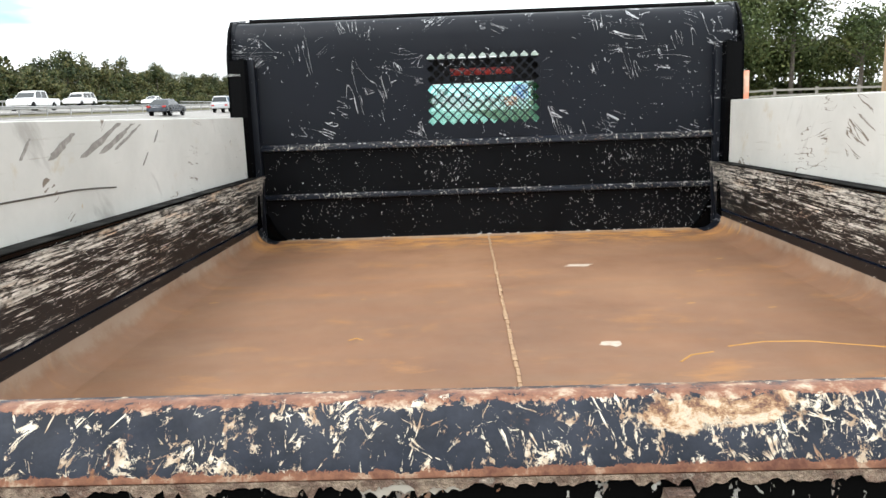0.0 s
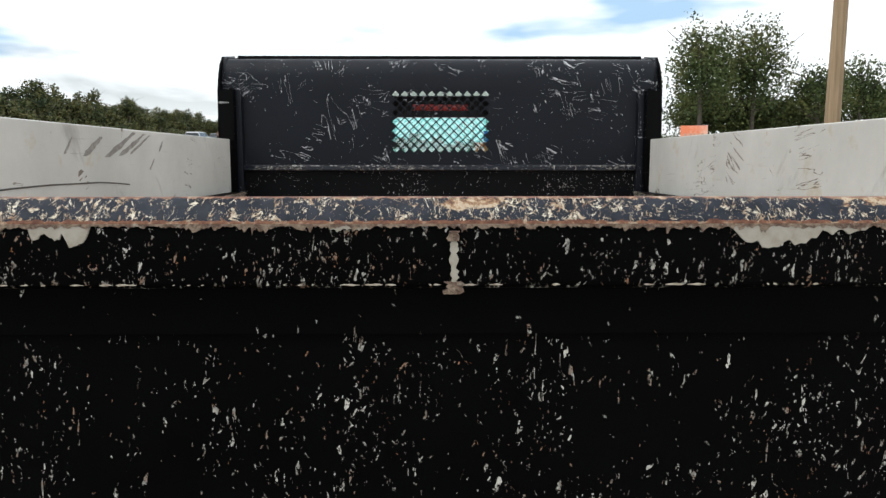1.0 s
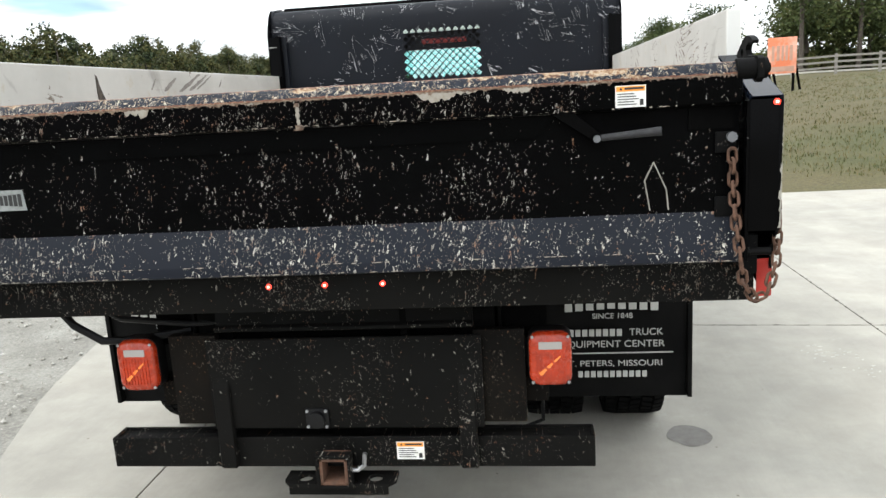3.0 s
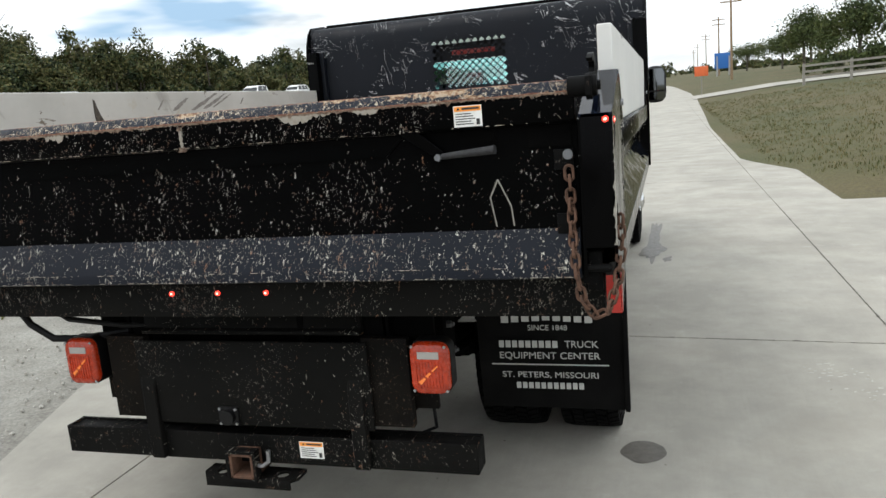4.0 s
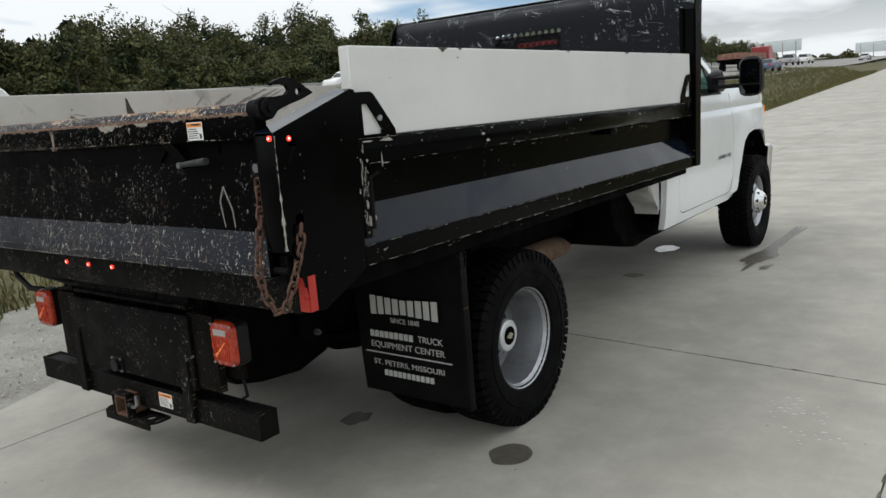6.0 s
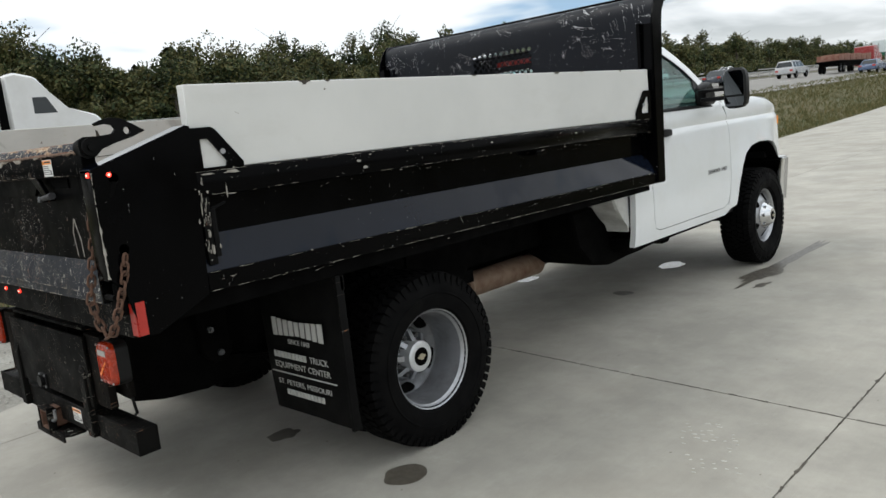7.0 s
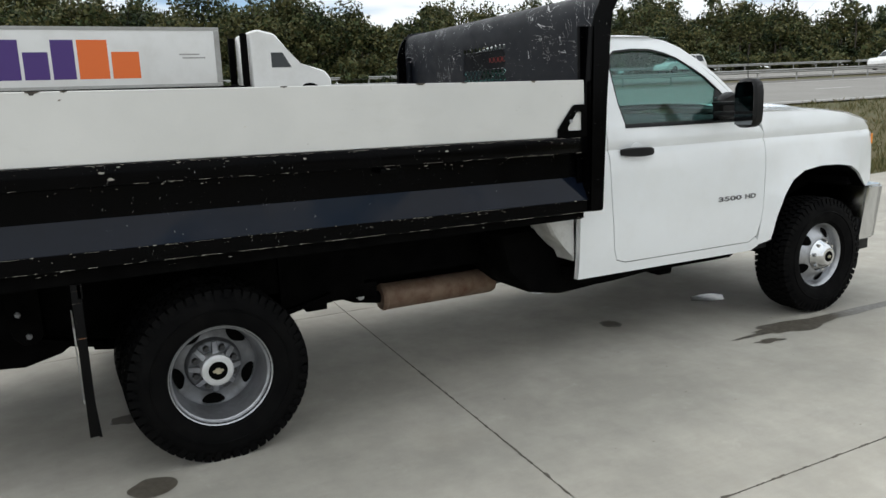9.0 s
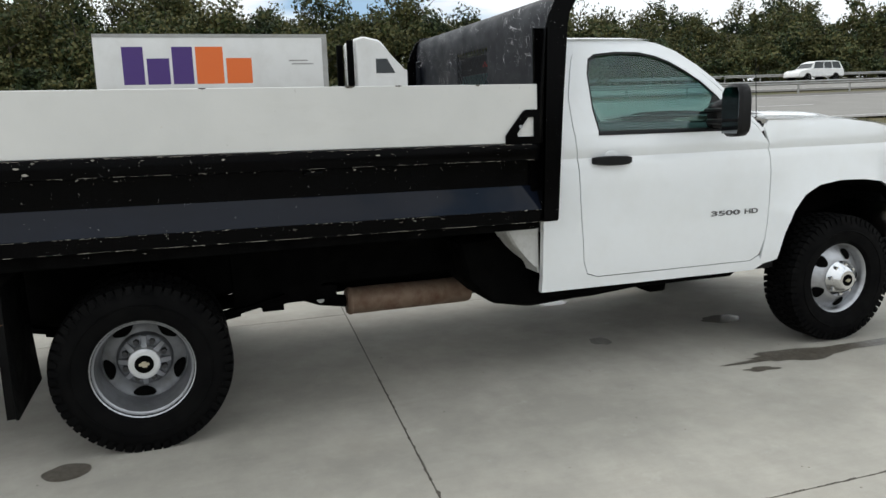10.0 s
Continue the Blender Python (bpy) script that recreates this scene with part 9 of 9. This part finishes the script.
utility_pole(7.75, 12.8, 9.0, 0.12, "brown timber utility pole in the grass")
utility_pole(9.15, 12.6, 9.0, 0.05, "brown timber utility pole in the grass")
for x, y, h in ((8.8, 97, 10.5), (11.0, 157, 11.0), (12.0, 230, 11.0), (13.0, 320, 11.5), (15.0, 430, 12.0)):
    utility_pole(x, y, h, 0.0, "tall dark utility pole with cross arms", 2)


def sign_board():
    x, y = 10.55, 29.0
    s = thing("sign_board", "orange sign board on a black timber frame in the grass", "sign", at=(x, y, ground_height(x, y)))
    s.rotation_euler = (0, 0, radians(-14))
    bm = bmesh.new()
    box(bm, -0.53, 0.53, -0.03, 0.0, 0.70, 2.10, 0.005)
    panel = part("panel", bm, M["sign_orange"], s, "orange panel fading to white")
    bm = bmesh.new()
    for k, (a, b) in enumerate(((-0.38, -0.28), (-0.20, -0.09), (-0.02, 0.06), (0.12, 0.21), (0.27, 0.38))):
        box(bm, a, b, -0.036, -0.031, 1.20, 1.78)
    box(bm, -0.45, 0.45, -0.036, -0.031, 0.78, 0.98)
    part("fine_print", bm, M["sign_dark"], panel, "faded dark print as bars", smooth=0)
    for px in (-0.44, 0.43):
        bm = bmesh.new()
        box(bm, px - 0.05, px + 0.05, 0.002, 0.10, -0.2, 1.98)
        part("leg", bm, M["under_black"], s)
        bm = bmesh.new()
        rod(bm, (px, 0.1, 1.5), (px + 0.35, 1.0, -0.1), 0.05, 6)
        part("brace", bm, M["under_black"], s)


M["sign_orange"] = dirty("sign_orange", (0.72, 0.20, 0.09), (0.75, 0.58, 0.48), 0.5, 0.0, 0.9, 1.4)
M["sign_dark"] = dirty("sign_dark", (0.50, 0.30, 0.22), (0.35, 0.2, 0.15), 0.6, 0.0, 0.8, 3.0)
sign_board()


def road_sign(x, y, z0, w, h, mat, label, posts=1, bars=()):
    s = thing("road_sign", label, "sign", "roadside signs", at=(x, y, 0))
    bm = bmesh.new()
    box(bm, -w / 2, w / 2, -0.03, 0.03, z0, z0 + h, 0.005)
    p = part("panel", bm, mat, s)
    for k in range(posts):
        px = 0 if posts == 1 else (-w * 0.35 + w * 0.7 * k / (posts - 1))
        bm = bmesh.new()
        rod(bm, (px, 0.05, -0.3), (px, 0.05, z0 + h * 0.8), 0.05 if posts == 1 else 0.16, 8)
        part("post", bm, M["fence_wood"] if posts == 1 else M["galv"], s)
    return s


M["sign_green"] = shader("sign_green", (0.01, 0.10, 0.06), 0.5)
M["sign_blue"] = shader("sign_blue", (0.02, 0.13, 0.42), 0.5)
M["sign_red"] = dirty("sign_red", (0.62, 0.12, 0.03), (0.4, 0.08, 0.03), 0.5, 0.0, 0.6, 3.0)
M["bill_white"] = shader("bill_white", (0.55, 0.60, 0.60), 0.6)
road_sign(3.95, 62.0, 1.84, 1.03, 0.76, M["sign_red"], "orange-red roadwork sign on a timber post")
road_sign(11.3, 150.0, 3.4, 3.0, 2.8, M["sign_blue"], "blue service sign on a tall post", 2)
road_sign(-6.1, 250.0, 4.7, 3.7, 3.9, M["sign_green"], "green overhead highway sign", 2)
road_sign(-1.5, 265.0, 3.8, 2.5, 1.8, M["sign_green"], "green overhead highway sign", 2)
road_sign(-52.0, 235.0, 8.0, 10.0, 3.2, M["bill_white"], "pale roadside billboard on tall posts", 3)
road_sign(-38.0, 300.0, 7.0, 11.0, 3.4, M["bill_white"], "pale roadside billboard on tall posts", 3)
road_sign(-22.0, 330.0, 7.0, 11.0, 3.2, M["bill_white"], "pale roadside billboard on tall posts", 3)
road_sign(-58.5, 250.0, 7.5, 3.0, 4.2, M["sign_green"], "green highway exit sign", 2)
